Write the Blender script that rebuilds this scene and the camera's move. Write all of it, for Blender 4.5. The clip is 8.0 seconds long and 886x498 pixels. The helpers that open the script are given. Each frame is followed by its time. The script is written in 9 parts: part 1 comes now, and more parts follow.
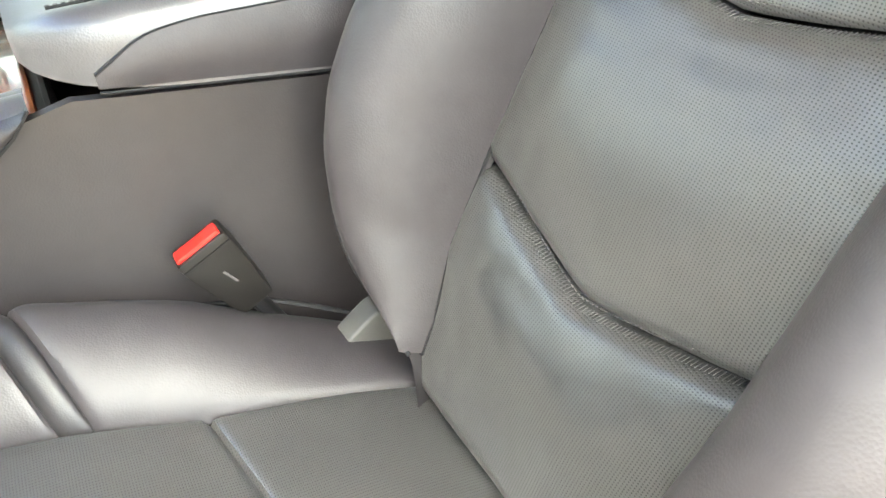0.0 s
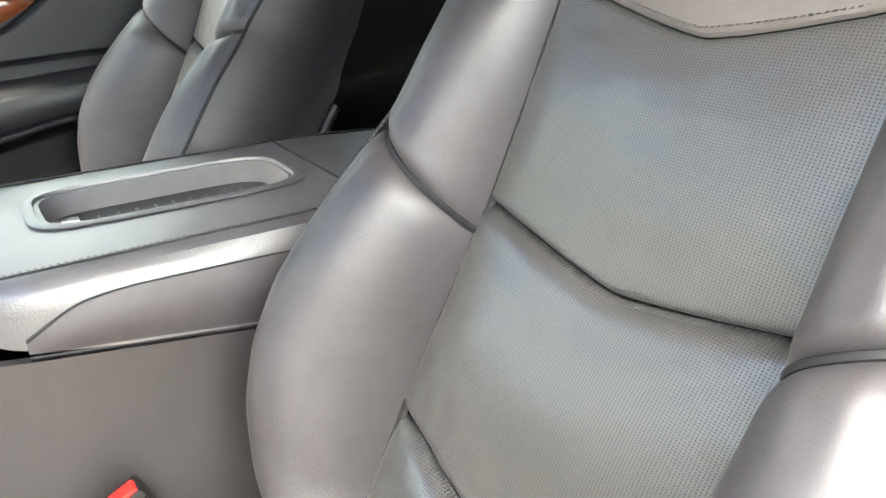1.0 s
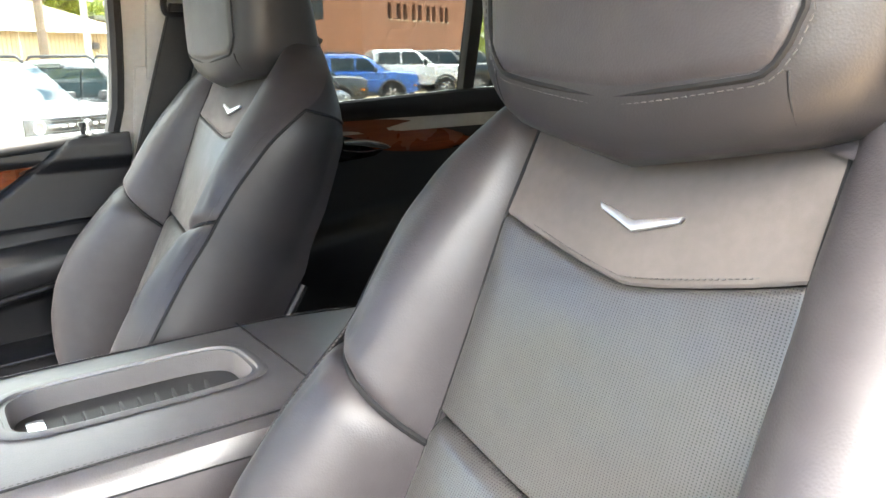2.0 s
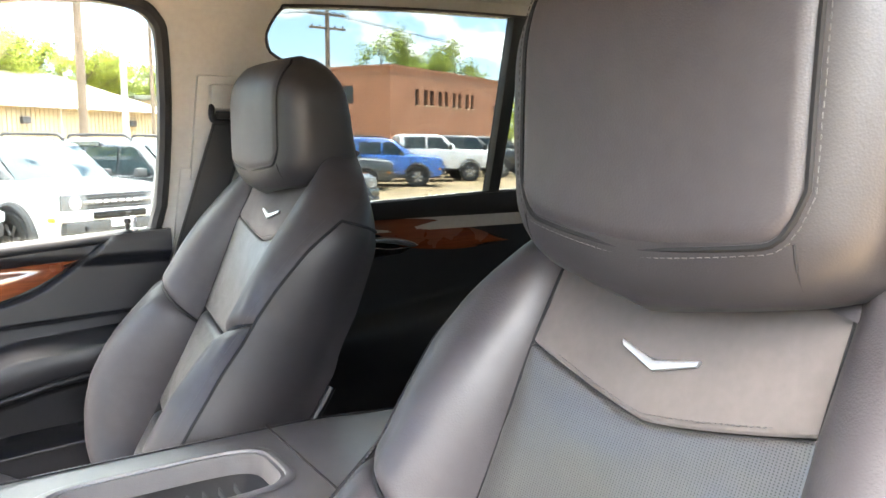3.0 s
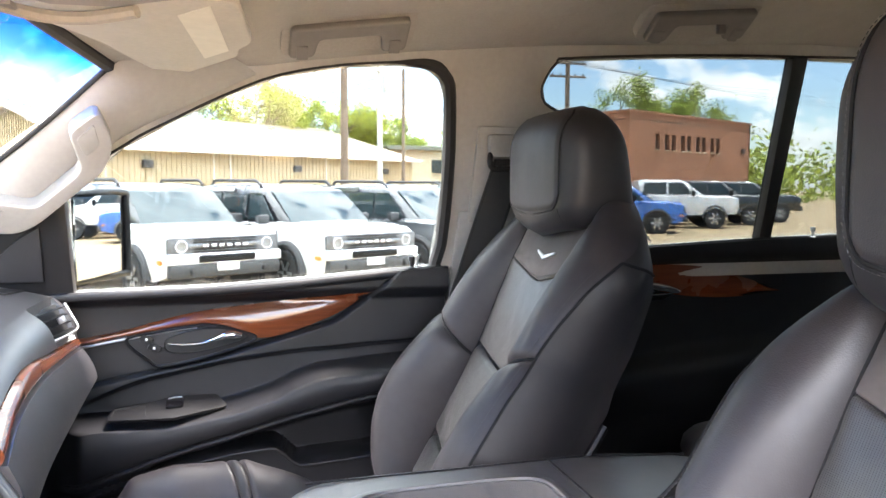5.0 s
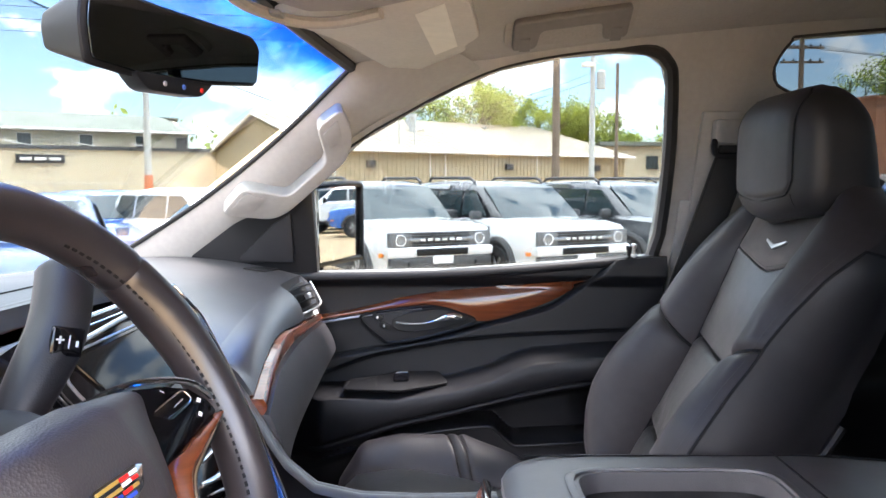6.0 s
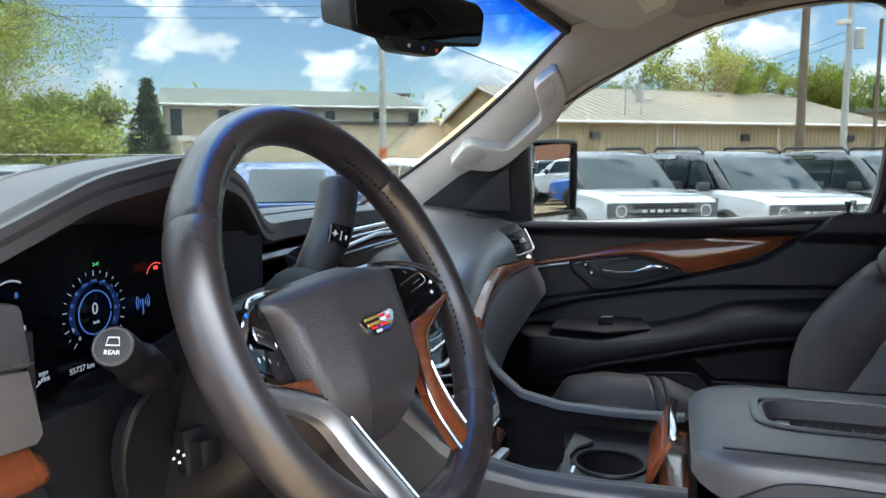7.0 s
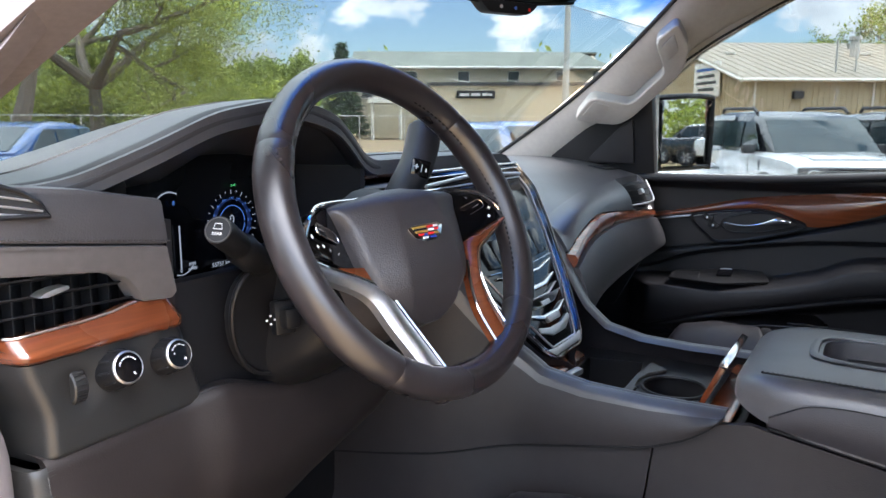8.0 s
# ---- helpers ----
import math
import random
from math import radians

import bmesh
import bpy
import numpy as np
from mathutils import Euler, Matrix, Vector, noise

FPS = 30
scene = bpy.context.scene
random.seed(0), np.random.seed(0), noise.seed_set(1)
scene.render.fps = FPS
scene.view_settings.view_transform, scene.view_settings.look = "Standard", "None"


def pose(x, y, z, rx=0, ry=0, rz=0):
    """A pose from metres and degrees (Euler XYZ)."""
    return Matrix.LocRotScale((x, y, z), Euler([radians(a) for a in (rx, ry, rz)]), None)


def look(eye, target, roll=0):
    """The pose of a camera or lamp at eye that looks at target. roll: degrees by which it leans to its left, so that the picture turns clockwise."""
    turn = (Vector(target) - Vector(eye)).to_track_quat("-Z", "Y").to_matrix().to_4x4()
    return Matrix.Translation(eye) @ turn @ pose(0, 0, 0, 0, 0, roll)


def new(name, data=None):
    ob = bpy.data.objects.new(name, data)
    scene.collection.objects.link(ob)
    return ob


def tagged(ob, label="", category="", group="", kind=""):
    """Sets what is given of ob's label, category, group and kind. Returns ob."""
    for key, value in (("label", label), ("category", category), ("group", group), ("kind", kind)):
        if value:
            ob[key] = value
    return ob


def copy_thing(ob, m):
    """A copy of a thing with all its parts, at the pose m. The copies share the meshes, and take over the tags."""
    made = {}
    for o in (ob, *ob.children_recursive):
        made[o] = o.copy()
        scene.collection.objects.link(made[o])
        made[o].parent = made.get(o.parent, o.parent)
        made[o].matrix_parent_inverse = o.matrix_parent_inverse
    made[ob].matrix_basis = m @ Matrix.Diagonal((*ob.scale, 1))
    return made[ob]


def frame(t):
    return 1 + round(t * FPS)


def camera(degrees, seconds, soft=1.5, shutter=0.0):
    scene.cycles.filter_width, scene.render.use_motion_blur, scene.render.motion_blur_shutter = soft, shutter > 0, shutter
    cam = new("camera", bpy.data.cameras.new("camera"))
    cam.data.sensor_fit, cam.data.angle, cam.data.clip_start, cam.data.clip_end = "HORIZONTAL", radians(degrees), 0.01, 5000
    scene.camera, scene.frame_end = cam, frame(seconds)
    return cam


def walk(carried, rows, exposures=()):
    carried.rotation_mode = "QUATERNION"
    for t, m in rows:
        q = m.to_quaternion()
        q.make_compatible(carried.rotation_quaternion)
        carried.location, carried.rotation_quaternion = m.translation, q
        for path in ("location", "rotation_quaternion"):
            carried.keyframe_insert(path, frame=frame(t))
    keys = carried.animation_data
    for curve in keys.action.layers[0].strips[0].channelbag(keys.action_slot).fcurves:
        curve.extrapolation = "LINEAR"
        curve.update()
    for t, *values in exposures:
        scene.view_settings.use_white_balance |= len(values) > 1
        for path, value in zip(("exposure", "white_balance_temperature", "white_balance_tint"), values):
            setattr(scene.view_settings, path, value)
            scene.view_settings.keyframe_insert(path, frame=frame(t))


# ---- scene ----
cam = camera(61.2, 8.0)
PATH = [
    (0, (-0.71, 0.167, 1.414), (0.693, -0.554, 0.184), -3.3),
    (0.5, (-0.726, 0.174, 1.432), (0.762, -0.749, 0.467), -1.4),
    (1, (-0.734, 0.158, 1.477), (0.8, -0.852, 0.687), -1.0),
    (1.5, (-0.744, 0.148, 1.52), (0.819, -0.93, 0.892), -0.9),
    (2, (-0.757, 0.142, 1.565), (0.829, -0.972, 1.072), -1.0),
    (2.2, (-0.76, 0.14, 1.581), (0.838, -0.978, 1.136), -1.2),
    (3.5, (-0.784, 0.194, 1.614), (0.916, -0.839, 1.404), 1.2),
    (4, (-0.784, 0.214, 1.61), (0.988, -0.695, 1.431), 0.9),
    (5.5, (-0.801, 0.26, 1.61), (1.171, -0.028, 1.445), 0.1),
    (6, (-0.821, 0.267, 1.592), (1.171, 0.275, 1.421), -0.1),
    (6.5, (-0.866, 0.269, 1.578), (1.101, 0.572, 1.377), -0.3),
    (7, (-0.965, 0.227, 1.554), (0.933, 0.809, 1.312), -0.1),
    (7.5, (-1.027, 0.159, 1.551), (0.772, 0.982, 1.256), 0.2),
    (8, (-1.051, 0.052, 1.535), (0.641, 1.062, 1.194), 0.0),
]
EXPOSURES = [(0.0, 4.55, 7150, 1), (0.5, 4.55, 7100, 3), (1.0, 4.65, 7150, 5), (2.0, 4.8, 7150, 9), (3.5, 4.82, 6850, 12), (4.2, 4.58, 6800, 14), (5.5, 3.82, 6500, 16), (6.2, 3.15, 6350, 17), (7.0, 2.44, 6100, 8), (7.5, 2.42, 6050, 10), (8.0, 2.44, 6100, 13)]
walk(cam, [(t, look(eye, target, roll)) for t, eye, target, roll in PATH], EXPOSURES)

# ---- sky, sun and exposure ----
SUN_EL, SUN_AZ = 62.0, 174.0          # degrees; the azimuth runs from +y towards +x
world = bpy.data.worlds.new("sky")
scene.world = world
world.use_nodes = True
wn, wl = world.node_tree.nodes, world.node_tree.links
wn.clear()
sky = wn.new("ShaderNodeTexSky")
sky.sky_type = "NISHITA"
sky.sun_disc = False
sky.sun_elevation, sky.sun_rotation = radians(SUN_EL), radians(SUN_AZ)
sky.air_density, sky.dust_density, sky.ozone_density = 1.0, 0.5, 2.2
coord = wn.new("ShaderNodeTexCoord")
flat = wn.new("ShaderNodeMapping")
flat.inputs["Scale"].default_value = (1.0, 1.0, 1.7)
flat.inputs["Location"].default_value = (0.35, 0.2, 0.1)
puffs = wn.new("ShaderNodeTexNoise")
puffs.inputs["Scale"].default_value = 5.2
puffs.inputs["Detail"].default_value = 9.0
puffs.inputs["Roughness"].default_value = 0.56
ramp = wn.new("ShaderNodeValToRGB")
ramp.color_ramp.elements[0].position, ramp.color_ramp.elements[1].position = 0.556, 0.606
shade_n = wn.new("ShaderNodeTexNoise")
shade_n.inputs["Scale"].default_value = 6.0
shade_n.inputs["Detail"].default_value = 5.0
cloud_col = wn.new("ShaderNodeValToRGB")
cloud_col.color_ramp.elements[0].position, cloud_col.color_ramp.elements[1].position = 0.35, 0.62
cloud_col.color_ramp.elements[0].color = (7.6, 7.8, 8.3, 1)
cloud_col.color_ramp.elements[1].color = (15.5, 15.3, 14.9, 1)
# more cloud towards the zenith than along the horizon, and more ahead of the car than behind it
height = wn.new("ShaderNodeSeparateXYZ")
more = wn.new("ShaderNodeMath")
more.operation = "MULTIPLY_ADD"
more.inputs[1].default_value = 0.26
# clouds low down are duller through haze; those overhead are brightened to light the cabin
glare = wn.new("ShaderNodeMapRange")
glare.inputs["From Min"].default_value, glare.inputs["From Max"].default_value = 0.0, 0.75
glare.inputs["To Min"].default_value, glare.inputs["To Max"].default_value = 0.44, 1.80
lit = wn.new("ShaderNodeVectorMath")
lit.operation = "SCALE"
mixc = wn.new("ShaderNodeMix")
mixc.data_type = "RGBA"
back = wn.new("ShaderNodeBackground")
back.inputs["Strength"].default_value = 0.135
wout = wn.new("ShaderNodeOutputWorld")
wl.new(coord.outputs["Generated"], flat.inputs["Vector"])
wl.new(flat.outputs["Vector"], puffs.inputs["Vector"])
wl.new(flat.outputs["Vector"], shade_n.inputs["Vector"])
wl.new(coord.outputs["Generated"], height.inputs[0])
wl.new(height.outputs["Z"], more.inputs[0])
wl.new(puffs.outputs["Fac"], more.inputs[2])
# cloud weighted forward to send more light through the windscreen than the doorway
ahead = wn.new("ShaderNodeVectorMath")
ahead.operation = "DOT_PRODUCT"
ahead.inputs[1].default_value = (0.018, 0.030, 0.0)
both = wn.new("ShaderNodeMath")
wl.new(coord.outputs["Generated"], ahead.inputs[0])
wl.new(ahead.outputs["Value"], both.inputs[0])
wl.new(more.outputs[0], both.inputs[1])
wl.new(both.outputs[0], ramp.inputs["Fac"])
wl.new(shade_n.outputs["Fac"], cloud_col.inputs["Fac"])
wl.new(ramp.outputs["Color"], mixc.inputs[0])
wl.new(sky.outputs["Color"], mixc.inputs[6])
wl.new(height.outputs["Z"], glare.inputs["Value"])
wl.new(cloud_col.outputs["Color"], lit.inputs[0])
wl.new(glare.outputs["Result"], lit.inputs["Scale"])
wl.new(lit.outputs[0], mixc.inputs[7])
wl.new(mixc.outputs[2], back.inputs["Color"])
wl.new(back.outputs["Background"], wout.inputs["Surface"])

sun = new("sun", bpy.data.lights.new("sun", "SUN"))
sun.data.energy, sun.data.angle, sun.data.color = 2.6, radians(14.0), (1.0, 0.95, 0.88)
sun_way = Vector((math.sin(radians(SUN_AZ)) * math.cos(radians(SUN_EL)), math.cos(radians(SUN_AZ)) * math.cos(radians(SUN_EL)), math.sin(radians(SUN_EL))))
sun.matrix_world = look(sun_way * 50, (0, 0, 0))

# ---- building helpers ----
def thing(name, at, label, category, group="", kind=""):
    ob = new(name)
    ob.location = at
    ob.empty_display_size = 0.05
    return tagged(ob, label, category, group, kind)


def base_of(ob):
    at = Vector(ob.location)
    while ob.parent:
        ob = ob.parent
        at += Vector(ob.location)
    return at


def part(name, bm, material, parent, label="", smooth=40):
    """Links a bmesh, given in world metres, as one mesh under a thing or a part."""
    if parent:
        bmesh.ops.translate(bm, verts=bm.verts, vec=-base_of(parent))
    mesh = bpy.data.meshes.new(name)
    bm.to_mesh(mesh)
    bm.free()
    mesh.materials.append(material)
    if smooth:
        mesh.polygons.foreach_set("use_smooth", [True] * len(mesh.polygons))
        mesh.set_sharp_from_angle(angle=radians(smooth))
    ob = new(name, mesh)
    ob.parent = parent
    return tagged(ob, label)


def single(name, bm, material, label, category, group="", kind="", smooth=40):
    return tagged(part(name, bm, material, None, "", smooth), label, category, group, kind)


def bevelled(bm, width, segments=2, angle=30):
    if width:
        edges = [e for e in bm.edges if len(e.link_faces) == 2 and e.calc_face_angle(0) > radians(angle)]
        bmesh.ops.bevel(bm, geom=edges, offset=width, segments=segments, profile=0.6, affect="EDGES", clamp_overlap=True)
    return bm


def box(centre, size, bevel=0.0, turn=None, segments=2):
    bm = bmesh.new()
    bmesh.ops.create_cube(bm, size=1.0)
    bmesh.ops.scale(bm, verts=bm.verts, vec=size)
    bevelled(bm, bevel, segments)
    m = Matrix.Translation(centre) @ (turn or Matrix())
    bmesh.ops.transform(bm, matrix=m, verts=bm.verts)
    return bm


def joined(*bms):
    first = bms[0]
    for other in bms[1:]:
        mesh = bpy.data.meshes.new("tmp")
        other.to_mesh(mesh)
        other.free()
        first.from_mesh(mesh)
        bpy.data.meshes.remove(mesh)
    return first


def moved(bm, m):
    bmesh.ops.transform(bm, matrix=m, verts=bm.verts)
    return bm


def sheet(fn, nu, nv, thick=0.0, away=None):
    """A grid of fn(s, t), s and t from 0 to 1, with a back laid thick metres behind it."""
    bm = bmesh.new()
    uv = bm.loops.layers.uv.new("UVMap")
    rows, coords = [], {}
    for j in range(nv + 1):
        row = []
        for i in range(nu + 1):
            got = fn(i / nu, j / nv)
            p, c = got if isinstance(got, tuple) and len(got) == 2 else (got, (i / nu, j / nv))
            v = bm.verts.new(p)
            coords[v] = c
            row.append(v)
        rows.append(row)
    for j in range(nv):
        for i in range(nu):
            bm.faces.new((rows[j][i], rows[j][i + 1], rows[j + 1][i + 1], rows[j + 1][i]))
    bm.normal_update()
    if thick:
        normals = {v: v.normal.copy() for v in bm.verts}
        ring = [rows[0][i] for i in range(nu)] + [rows[j][nu] for j in range(nv)] + [rows[nv][i] for i in range(nu, 0, -1)] + [rows[j][0] for j in range(nv, 0, -1)]
        backs = {}
        for row in rows:
            for v in row:
                step = Vector(away) if away else -normals[v]
                b = bm.verts.new(v.co + step * thick)
                coords[b] = coords[v]
                backs[v] = b
        for j in range(nv):
            for i in range(nu):
                bm.faces.new((backs[rows[j + 1][i]], backs[rows[j + 1][i + 1]], backs[rows[j][i + 1]], backs[rows[j][i]]))
        for a, b in zip(ring, ring[1:] + ring[:1]):
            bm.faces.new((b, a, backs[a], backs[b]))
    for f in bm.faces:
        for loop in f.loops:
            loop[uv].uv = coords[loop.vert]
    bmesh.ops.recalc_face_normals(bm, faces=bm.faces)
    return bm


def loft(rings, caps=True, closed=False):
    """Skin over rings of equally many points."""
    bm = bmesh.new()
    made = [[bm.verts.new(p) for p in ring] for ring in rings]
    n = len(made[0])
    pairs = list(zip(made, made[1:])) + ([(made[-1], made[0])] if closed else [])
    for a, b in pairs:
        for i in range(n):
            bm.faces.new((a[i], a[(i + 1) % n], b[(i + 1) % n], b[i]))
    if caps and not closed:
        bm.faces.new(list(reversed(made[0])))
        bm.faces.new(made[-1])
    bmesh.ops.recalc_face_normals(bm, faces=bm.faces)
    return bm


def spline(points, steps=8, closed=False):
    """A smooth line through the points."""
    pts = [Vector(p) for p in points]
    n, out = len(pts), []
    for i in range(n if closed else n - 1):
        if closed:
            a, b, c, d = (pts[(i + k - 1) % n] for k in range(4))
        else:
            a, b, c, d = pts[max(i - 1, 0)], pts[i], pts[i + 1], pts[min(i + 2, n - 1)]
        for k in range(steps):
            t = k / steps
            out.append(0.5 * ((2 * b) + (c - a) * t + (2 * a - 5 * b + 4 * c - d) * t * t + (3 * b - a - 3 * c + d) * t**3))
    return out if closed else out + [pts[-1]]


def tube(points, radius, sides=8, closed=False, flat=1.0, up=(0, 0, 1)):
    """A rope of the radius (a number, or one for each point) along the points; flat squeezes it along its own height."""
    pts = [Vector(p) for p in points]
    n, rings, side = len(pts), [], None
    for i, p in enumerate(pts):
        ahead = (pts[(i + 1) % n] - pts[i - 1]) if closed else (pts[min(i + 1, n - 1)] - pts[max(i - 1, 0)])
        ahead.normalize()
        if side is None:
            side = ahead.cross(Vector(up))
            if side.length < 1e-3:
                side = ahead.cross(Vector((1, 0.3, 0)))
        side = (side - ahead * side.dot(ahead)).normalized()
        top = side.cross(ahead)
        r = radius[i] if isinstance(radius, (list, tuple)) else radius
        rings.append([p + side * (r * math.cos(k * math.tau / sides)) + top * (r * flat * math.sin(k * math.tau / sides)) for k in range(sides)])
    return loft(rings, caps=not closed, closed=closed)


def prism(outline, place, depth, bevel=0.0, segments=2):
    """An outline of (a, b) pairs as a plate: place(a, b, h) gives the world point, h from 0 to depth."""
    bm = bmesh.new()
    low = [bm.verts.new(place(a, b, 0.0)) for a, b in outline]
    top = [bm.verts.new(place(a, b, depth)) for a, b in outline]
    bm.faces.new(list(reversed(low)))
    bm.faces.new(top)
    for i in range(len(low)):
        j = (i + 1) % len(low)
        bm.faces.new((low[i], low[j], top[j], top[i]))
    bmesh.ops.recalc_face_normals(bm, faces=bm.faces)
    return bevelled(bm, bevel, segments, 35)


def holed(outer, holes, place, depth):
    """A plate with openings that go through it."""
    bm = bmesh.new()
    edges = []
    for ring in (outer, *holes):
        vs = [bm.verts.new((a, b, 0)) for a, b in ring]
        edges += [bm.edges.new((vs[i], vs[(i + 1) % len(vs)])) for i in range(len(vs))]
    bmesh.ops.triangle_fill(bm, edges=edges, use_beauty=True)
    got = bmesh.ops.extrude_face_region(bm, geom=list(bm.faces))
    tops = {v for v in got["geom"] if isinstance(v, bmesh.types.BMVert)}
    for v in bm.verts:
        v.co = place(v.co.x, v.co.y, depth if v in tops else 0.0)
    bmesh.ops.recalc_face_normals(bm, faces=bm.faces)
    return bm


def lathe(profile, m, sides=32):
    """Turns (radius, height) pairs round the z axis of the pose m."""
    rings = [[m @ Vector((r * math.cos(k * math.tau / sides), r * math.sin(k * math.tau / sides), h)) for k in range(sides)] for r, h in profile]
    return loft(rings)


def facing(at, normal, up=(0, 0, 1)):
    """A pose whose z axis is the normal and whose y axis is as near up as it can be."""
    z = Vector(normal).normalized()
    x = Vector(up).cross(z).normalized()
    y = z.cross(x)
    m = Matrix((x, y, z)).transposed().to_4x4()
    m.translation = at
    return m


def lettering(text, m, size, lift=0.0004):
    """Flat letters of the built-in font as a bmesh, centred on the pose m."""
    curve = bpy.data.curves.new("letters", "FONT")
    curve.body, curve.size, curve.align_x, curve.align_y = text, size, "CENTER", "CENTER"
    curve.extrude = 0.0002
    tmp = bpy.data.objects.new("letters", curve)
    mesh = bpy.data.meshes.new_from_object(tmp)
    bm = bmesh.new()
    bm.from_mesh(mesh)
    bpy.data.objects.remove(tmp)
    bpy.data.curves.remove(curve)
    bpy.data.meshes.remove(mesh)
    return moved(bm, m @ Matrix.Translation((0, 0, lift)))


def stitches(points, length, gap, radius, lift=(0, 0, 0)):
    """A row of short threads along a line."""
    pts = [Vector(p) for p in points]
    bms, run, step = [], 0.0, length + gap
    marks, total = [], 0.0
    for a, b in zip(pts, pts[1:]):
        seg = (b - a).length
        while run < total + seg:
            marks.append((a + (b - a) * ((run - total) / seg), (b - a).normalized()))
            run += step
        total += seg
    for p, way in marks:
        q = p + Vector(lift)
        bms.append(tube([q, q + way * length], radius, 4))
    return joined(*bms)


def rounded(outline, r, steps=4):
    """An outline of (a, b) pairs with its corners rounded off."""
    out, n = [], len(outline)
    for i in range(n):
        p, q, s = Vector(outline[i - 1]), Vector(outline[i]), Vector(outline[(i + 1) % n])
        a = q + (p - q).normalized() * min(r, (p - q).length * 0.45)
        b = q + (s - q).normalized() * min(r, (s - q).length * 0.45)
        for k in range(steps + 1):
            t = k / steps
            out.append(tuple(a * (1 - t) ** 2 + q * 2 * t * (1 - t) + b * t * t))
    return out


def lerp(a, b, t):
    return a + (b - a) * t


def ease(t):
    t = min(max(t, 0.0), 1.0)
    return t * t * (3 - 2 * t)


def table(pairs, x):
    """Straight lines through (x, value) pairs."""
    if x <= pairs[0][0]:
        return pairs[0][1]
    for (a, va), (b, vb) in zip(pairs, pairs[1:]):
        if x <= b:
            return va + (vb - va) * (x - a) / (b - a)
    return pairs[-1][1]


def smooth_table(pairs, x, reach=0.03):
    """The same lines with their corners eased."""
    return sum(table(pairs, x + reach * k / 3) for k in (-3, -2, -1, 0, 1, 2, 3)) / 7


# ---- materials ----
def rgb(r, g, b):
    return (r, g, b, 1.0)


def make(name, colour, rough=0.5, metal=0.0, vary=0.15, grain=40.0, bump=0.0, bump_scale=300.0, coat=0.0, coat_rough=0.06, sheen=0.0, spec=0.5, wear=0.0, piece=False):
    """A surface with colour variation at two scales and fine relief; scales are per metre."""
    mat = bpy.data.materials.new(name)
    mat.use_nodes = True
    nodes, links = mat.node_tree.nodes, mat.node_tree.links
    b = nodes["Principled BSDF"]
    b.inputs["Roughness"].default_value = rough
    b.inputs["Metallic"].default_value = metal
    b.inputs["Specular IOR Level"].default_value = spec
    b.inputs["Coat Weight"].default_value = coat
    b.inputs["Coat Roughness"].default_value = coat_rough
    b.inputs["Sheen Weight"].default_value = sheen
    tc = nodes.new("ShaderNodeTexCoord")
    big, small = nodes.new("ShaderNodeTexNoise"), nodes.new("ShaderNodeTexNoise")
    big.inputs["Scale"].default_value, small.inputs["Scale"].default_value = grain * 0.12, grain
    big.inputs["Detail"].default_value, small.inputs["Detail"].default_value = 4.0, 6.0
    add = nodes.new("ShaderNodeMath")
    add.operation = "ADD"
    span = nodes.new("ShaderNodeMapRange")
    span.inputs["From Min"].default_value, span.inputs["From Max"].default_value = 0.7, 1.3
    span.inputs["To Min"].default_value, span.inputs["To Max"].default_value = 1 - vary, 1 + vary
    tint = nodes.new("ShaderNodeVectorMath")
    tint.operation = "SCALE"
    tint.inputs[0].default_value = colour[:3]
    for n in (big, small):
        links.new(tc.outputs["Object"], n.inputs["Vector"])
    links.new(big.outputs["Fac"], add.inputs[0])
    links.new(small.outputs["Fac"], add.inputs[1])
    links.new(add.outputs[0], span.inputs["Value"])
    last = span.outputs["Result"]
    if piece:
        info = nodes.new("ShaderNodeObjectInfo")
        per = nodes.new("ShaderNodeMapRange")
        per.inputs["To Min"].default_value, per.inputs["To Max"].default_value = 0.75, 1.25
        mul = nodes.new("ShaderNodeMath")
        mul.operation = "MULTIPLY"
        links.new(info.outputs["Random"], per.inputs["Value"])
        links.new(last, mul.inputs[0])
        links.new(per.outputs["Result"], mul.inputs[1])
        last = mul.outputs[0]
    links.new(last, tint.inputs["Scale"])
    links.new(tint.outputs[0], b.inputs["Base Color"])
    rspan = nodes.new("ShaderNodeMapRange")
    rspan.inputs["From Min"].default_value, rspan.inputs["From Max"].default_value = 0.35, 0.65
    rspan.inputs["To Min"].default_value, rspan.inputs["To Max"].default_value = max(rough - 0.06 - wear, 0.0), min(rough + 0.06, 1.0)
    links.new(big.outputs["Fac"], rspan.inputs["Value"])
    if rough > 0.12:
        links.new(rspan.outputs["Result"], b.inputs["Roughness"])
    if bump:
        relief = nodes.new("ShaderNodeTexVoronoi")
        relief.inputs["Scale"].default_value = bump_scale
        bn = nodes.new("ShaderNodeBump")
        bn.inputs["Strength"].default_value = bump
        bn.inputs["Distance"].default_value = 0.4 / bump_scale
        links.new(tc.outputs["Object"], relief.inputs["Vector"])
        links.new(relief.outputs["Distance"], bn.inputs["Height"])
        links.new(bn.outputs["Normal"], b.inputs["Normal"])
    return mat


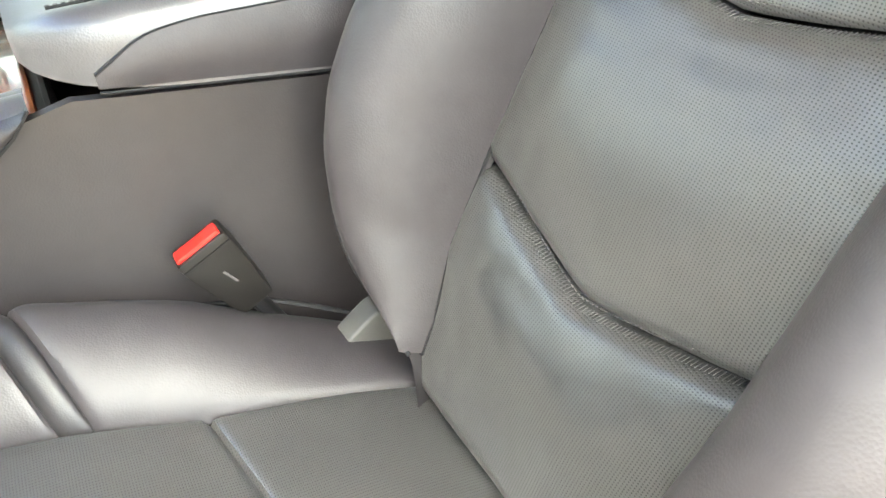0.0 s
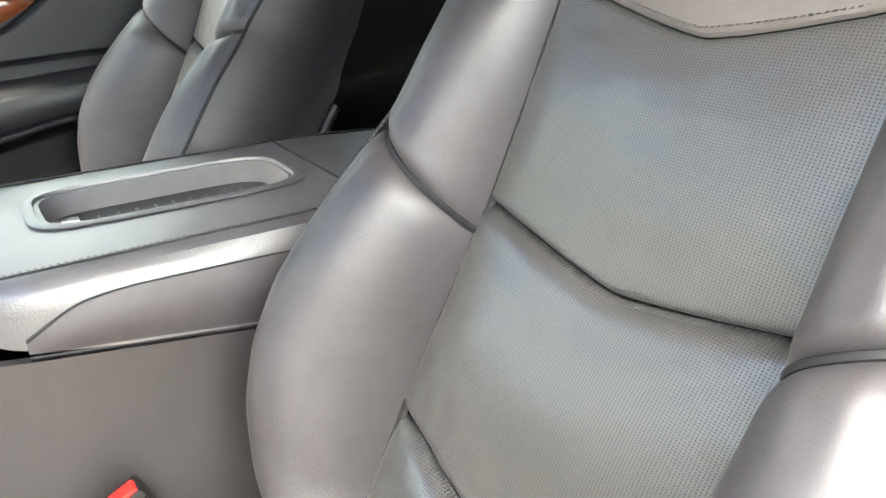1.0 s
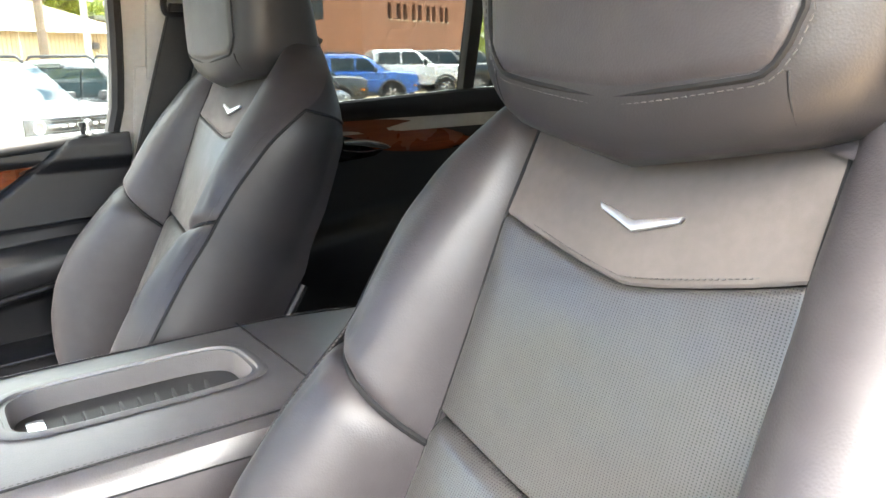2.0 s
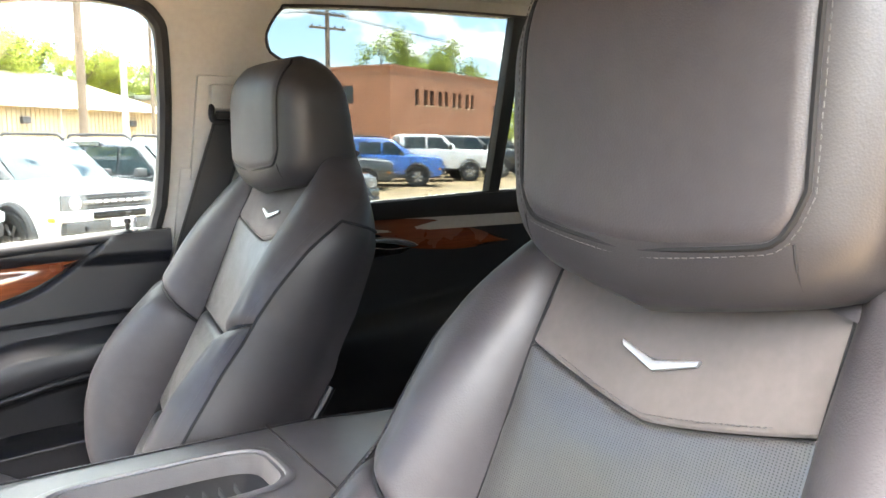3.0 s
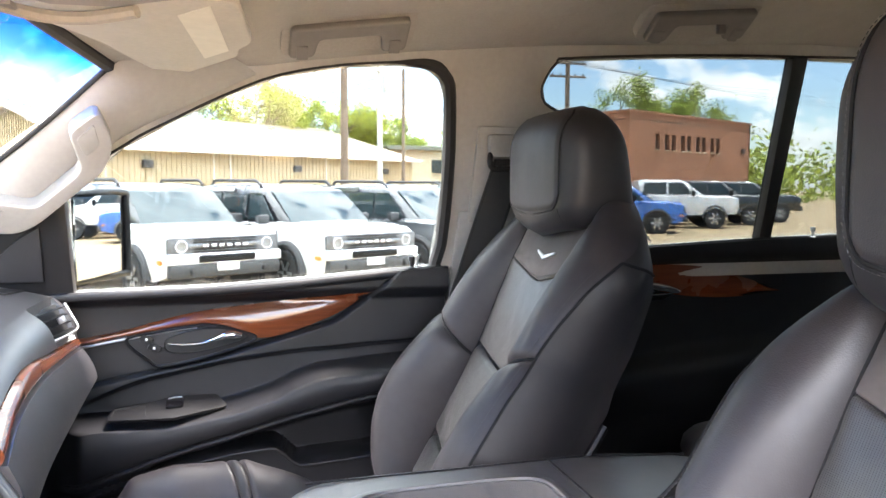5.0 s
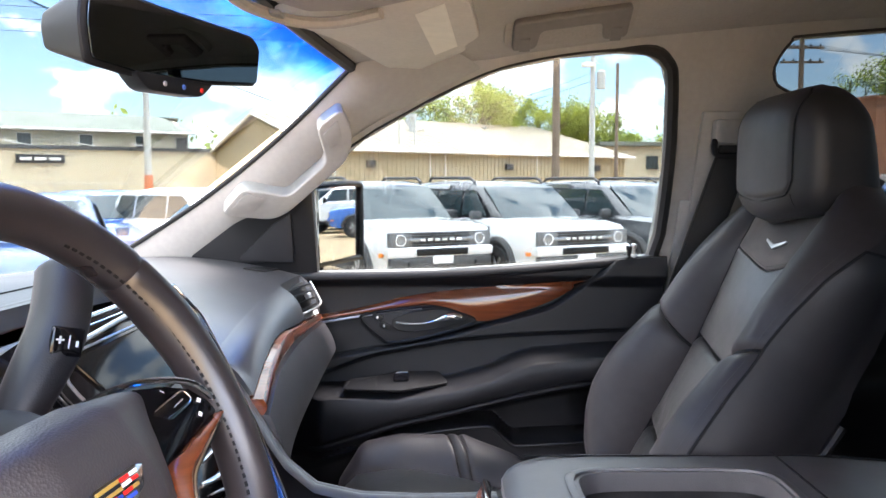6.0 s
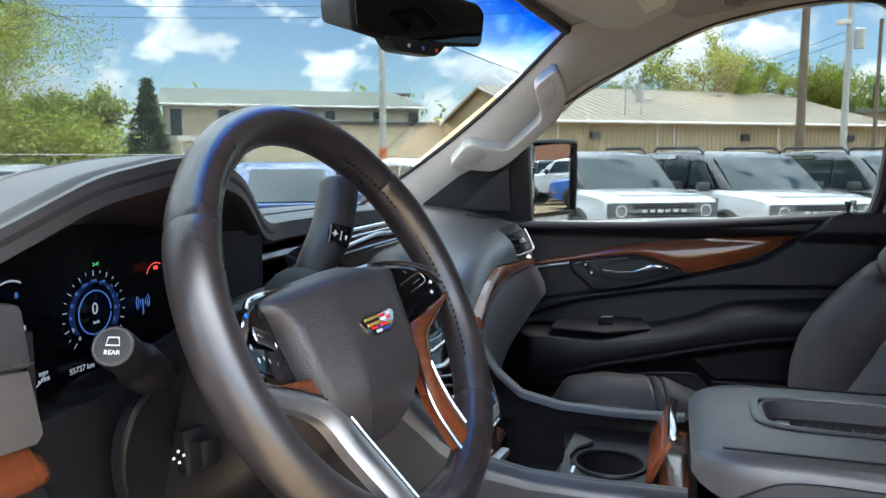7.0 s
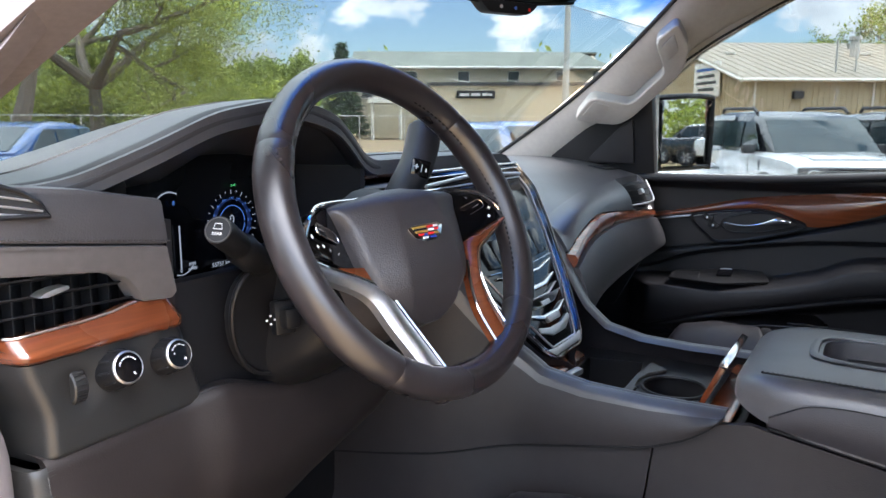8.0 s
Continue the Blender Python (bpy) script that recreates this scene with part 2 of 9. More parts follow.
def make_perforated(name, colour, rough, pitch=0.0018):
    """Leather with rows of small holes, laid out by the panel's own metres."""
    mat = make(name, colour, rough, vary=0.12, grain=60, spec=1.0, coat=0.45, coat_rough=0.30)
    nodes, links = mat.node_tree.nodes, mat.node_tree.links
    b = nodes["Principled BSDF"]
    uv = nodes.new("ShaderNodeUVMap")
    uv.uv_map = "UVMap"
    sep = nodes.new("ShaderNodeSeparateXYZ")
    links.new(uv.outputs["UV"], sep.inputs[0])
    waves = []
    for sign in (1.0, -1.0):
        m1 = nodes.new("ShaderNodeMath")
        m1.operation = "MULTIPLY"
        m1.inputs[1].default_value = sign * 0.75
        links.new(sep.outputs["X"], m1.inputs[0])
        m2 = nodes.new("ShaderNodeMath")
        m2.operation = "ADD"
        links.new(m1.outputs[0], m2.inputs[0])
        links.new(sep.outputs["Y"], m2.inputs[1])
        m3 = nodes.new("ShaderNodeMath")
        m3.operation = "MULTIPLY"
        m3.inputs[1].default_value = math.tau / (pitch * 2)
        links.new(m2.outputs[0], m3.inputs[0])
        m4 = nodes.new("ShaderNodeMath")
        m4.operation = "SINE"
        links.new(m3.outputs[0], m4.inputs[0])
        waves.append(m4)
    prod = nodes.new("ShaderNodeMath")
    prod.operation = "MULTIPLY"
    links.new(waves[0].outputs[0], prod.inputs[0])
    links.new(waves[1].outputs[0], prod.inputs[1])
    hole = nodes.new("ShaderNodeMapRange")
    hole.interpolation_type = "SMOOTHSTEP"
    hole.inputs["From Min"].default_value, hole.inputs["From Max"].default_value = 0.30, 0.75
    hole.inputs["To Min"].default_value, hole.inputs["To Max"].default_value = 1.0, 0.0
    links.new(prod.outputs[0], hole.inputs["Value"])
    bn = nodes.new("ShaderNodeBump")
    bn.inputs["Strength"].default_value, bn.inputs["Distance"].default_value = 0.9, 0.0007
    links.new(hole.outputs["Result"], bn.inputs["Height"])
    links.new(bn.outputs["Normal"], b.inputs["Normal"])
    old = b.inputs["Base Color"].links[0].from_socket
    dark = nodes.new("ShaderNodeMapRange")
    dark.inputs["To Min"].default_value, dark.inputs["To Max"].default_value = 0.25, 1.0
    links.new(hole.outputs["Result"], dark.inputs["Value"])
    scale = nodes.new("ShaderNodeVectorMath")
    scale.operation = "SCALE"
    links.new(old, scale.inputs[0])
    links.new(dark.outputs["Result"], scale.inputs["Scale"])
    links.new(scale.outputs[0], b.inputs["Base Color"])
    for slot, most in (("Specular IOR Level", 1.0), ("Coat Weight", 0.48)):
        lose = nodes.new("ShaderNodeMapRange")
        lose.inputs["To Min"].default_value, lose.inputs["To Max"].default_value = 0.55 * most, most
        links.new(hole.outputs["Result"], lose.inputs["Value"])
        links.new(lose.outputs["Result"], b.inputs[slot])
    return mat


def make_wood(name):
    mat = make(name, rgb(0.2, 0.06, 0.02), 0.25, coat=1.0, spec=0.4)
    nodes, links = mat.node_tree.nodes, mat.node_tree.links
    b = nodes["Principled BSDF"]
    tc = nodes.new("ShaderNodeTexCoord")
    mp = nodes.new("ShaderNodeMapping")
    mp.inputs["Scale"].default_value = (5.0, 5.0, 90.0)
    n = nodes.new("ShaderNodeTexNoise")
    n.inputs["Scale"].default_value, n.inputs["Detail"].default_value, n.inputs["Distortion"].default_value = 2.5, 8.0, 0.8
    r = nodes.new("ShaderNodeValToRGB")
    r.color_ramp.elements[0].position, r.color_ramp.elements[1].position = 0.32, 0.72
    r.color_ramp.elements[0].color = rgb(0.098, 0.025, 0.009)
    r.color_ramp.elements[1].color = rgb(0.150, 0.041, 0.014)
    links.new(tc.outputs["Object"], mp.inputs["Vector"])
    links.new(mp.outputs["Vector"], n.inputs["Vector"])
    links.new(n.outputs["Fac"], r.inputs["Fac"])
    links.new(r.outputs["Color"], b.inputs["Base Color"])
    return mat


def make_glass(name, tint, ior=1.45):
    mat = bpy.data.materials.new(name)
    mat.use_nodes = True
    nodes, links = mat.node_tree.nodes, mat.node_tree.links
    nodes.clear()
    out = nodes.new("ShaderNodeOutputMaterial")
    mix = nodes.new("ShaderNodeMixShader")
    clear, gloss = nodes.new("ShaderNodeBsdfTransparent"), nodes.new("ShaderNodeBsdfGlossy")
    clear.inputs["Color"].default_value = tint
    gloss.inputs["Roughness"].default_value = 0.01
    lw = nodes.new("ShaderNodeLayerWeight")
    lw.inputs["Blend"].default_value = 0.5
    rise = nodes.new("ShaderNodeMath")
    rise.operation = "POWER"
    rise.inputs[1].default_value = 5.0
    fr = nodes.new("ShaderNodeMapRange")
    fr.inputs["To Min"].default_value, fr.inputs["To Max"].default_value = 0.03, 0.40
    links.new(lw.outputs["Facing"], rise.inputs[0])
    links.new(rise.outputs[0], fr.inputs["Value"])
    links.new(fr.outputs["Result"], mix.inputs[0])
    links.new(clear.outputs[0], mix.inputs[1])
    links.new(gloss.outputs[0], mix.inputs[2])
    links.new(mix.outputs[0], out.inputs["Surface"])
    return mat


def make_glow(name, colour, strength):
    mat = bpy.data.materials.new(name)
    mat.use_nodes = True
    b = mat.node_tree.nodes["Principled BSDF"]
    b.inputs["Base Color"].default_value = rgb(0.01, 0.01, 0.01)
    b.inputs["Emission Color"].default_value = colour
    b.inputs["Emission Strength"].default_value = strength
    return mat


LEATHER = make("black_leather", rgb(0.0255, 0.0225, 0.0250), 0.57, spec=0.50, coat=0.07, coat_rough=0.30, vary=0.18, grain=50, bump=0.2, bump_scale=620, wear=0.05)
# paler than the seat leather: light falling on the lid is put into its colour
LID_LEATHER = make("lit_armrest_leather", rgb(0.058, 0.055, 0.058), 0.42, spec=0.80, coat=0.24, coat_rough=0.30, vary=0.15, grain=50, bump=0.22, bump_scale=560)
# darker leather; shade on seat sides and headrest shell is put into its colour
LEATHER_DARK = make("dark_shaded_leather", rgb(0.014, 0.0125, 0.014), 0.52, spec=0.55, coat=0.06, coat_rough=0.38, vary=0.15, grain=50, bump=0.15, bump_scale=700)
PERF = make_perforated("perforated_leather", rgb(0.0275, 0.0265, 0.0265), 0.43, 0.0019)
SUEDE = make("grey_brown_suede", rgb(0.064, 0.055, 0.052), 0.85, vary=0.12, grain=120, bump=0.2, bump_scale=1500, sheen=0.12)
PIPING = make("piping", rgb(0.008, 0.008, 0.009), 0.7, grain=80, spec=0.25)
GATHER = make("gathered_leather", rgb(0.040, 0.039, 0.040), 0.55, grain=80)
THREAD = make("thread", rgb(0.048, 0.045, 0.045), 0.7, grain=80)
SOFT_DASH = make("dash_leather", rgb(0.028, 0.0275, 0.031), 0.42, spec=1.0, coat=0.35, coat_rough=0.36, vary=0.12, grain=40, bump=0.3, bump_scale=700)
DARK_TRIM = make("dark_trim", rgb(0.0095, 0.0095, 0.0115), 0.48, spec=0.42, vary=0.12, grain=60, bump=0.3, bump_scale=900)
CONSOLE_SIDE = make("console_vinyl", rgb(0.0195, 0.0170, 0.0182), 0.50, spec=0.45, vary=0.14, grain=40, bump=0.25, bump_scale=700)
BLACK_PLASTIC = make("black_plastic", rgb(0.0075, 0.0075, 0.0085), 0.40, spec=0.30, vary=0.1, grain=80, bump=0.15, bump_scale=900)
PIANO = make("piano_black", rgb(0.003, 0.003, 0.004), 0.07, coat=0.15, spec=0.4)
CHROME = make("chrome", rgb(0.75, 0.76, 0.78), 0.10, metal=1.0, vary=0.04)
SATIN = make("satin_metal", rgb(0.62, 0.62, 0.63), 0.42, metal=1.0, vary=0.06, grain=200)
WOOD = make_wood("gloss_wood")
HEADLINER = make("headliner_cloth", rgb(0.35, 0.328, 0.30), 0.92, vary=0.08, grain=200, bump=0.25, bump_scale=1400, sheen=0.2)
PILLAR = make("pillar_plastic", rgb(0.37, 0.355, 0.335), 0.55, vary=0.06, grain=90, bump=0.25, bump_scale=1100)
RUBBER = make("rubber_seal", rgb(0.010, 0.010, 0.011), 0.6, vary=0.2)
BELT = make("seat_belt_webbing", rgb(0.020, 0.019, 0.019), 0.7, vary=0.2, grain=300, bump=0.5, bump_scale=900)
RED = make("red_plastic", rgb(0.75, 0.015, 0.012), 0.35, vary=0.05)
CARPET = make("black_carpet", rgb(0.012, 0.012, 0.013), 0.95, vary=0.4, grain=300, bump=0.6, bump_scale=900)
# window tints are deeper than real glass, to dim the outdoors seen through them
GLASS = make_glass("dimmed_window_glass", rgb(0.395, 0.427, 0.432))
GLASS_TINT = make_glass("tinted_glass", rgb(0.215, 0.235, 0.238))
# panes out of view, tinted darker to cut fill light in the cabin
GLASS_DARK = make_glass("privacy_glass", rgb(0.115, 0.132, 0.132))
MIRROR = make("mirror_glass", rgb(0.85, 0.87, 0.88), 0.01, metal=1.0, vary=0.01)
WHITE_INK = make("white_ink", rgb(0.7, 0.7, 0.7), 0.5)

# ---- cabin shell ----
# driver's side trim; the backlit pillar's shade is put into this darker colour
PILLAR_DARK = make("dark_pillar_cloth", rgb(0.14, 0.12, 0.122), 0.85, vary=0.1, grain=200, bump=0.3, bump_scale=1400)
def side_x(z):
    """The inner face of the cabin's side; the glass leans in towards the roof."""
    return 0.76 - 0.25 * (z - 1.42)


def on_side(sign, lift=0.0):
    return lambda a, b, h: Vector((sign * (side_x(b) + h + lift), a, b))


FRONT_WIN = [(0.547, 1.405), (0.25, 1.411), (-0.083, 1.434), (-0.168, 1.441), (-0.184, 1.62), (-0.176, 1.79)]
FRONT_WIN += [(-0.163, 1.828), (-0.135, 1.848), (-0.07, 1.851), (0.036, 1.842), (0.156, 1.819), (0.25, 1.782), (0.344, 1.735), (0.44, 1.681), (0.541, 1.592)]
REAR_WIN = [(-0.372, 1.82), (-0.382, 1.785), (-0.43, 1.755), (-0.47, 1.66), (-0.50, 1.472), (-0.66, 1.474), (-0.99, 1.490), (-1.28, 1.50)]
REAR_WIN += [(-1.32, 1.56), (-1.30, 1.86), (-1.24, 1.908), (-1.0, 1.906), (-0.70, 1.895), (-0.43, 1.876), (-0.398, 1.866)]
QUARTER_WIN = [(-1.50, 1.54), (-2.30, 1.56), (-2.36, 1.62), (-2.30, 1.86), (-2.24, 1.90), (-1.52, 1.90)]
DOORWAY = [(0.72, 0.64), (0.72, 1.30), (0.72, 1.505), (0.59, 1.573), (0.513, 1.612), (0.42, 1.685), (0.30, 1.765), (0.10, 1.83), (-0.10, 1.85), (-0.20, 1.80), (-0.24, 1.50), (-0.26, 1.00), (-0.20, 0.64)]

# passenger's side: upper trim with both window openings, and the lower wall behind the door panels
upper = [(0.60, 1.40), (0.60, 1.56), (0.44, 1.73), (0.25, 1.84), (0.0, 1.90), (-0.4, 1.935), (-2.5, 1.94), (-2.5, 1.40)]
single("wall_right_upper", holed(upper, [FRONT_WIN, REAR_WIN, QUARTER_WIN], on_side(1), 0.05), PILLAR, "light grey moulded side trim round the car windows", "side trim", kind="structure")
lower = [(0.95, 0.55), (0.95, 1.42), (0.60, 1.43), (0.60, 1.398), (-2.5, 1.398), (-2.5, 0.55)]
single("wall_right_lower", prism(lower, lambda a, b, h: Vector((0.80 + h, a, b)), 0.06), DARK_TRIM, "dark lower side wall of the car body", "car body side", kind="structure")
# driver's side: the door stands open, so the doorway goes through
left_outer = [(0.98, 0.55), (0.98, 1.41), (0.74, 1.522), (0.60, 1.588), (0.525, 1.630), (0.44, 1.73), (0.25, 1.84), (0.0, 1.90), (-0.4, 1.935), (-2.5, 1.94), (-2.5, 0.55)]
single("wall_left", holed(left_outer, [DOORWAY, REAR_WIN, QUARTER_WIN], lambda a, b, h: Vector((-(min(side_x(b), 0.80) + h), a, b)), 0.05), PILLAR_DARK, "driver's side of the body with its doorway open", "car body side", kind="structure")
single("wall_rear", holed([(-0.80, 0.55), (0.80, 0.55), (0.68, 1.94), (-0.68, 1.94)], [[(-0.62, 1.42), (0.62, 1.42), (0.55, 1.86), (-0.55, 1.86)]], lambda a, b, h: Vector((a, -2.5 - h, b)), 0.05), DARK_TRIM, "dark tailgate trim at the back of the cabin", "tailgate", kind="structure")
single("wall_front", box((0, 1.0, 0.98), (1.7, 0.05, 0.90), 0.01), DARK_TRIM, "dark bulkhead behind the dashboard", "bulkhead", kind="structure")
single("floor", box((0, -0.75, 0.60), (1.62, 3.5, 0.06), 0.01), CARPET, "black carpeted car floor", "floor", kind="structure")


def headliner_z(x, y):
    edge = table([(-2.5, 1.915), (-1.0, 1.925), (-0.4, 1.893), (-0.1, 1.868), (0.15, 1.838), (0.30, 1.815), (0.52, 1.80)], y)
    k = min(abs(x) / 0.655, 1.0)
    return edge + table([(-2.5, 0.09), (0.05, 0.085), (0.25, 0.055), (0.52, 0.035)], y) * (1 - k**2.6)


def headliner(s, t):
    y = lerp(-2.5, 0.455 + 0.05 * (1 - (2 * s - 1) ** 2), t)
    x = lerp(-0.665, 0.665, s) * (1 - 0.12 * ease((y - 0.1) / 0.4))
    return Vector((x, y, headliner_z(x, y)))


single("ceiling", sheet(headliner, 40, 60, 0.02, (0, 0, 1)), HEADLINER, "light grey woven cloth headliner", "headliner", kind="structure")
single("roof_panel", sheet(lambda s, t: headliner(s, t) * 1.0 + Vector((0, 0, 0.045)), 16, 24, 0.02, (0, 0, 1)), BLACK_PLASTIC, "dark painted outer roof panel of the car", "roof", kind="structure")


def apillar(sign):
    glass = spline([(0.775, 0.985, 1.43), (0.70, 0.760, 1.56), (0.645, 0.590, 1.680), (0.588, 0.440, 1.806), (0.552, 0.36, 1.86)], 6)
    door = spline([(0.775, 0.775, 1.43), (0.725, 0.575, 1.570), (0.695, 0.452, 1.687), (0.668, 0.325, 1.755), (0.650, 0.20, 1.815)], 6)
    n = len(glass)

    def at(s, t):
        i = min(int(t * (n - 1)), n - 2)
        k = t * (n - 1) - i
        a, b = glass[i].lerp(glass[i + 1], k), door[i].lerp(door[i + 1], k)
        p = a.lerp(b, s)
        p += Vector((-0.5, -0.55, 0.1)) * (0.034 if sign > 0 else 0.008) * math.sin(math.pi * s) ** 0.8 + Vector((0.0 if sign > 0 else 0.022, 0, 0))
        return Vector((sign * p.x, p.y, p.z))

    return sheet(at, 14, 28, 0.03, (sign * 0.8, 0.5 if sign > 0 else -0.3, 0.0))


a_right = single("a_pillar_right", apillar(1), PILLAR, "light grey plastic windscreen pillar trim", "pillar trim", kind="structure")
a_left = single("a_pillar_left", apillar(-1), PILLAR_DARK, "woven windscreen pillar trim beside the open door, shade in its dark grey", "pillar trim", kind="structure")
# post that carries the open driver's door
post = spline([(-0.836, 0.672, 0.60), (-0.833, 0.645, 1.0), (-0.824, 0.650, 1.20), (-0.816, 0.668, 1.30), (-0.810, 0.690, 1.36), (-0.805, 0.710, 1.395)], 6)
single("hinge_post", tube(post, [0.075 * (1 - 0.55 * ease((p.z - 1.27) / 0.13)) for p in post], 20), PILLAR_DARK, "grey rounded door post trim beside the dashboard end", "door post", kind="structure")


def seal(outline, sign, radius, name, label):
    pts = [Vector((sign * (side_x(b) + 0.002), a, b)) for a, b in outline]
    ring = spline(pts, 3, True)
    return single(name, tube(ring, [radius + 0.010 * ease((-0.05 - p.y) / 0.10) * ease((p.y + 0.25) / 0.05) for p in ring], 8, True), RUBBER, label, "window seal", kind="structure")


seal(FRONT_WIN, 1, 0.0032, "window_seal", "black rubber seal round the front side window")
seal(REAR_WIN, 1, 0.0035, "window_seal", "black rubber seal round the rear side window")
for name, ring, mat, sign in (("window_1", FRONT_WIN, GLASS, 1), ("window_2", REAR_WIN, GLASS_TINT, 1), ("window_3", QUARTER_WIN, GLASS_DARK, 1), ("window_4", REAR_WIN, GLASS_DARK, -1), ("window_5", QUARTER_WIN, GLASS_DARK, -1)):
    pane = single(name, prism(ring, on_side(sign, 0.022), 0.004), mat, "side window pane with a dimming tint" if mat is GLASS else ("grey tinted side window pane" if mat is GLASS_TINT else "dark privacy glass side window pane"), "car window", kind="structure", smooth=0)
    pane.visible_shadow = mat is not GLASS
# upright bar that divides the rear door's glass
single("window_divider", prism([(-0.968, 1.905), (-1.008, 1.905), (-1.012, 1.486), (-0.978, 1.486)], on_side(1, 0.0), 0.03, 0.004), RUBBER, "black upright divider in the rear door window", "window divider", kind="structure")


def windscreen(s, t):
    """From the dash's front edge up to the header."""
    x = lerp(-1.1, 1.1, s)
    low = Vector((x * 0.80, 1.06 + 0.16 * (1 - x * x), 1.40))
    high = Vector((x * 0.585, 0.445 + 0.07 * (1 - x * x), 1.812 + 0.03 * (1 - x * x)))
    return low.lerp(high, t)


def cut(t0, t1, out):
    return sheet(lambda s, t: windscreen(s, lerp(t0, t1, t)) + Vector((0, out * 0.5, out)), 24, 8, 0.004)


screen = single("windscreen", cut(0.0, 0.80, 0.012), GLASS, "laminated windscreen with a dimming tint", "windscreen", kind="structure", smooth=0)
screen.visible_shadow = False
BAND = make_glass("shade_band", rgb(0.03, 0.16, 0.62))
bn_nodes, bn_links = BAND.node_tree.nodes, BAND.node_tree.links
bn_uv = bn_nodes.new("ShaderNodeUVMap")
bn_sep = bn_nodes.new("ShaderNodeSeparateXYZ")
bn_ramp = bn_nodes.new("ShaderNodeValToRGB")
bn_ramp.color_ramp.elements[0].color, bn_ramp.color_ramp.elements[1].color = rgb(0.485, 0.525, 0.53), rgb(0.028, 0.20, 0.50)
bn_ramp.color_ramp.elements[1].position = 0.85
bn_links.new(bn_uv.outputs["UV"], bn_sep.inputs[0])
bn_links.new(bn_sep.outputs["Y"], bn_ramp.inputs["Fac"])
for node in bn_nodes:
    if node.type == "BSDF_TRANSPARENT":
        bn_links.new(bn_ramp.outputs["Color"], node.inputs["Color"])
band = single("windscreen_shade_band", cut(0.80, 1.0, 0.012), BAND, "blue tinted shade band along the windscreen's top", "windscreen", kind="structure", smooth=0)
band.visible_shadow = False
rear_pane = single("window_6", prism([(-0.62, 1.42), (0.62, 1.42), (0.55, 1.86), (-0.55, 1.86)], lambda a, b, h: Vector((a, -2.52 - h, b)), 0.004), GLASS_DARK, "dark privacy glass tailgate window", "car window", kind="structure", smooth=0)
single("windscreen_seal", tube([windscreen(s / 20, 1.0) for s in range(21)], 0.012, 8), RUBBER, "black seal along the windscreen header", "window seal", kind="structure")
single("screen_edge_seal", tube(spline([(0.777, 0.990, 1.43), (0.702, 0.765, 1.56), (0.647, 0.595, 1.680), (0.590, 0.445, 1.806)], 8), 0.005, 8), RUBBER, "black edge strip of the windscreen", "window seal", kind="structure")

# black corner panel between pillar and window, with its loudspeaker cover
sail_out = [(0.538, 1.400), (0.541, 1.600), (0.575, 1.600), (0.66, 1.545), (0.80, 1.445), (0.82, 1.400)]
sail = thing("mirror_corner_panel", (0.73, 0.60, 1.40), "black triangular corner panel with a speaker cover", "corner panel")
part("panel", prism(sail_out, on_side(1, -0.012), 0.03, 0.003), BLACK_PLASTIC, sail)
part("speaker_cover", prism([(0.585, 1.43), (0.585, 1.535), (0.62, 1.515), (0.70, 1.44), (0.69, 1.43)], on_side(1, -0.020), 0.01, 0.004), DARK_TRIM, sail)

# ---- front seats ----
LEAN_BACK = radians(28.8)
BACK_UP = Vector((0, -math.sin(LEAN_BACK), math.cos(LEAN_BACK)))
BACK_OUT = Vector((0, math.cos(LEAN_BACK), math.sin(LEAN_BACK)))
BACK_AT = Vector((0, -0.02, 1.03))


def on_back(u, v, n):
    return BACK_AT + Vector((u, 0, 0)) + BACK_UP * v + BACK_OUT * n


def insert_half(v):
    return table([(-0.10, 0.100), (-0.03, 0.110), (0.03, 0.132), (0.11, 0.141), (0.29, 0.137), (0.40, 0.132), (0.47, 0.129), (0.55, 0.127), (0.62, 0.115)], v)


def hollow(v):
    """How far the insert lies back; the backrest is cupped below the shoulders."""
    return table([(-0.10, -0.020), (0.11, -0.030), (0.29, -0.026), (0.38, -0.016), (0.47, -0.004), (0.62, 0.0)], v)


def edge_half(v):
    """Half the width of the backrest at its piped edge, up its height."""
    return smooth_table([(-0.12, 0.070), (-0.06, 0.100), (-0.048, 0.120), (-0.035, 0.155), (-0.015, 0.182), (0.01, 0.205), (0.06, 0.235), (0.12, 0.250), (0.165, 0.255), (0.247, 0.246), (0.295, 0.238), (0.334, 0.228), (0.376, 0.232), (0.443, 0.241), (0.49, 0.244), (0.525, 0.236), (0.56, 0.212), (0.59, 0.172), (0.62, 0.120), (0.64, 0.08)], v, 0.010)


def edge_out(v):
    """How far that edge stands out."""
    return smooth_table([(-0.12, -0.03), (-0.048, -0.006), (-0.035, 0.014), (-0.015, 0.030), (0.01, 0.043), (0.06, 0.054), (0.12, 0.058), (0.165, 0.058), (0.247, 0.048), (0.295, 0.037), (0.334, 0.030), (0.376, 0.025), (0.443, 0.012), (0.49, -0.008), (0.53, -0.032), (0.58, -0.045), (0.64, -0.05)], v, 0.012)


def wing(v):
    """How far the bolster's crest stands out, a hand's width inside the edge."""
    return smooth_table([(-0.12, -0.03), (-0.05, 0.002), (0.0, 0.036), (0.06, 0.062), (0.11, 0.073), (0.16, 0.074), (0.20, 0.070), (0.25, 0.060), (0.29, 0.049), (0.33, 0.045), (0.387, 0.043), (0.448, 0.036), (0.51, 0.025), (0.56, 0.012), (0.61, -0.004)], v, 0.012)


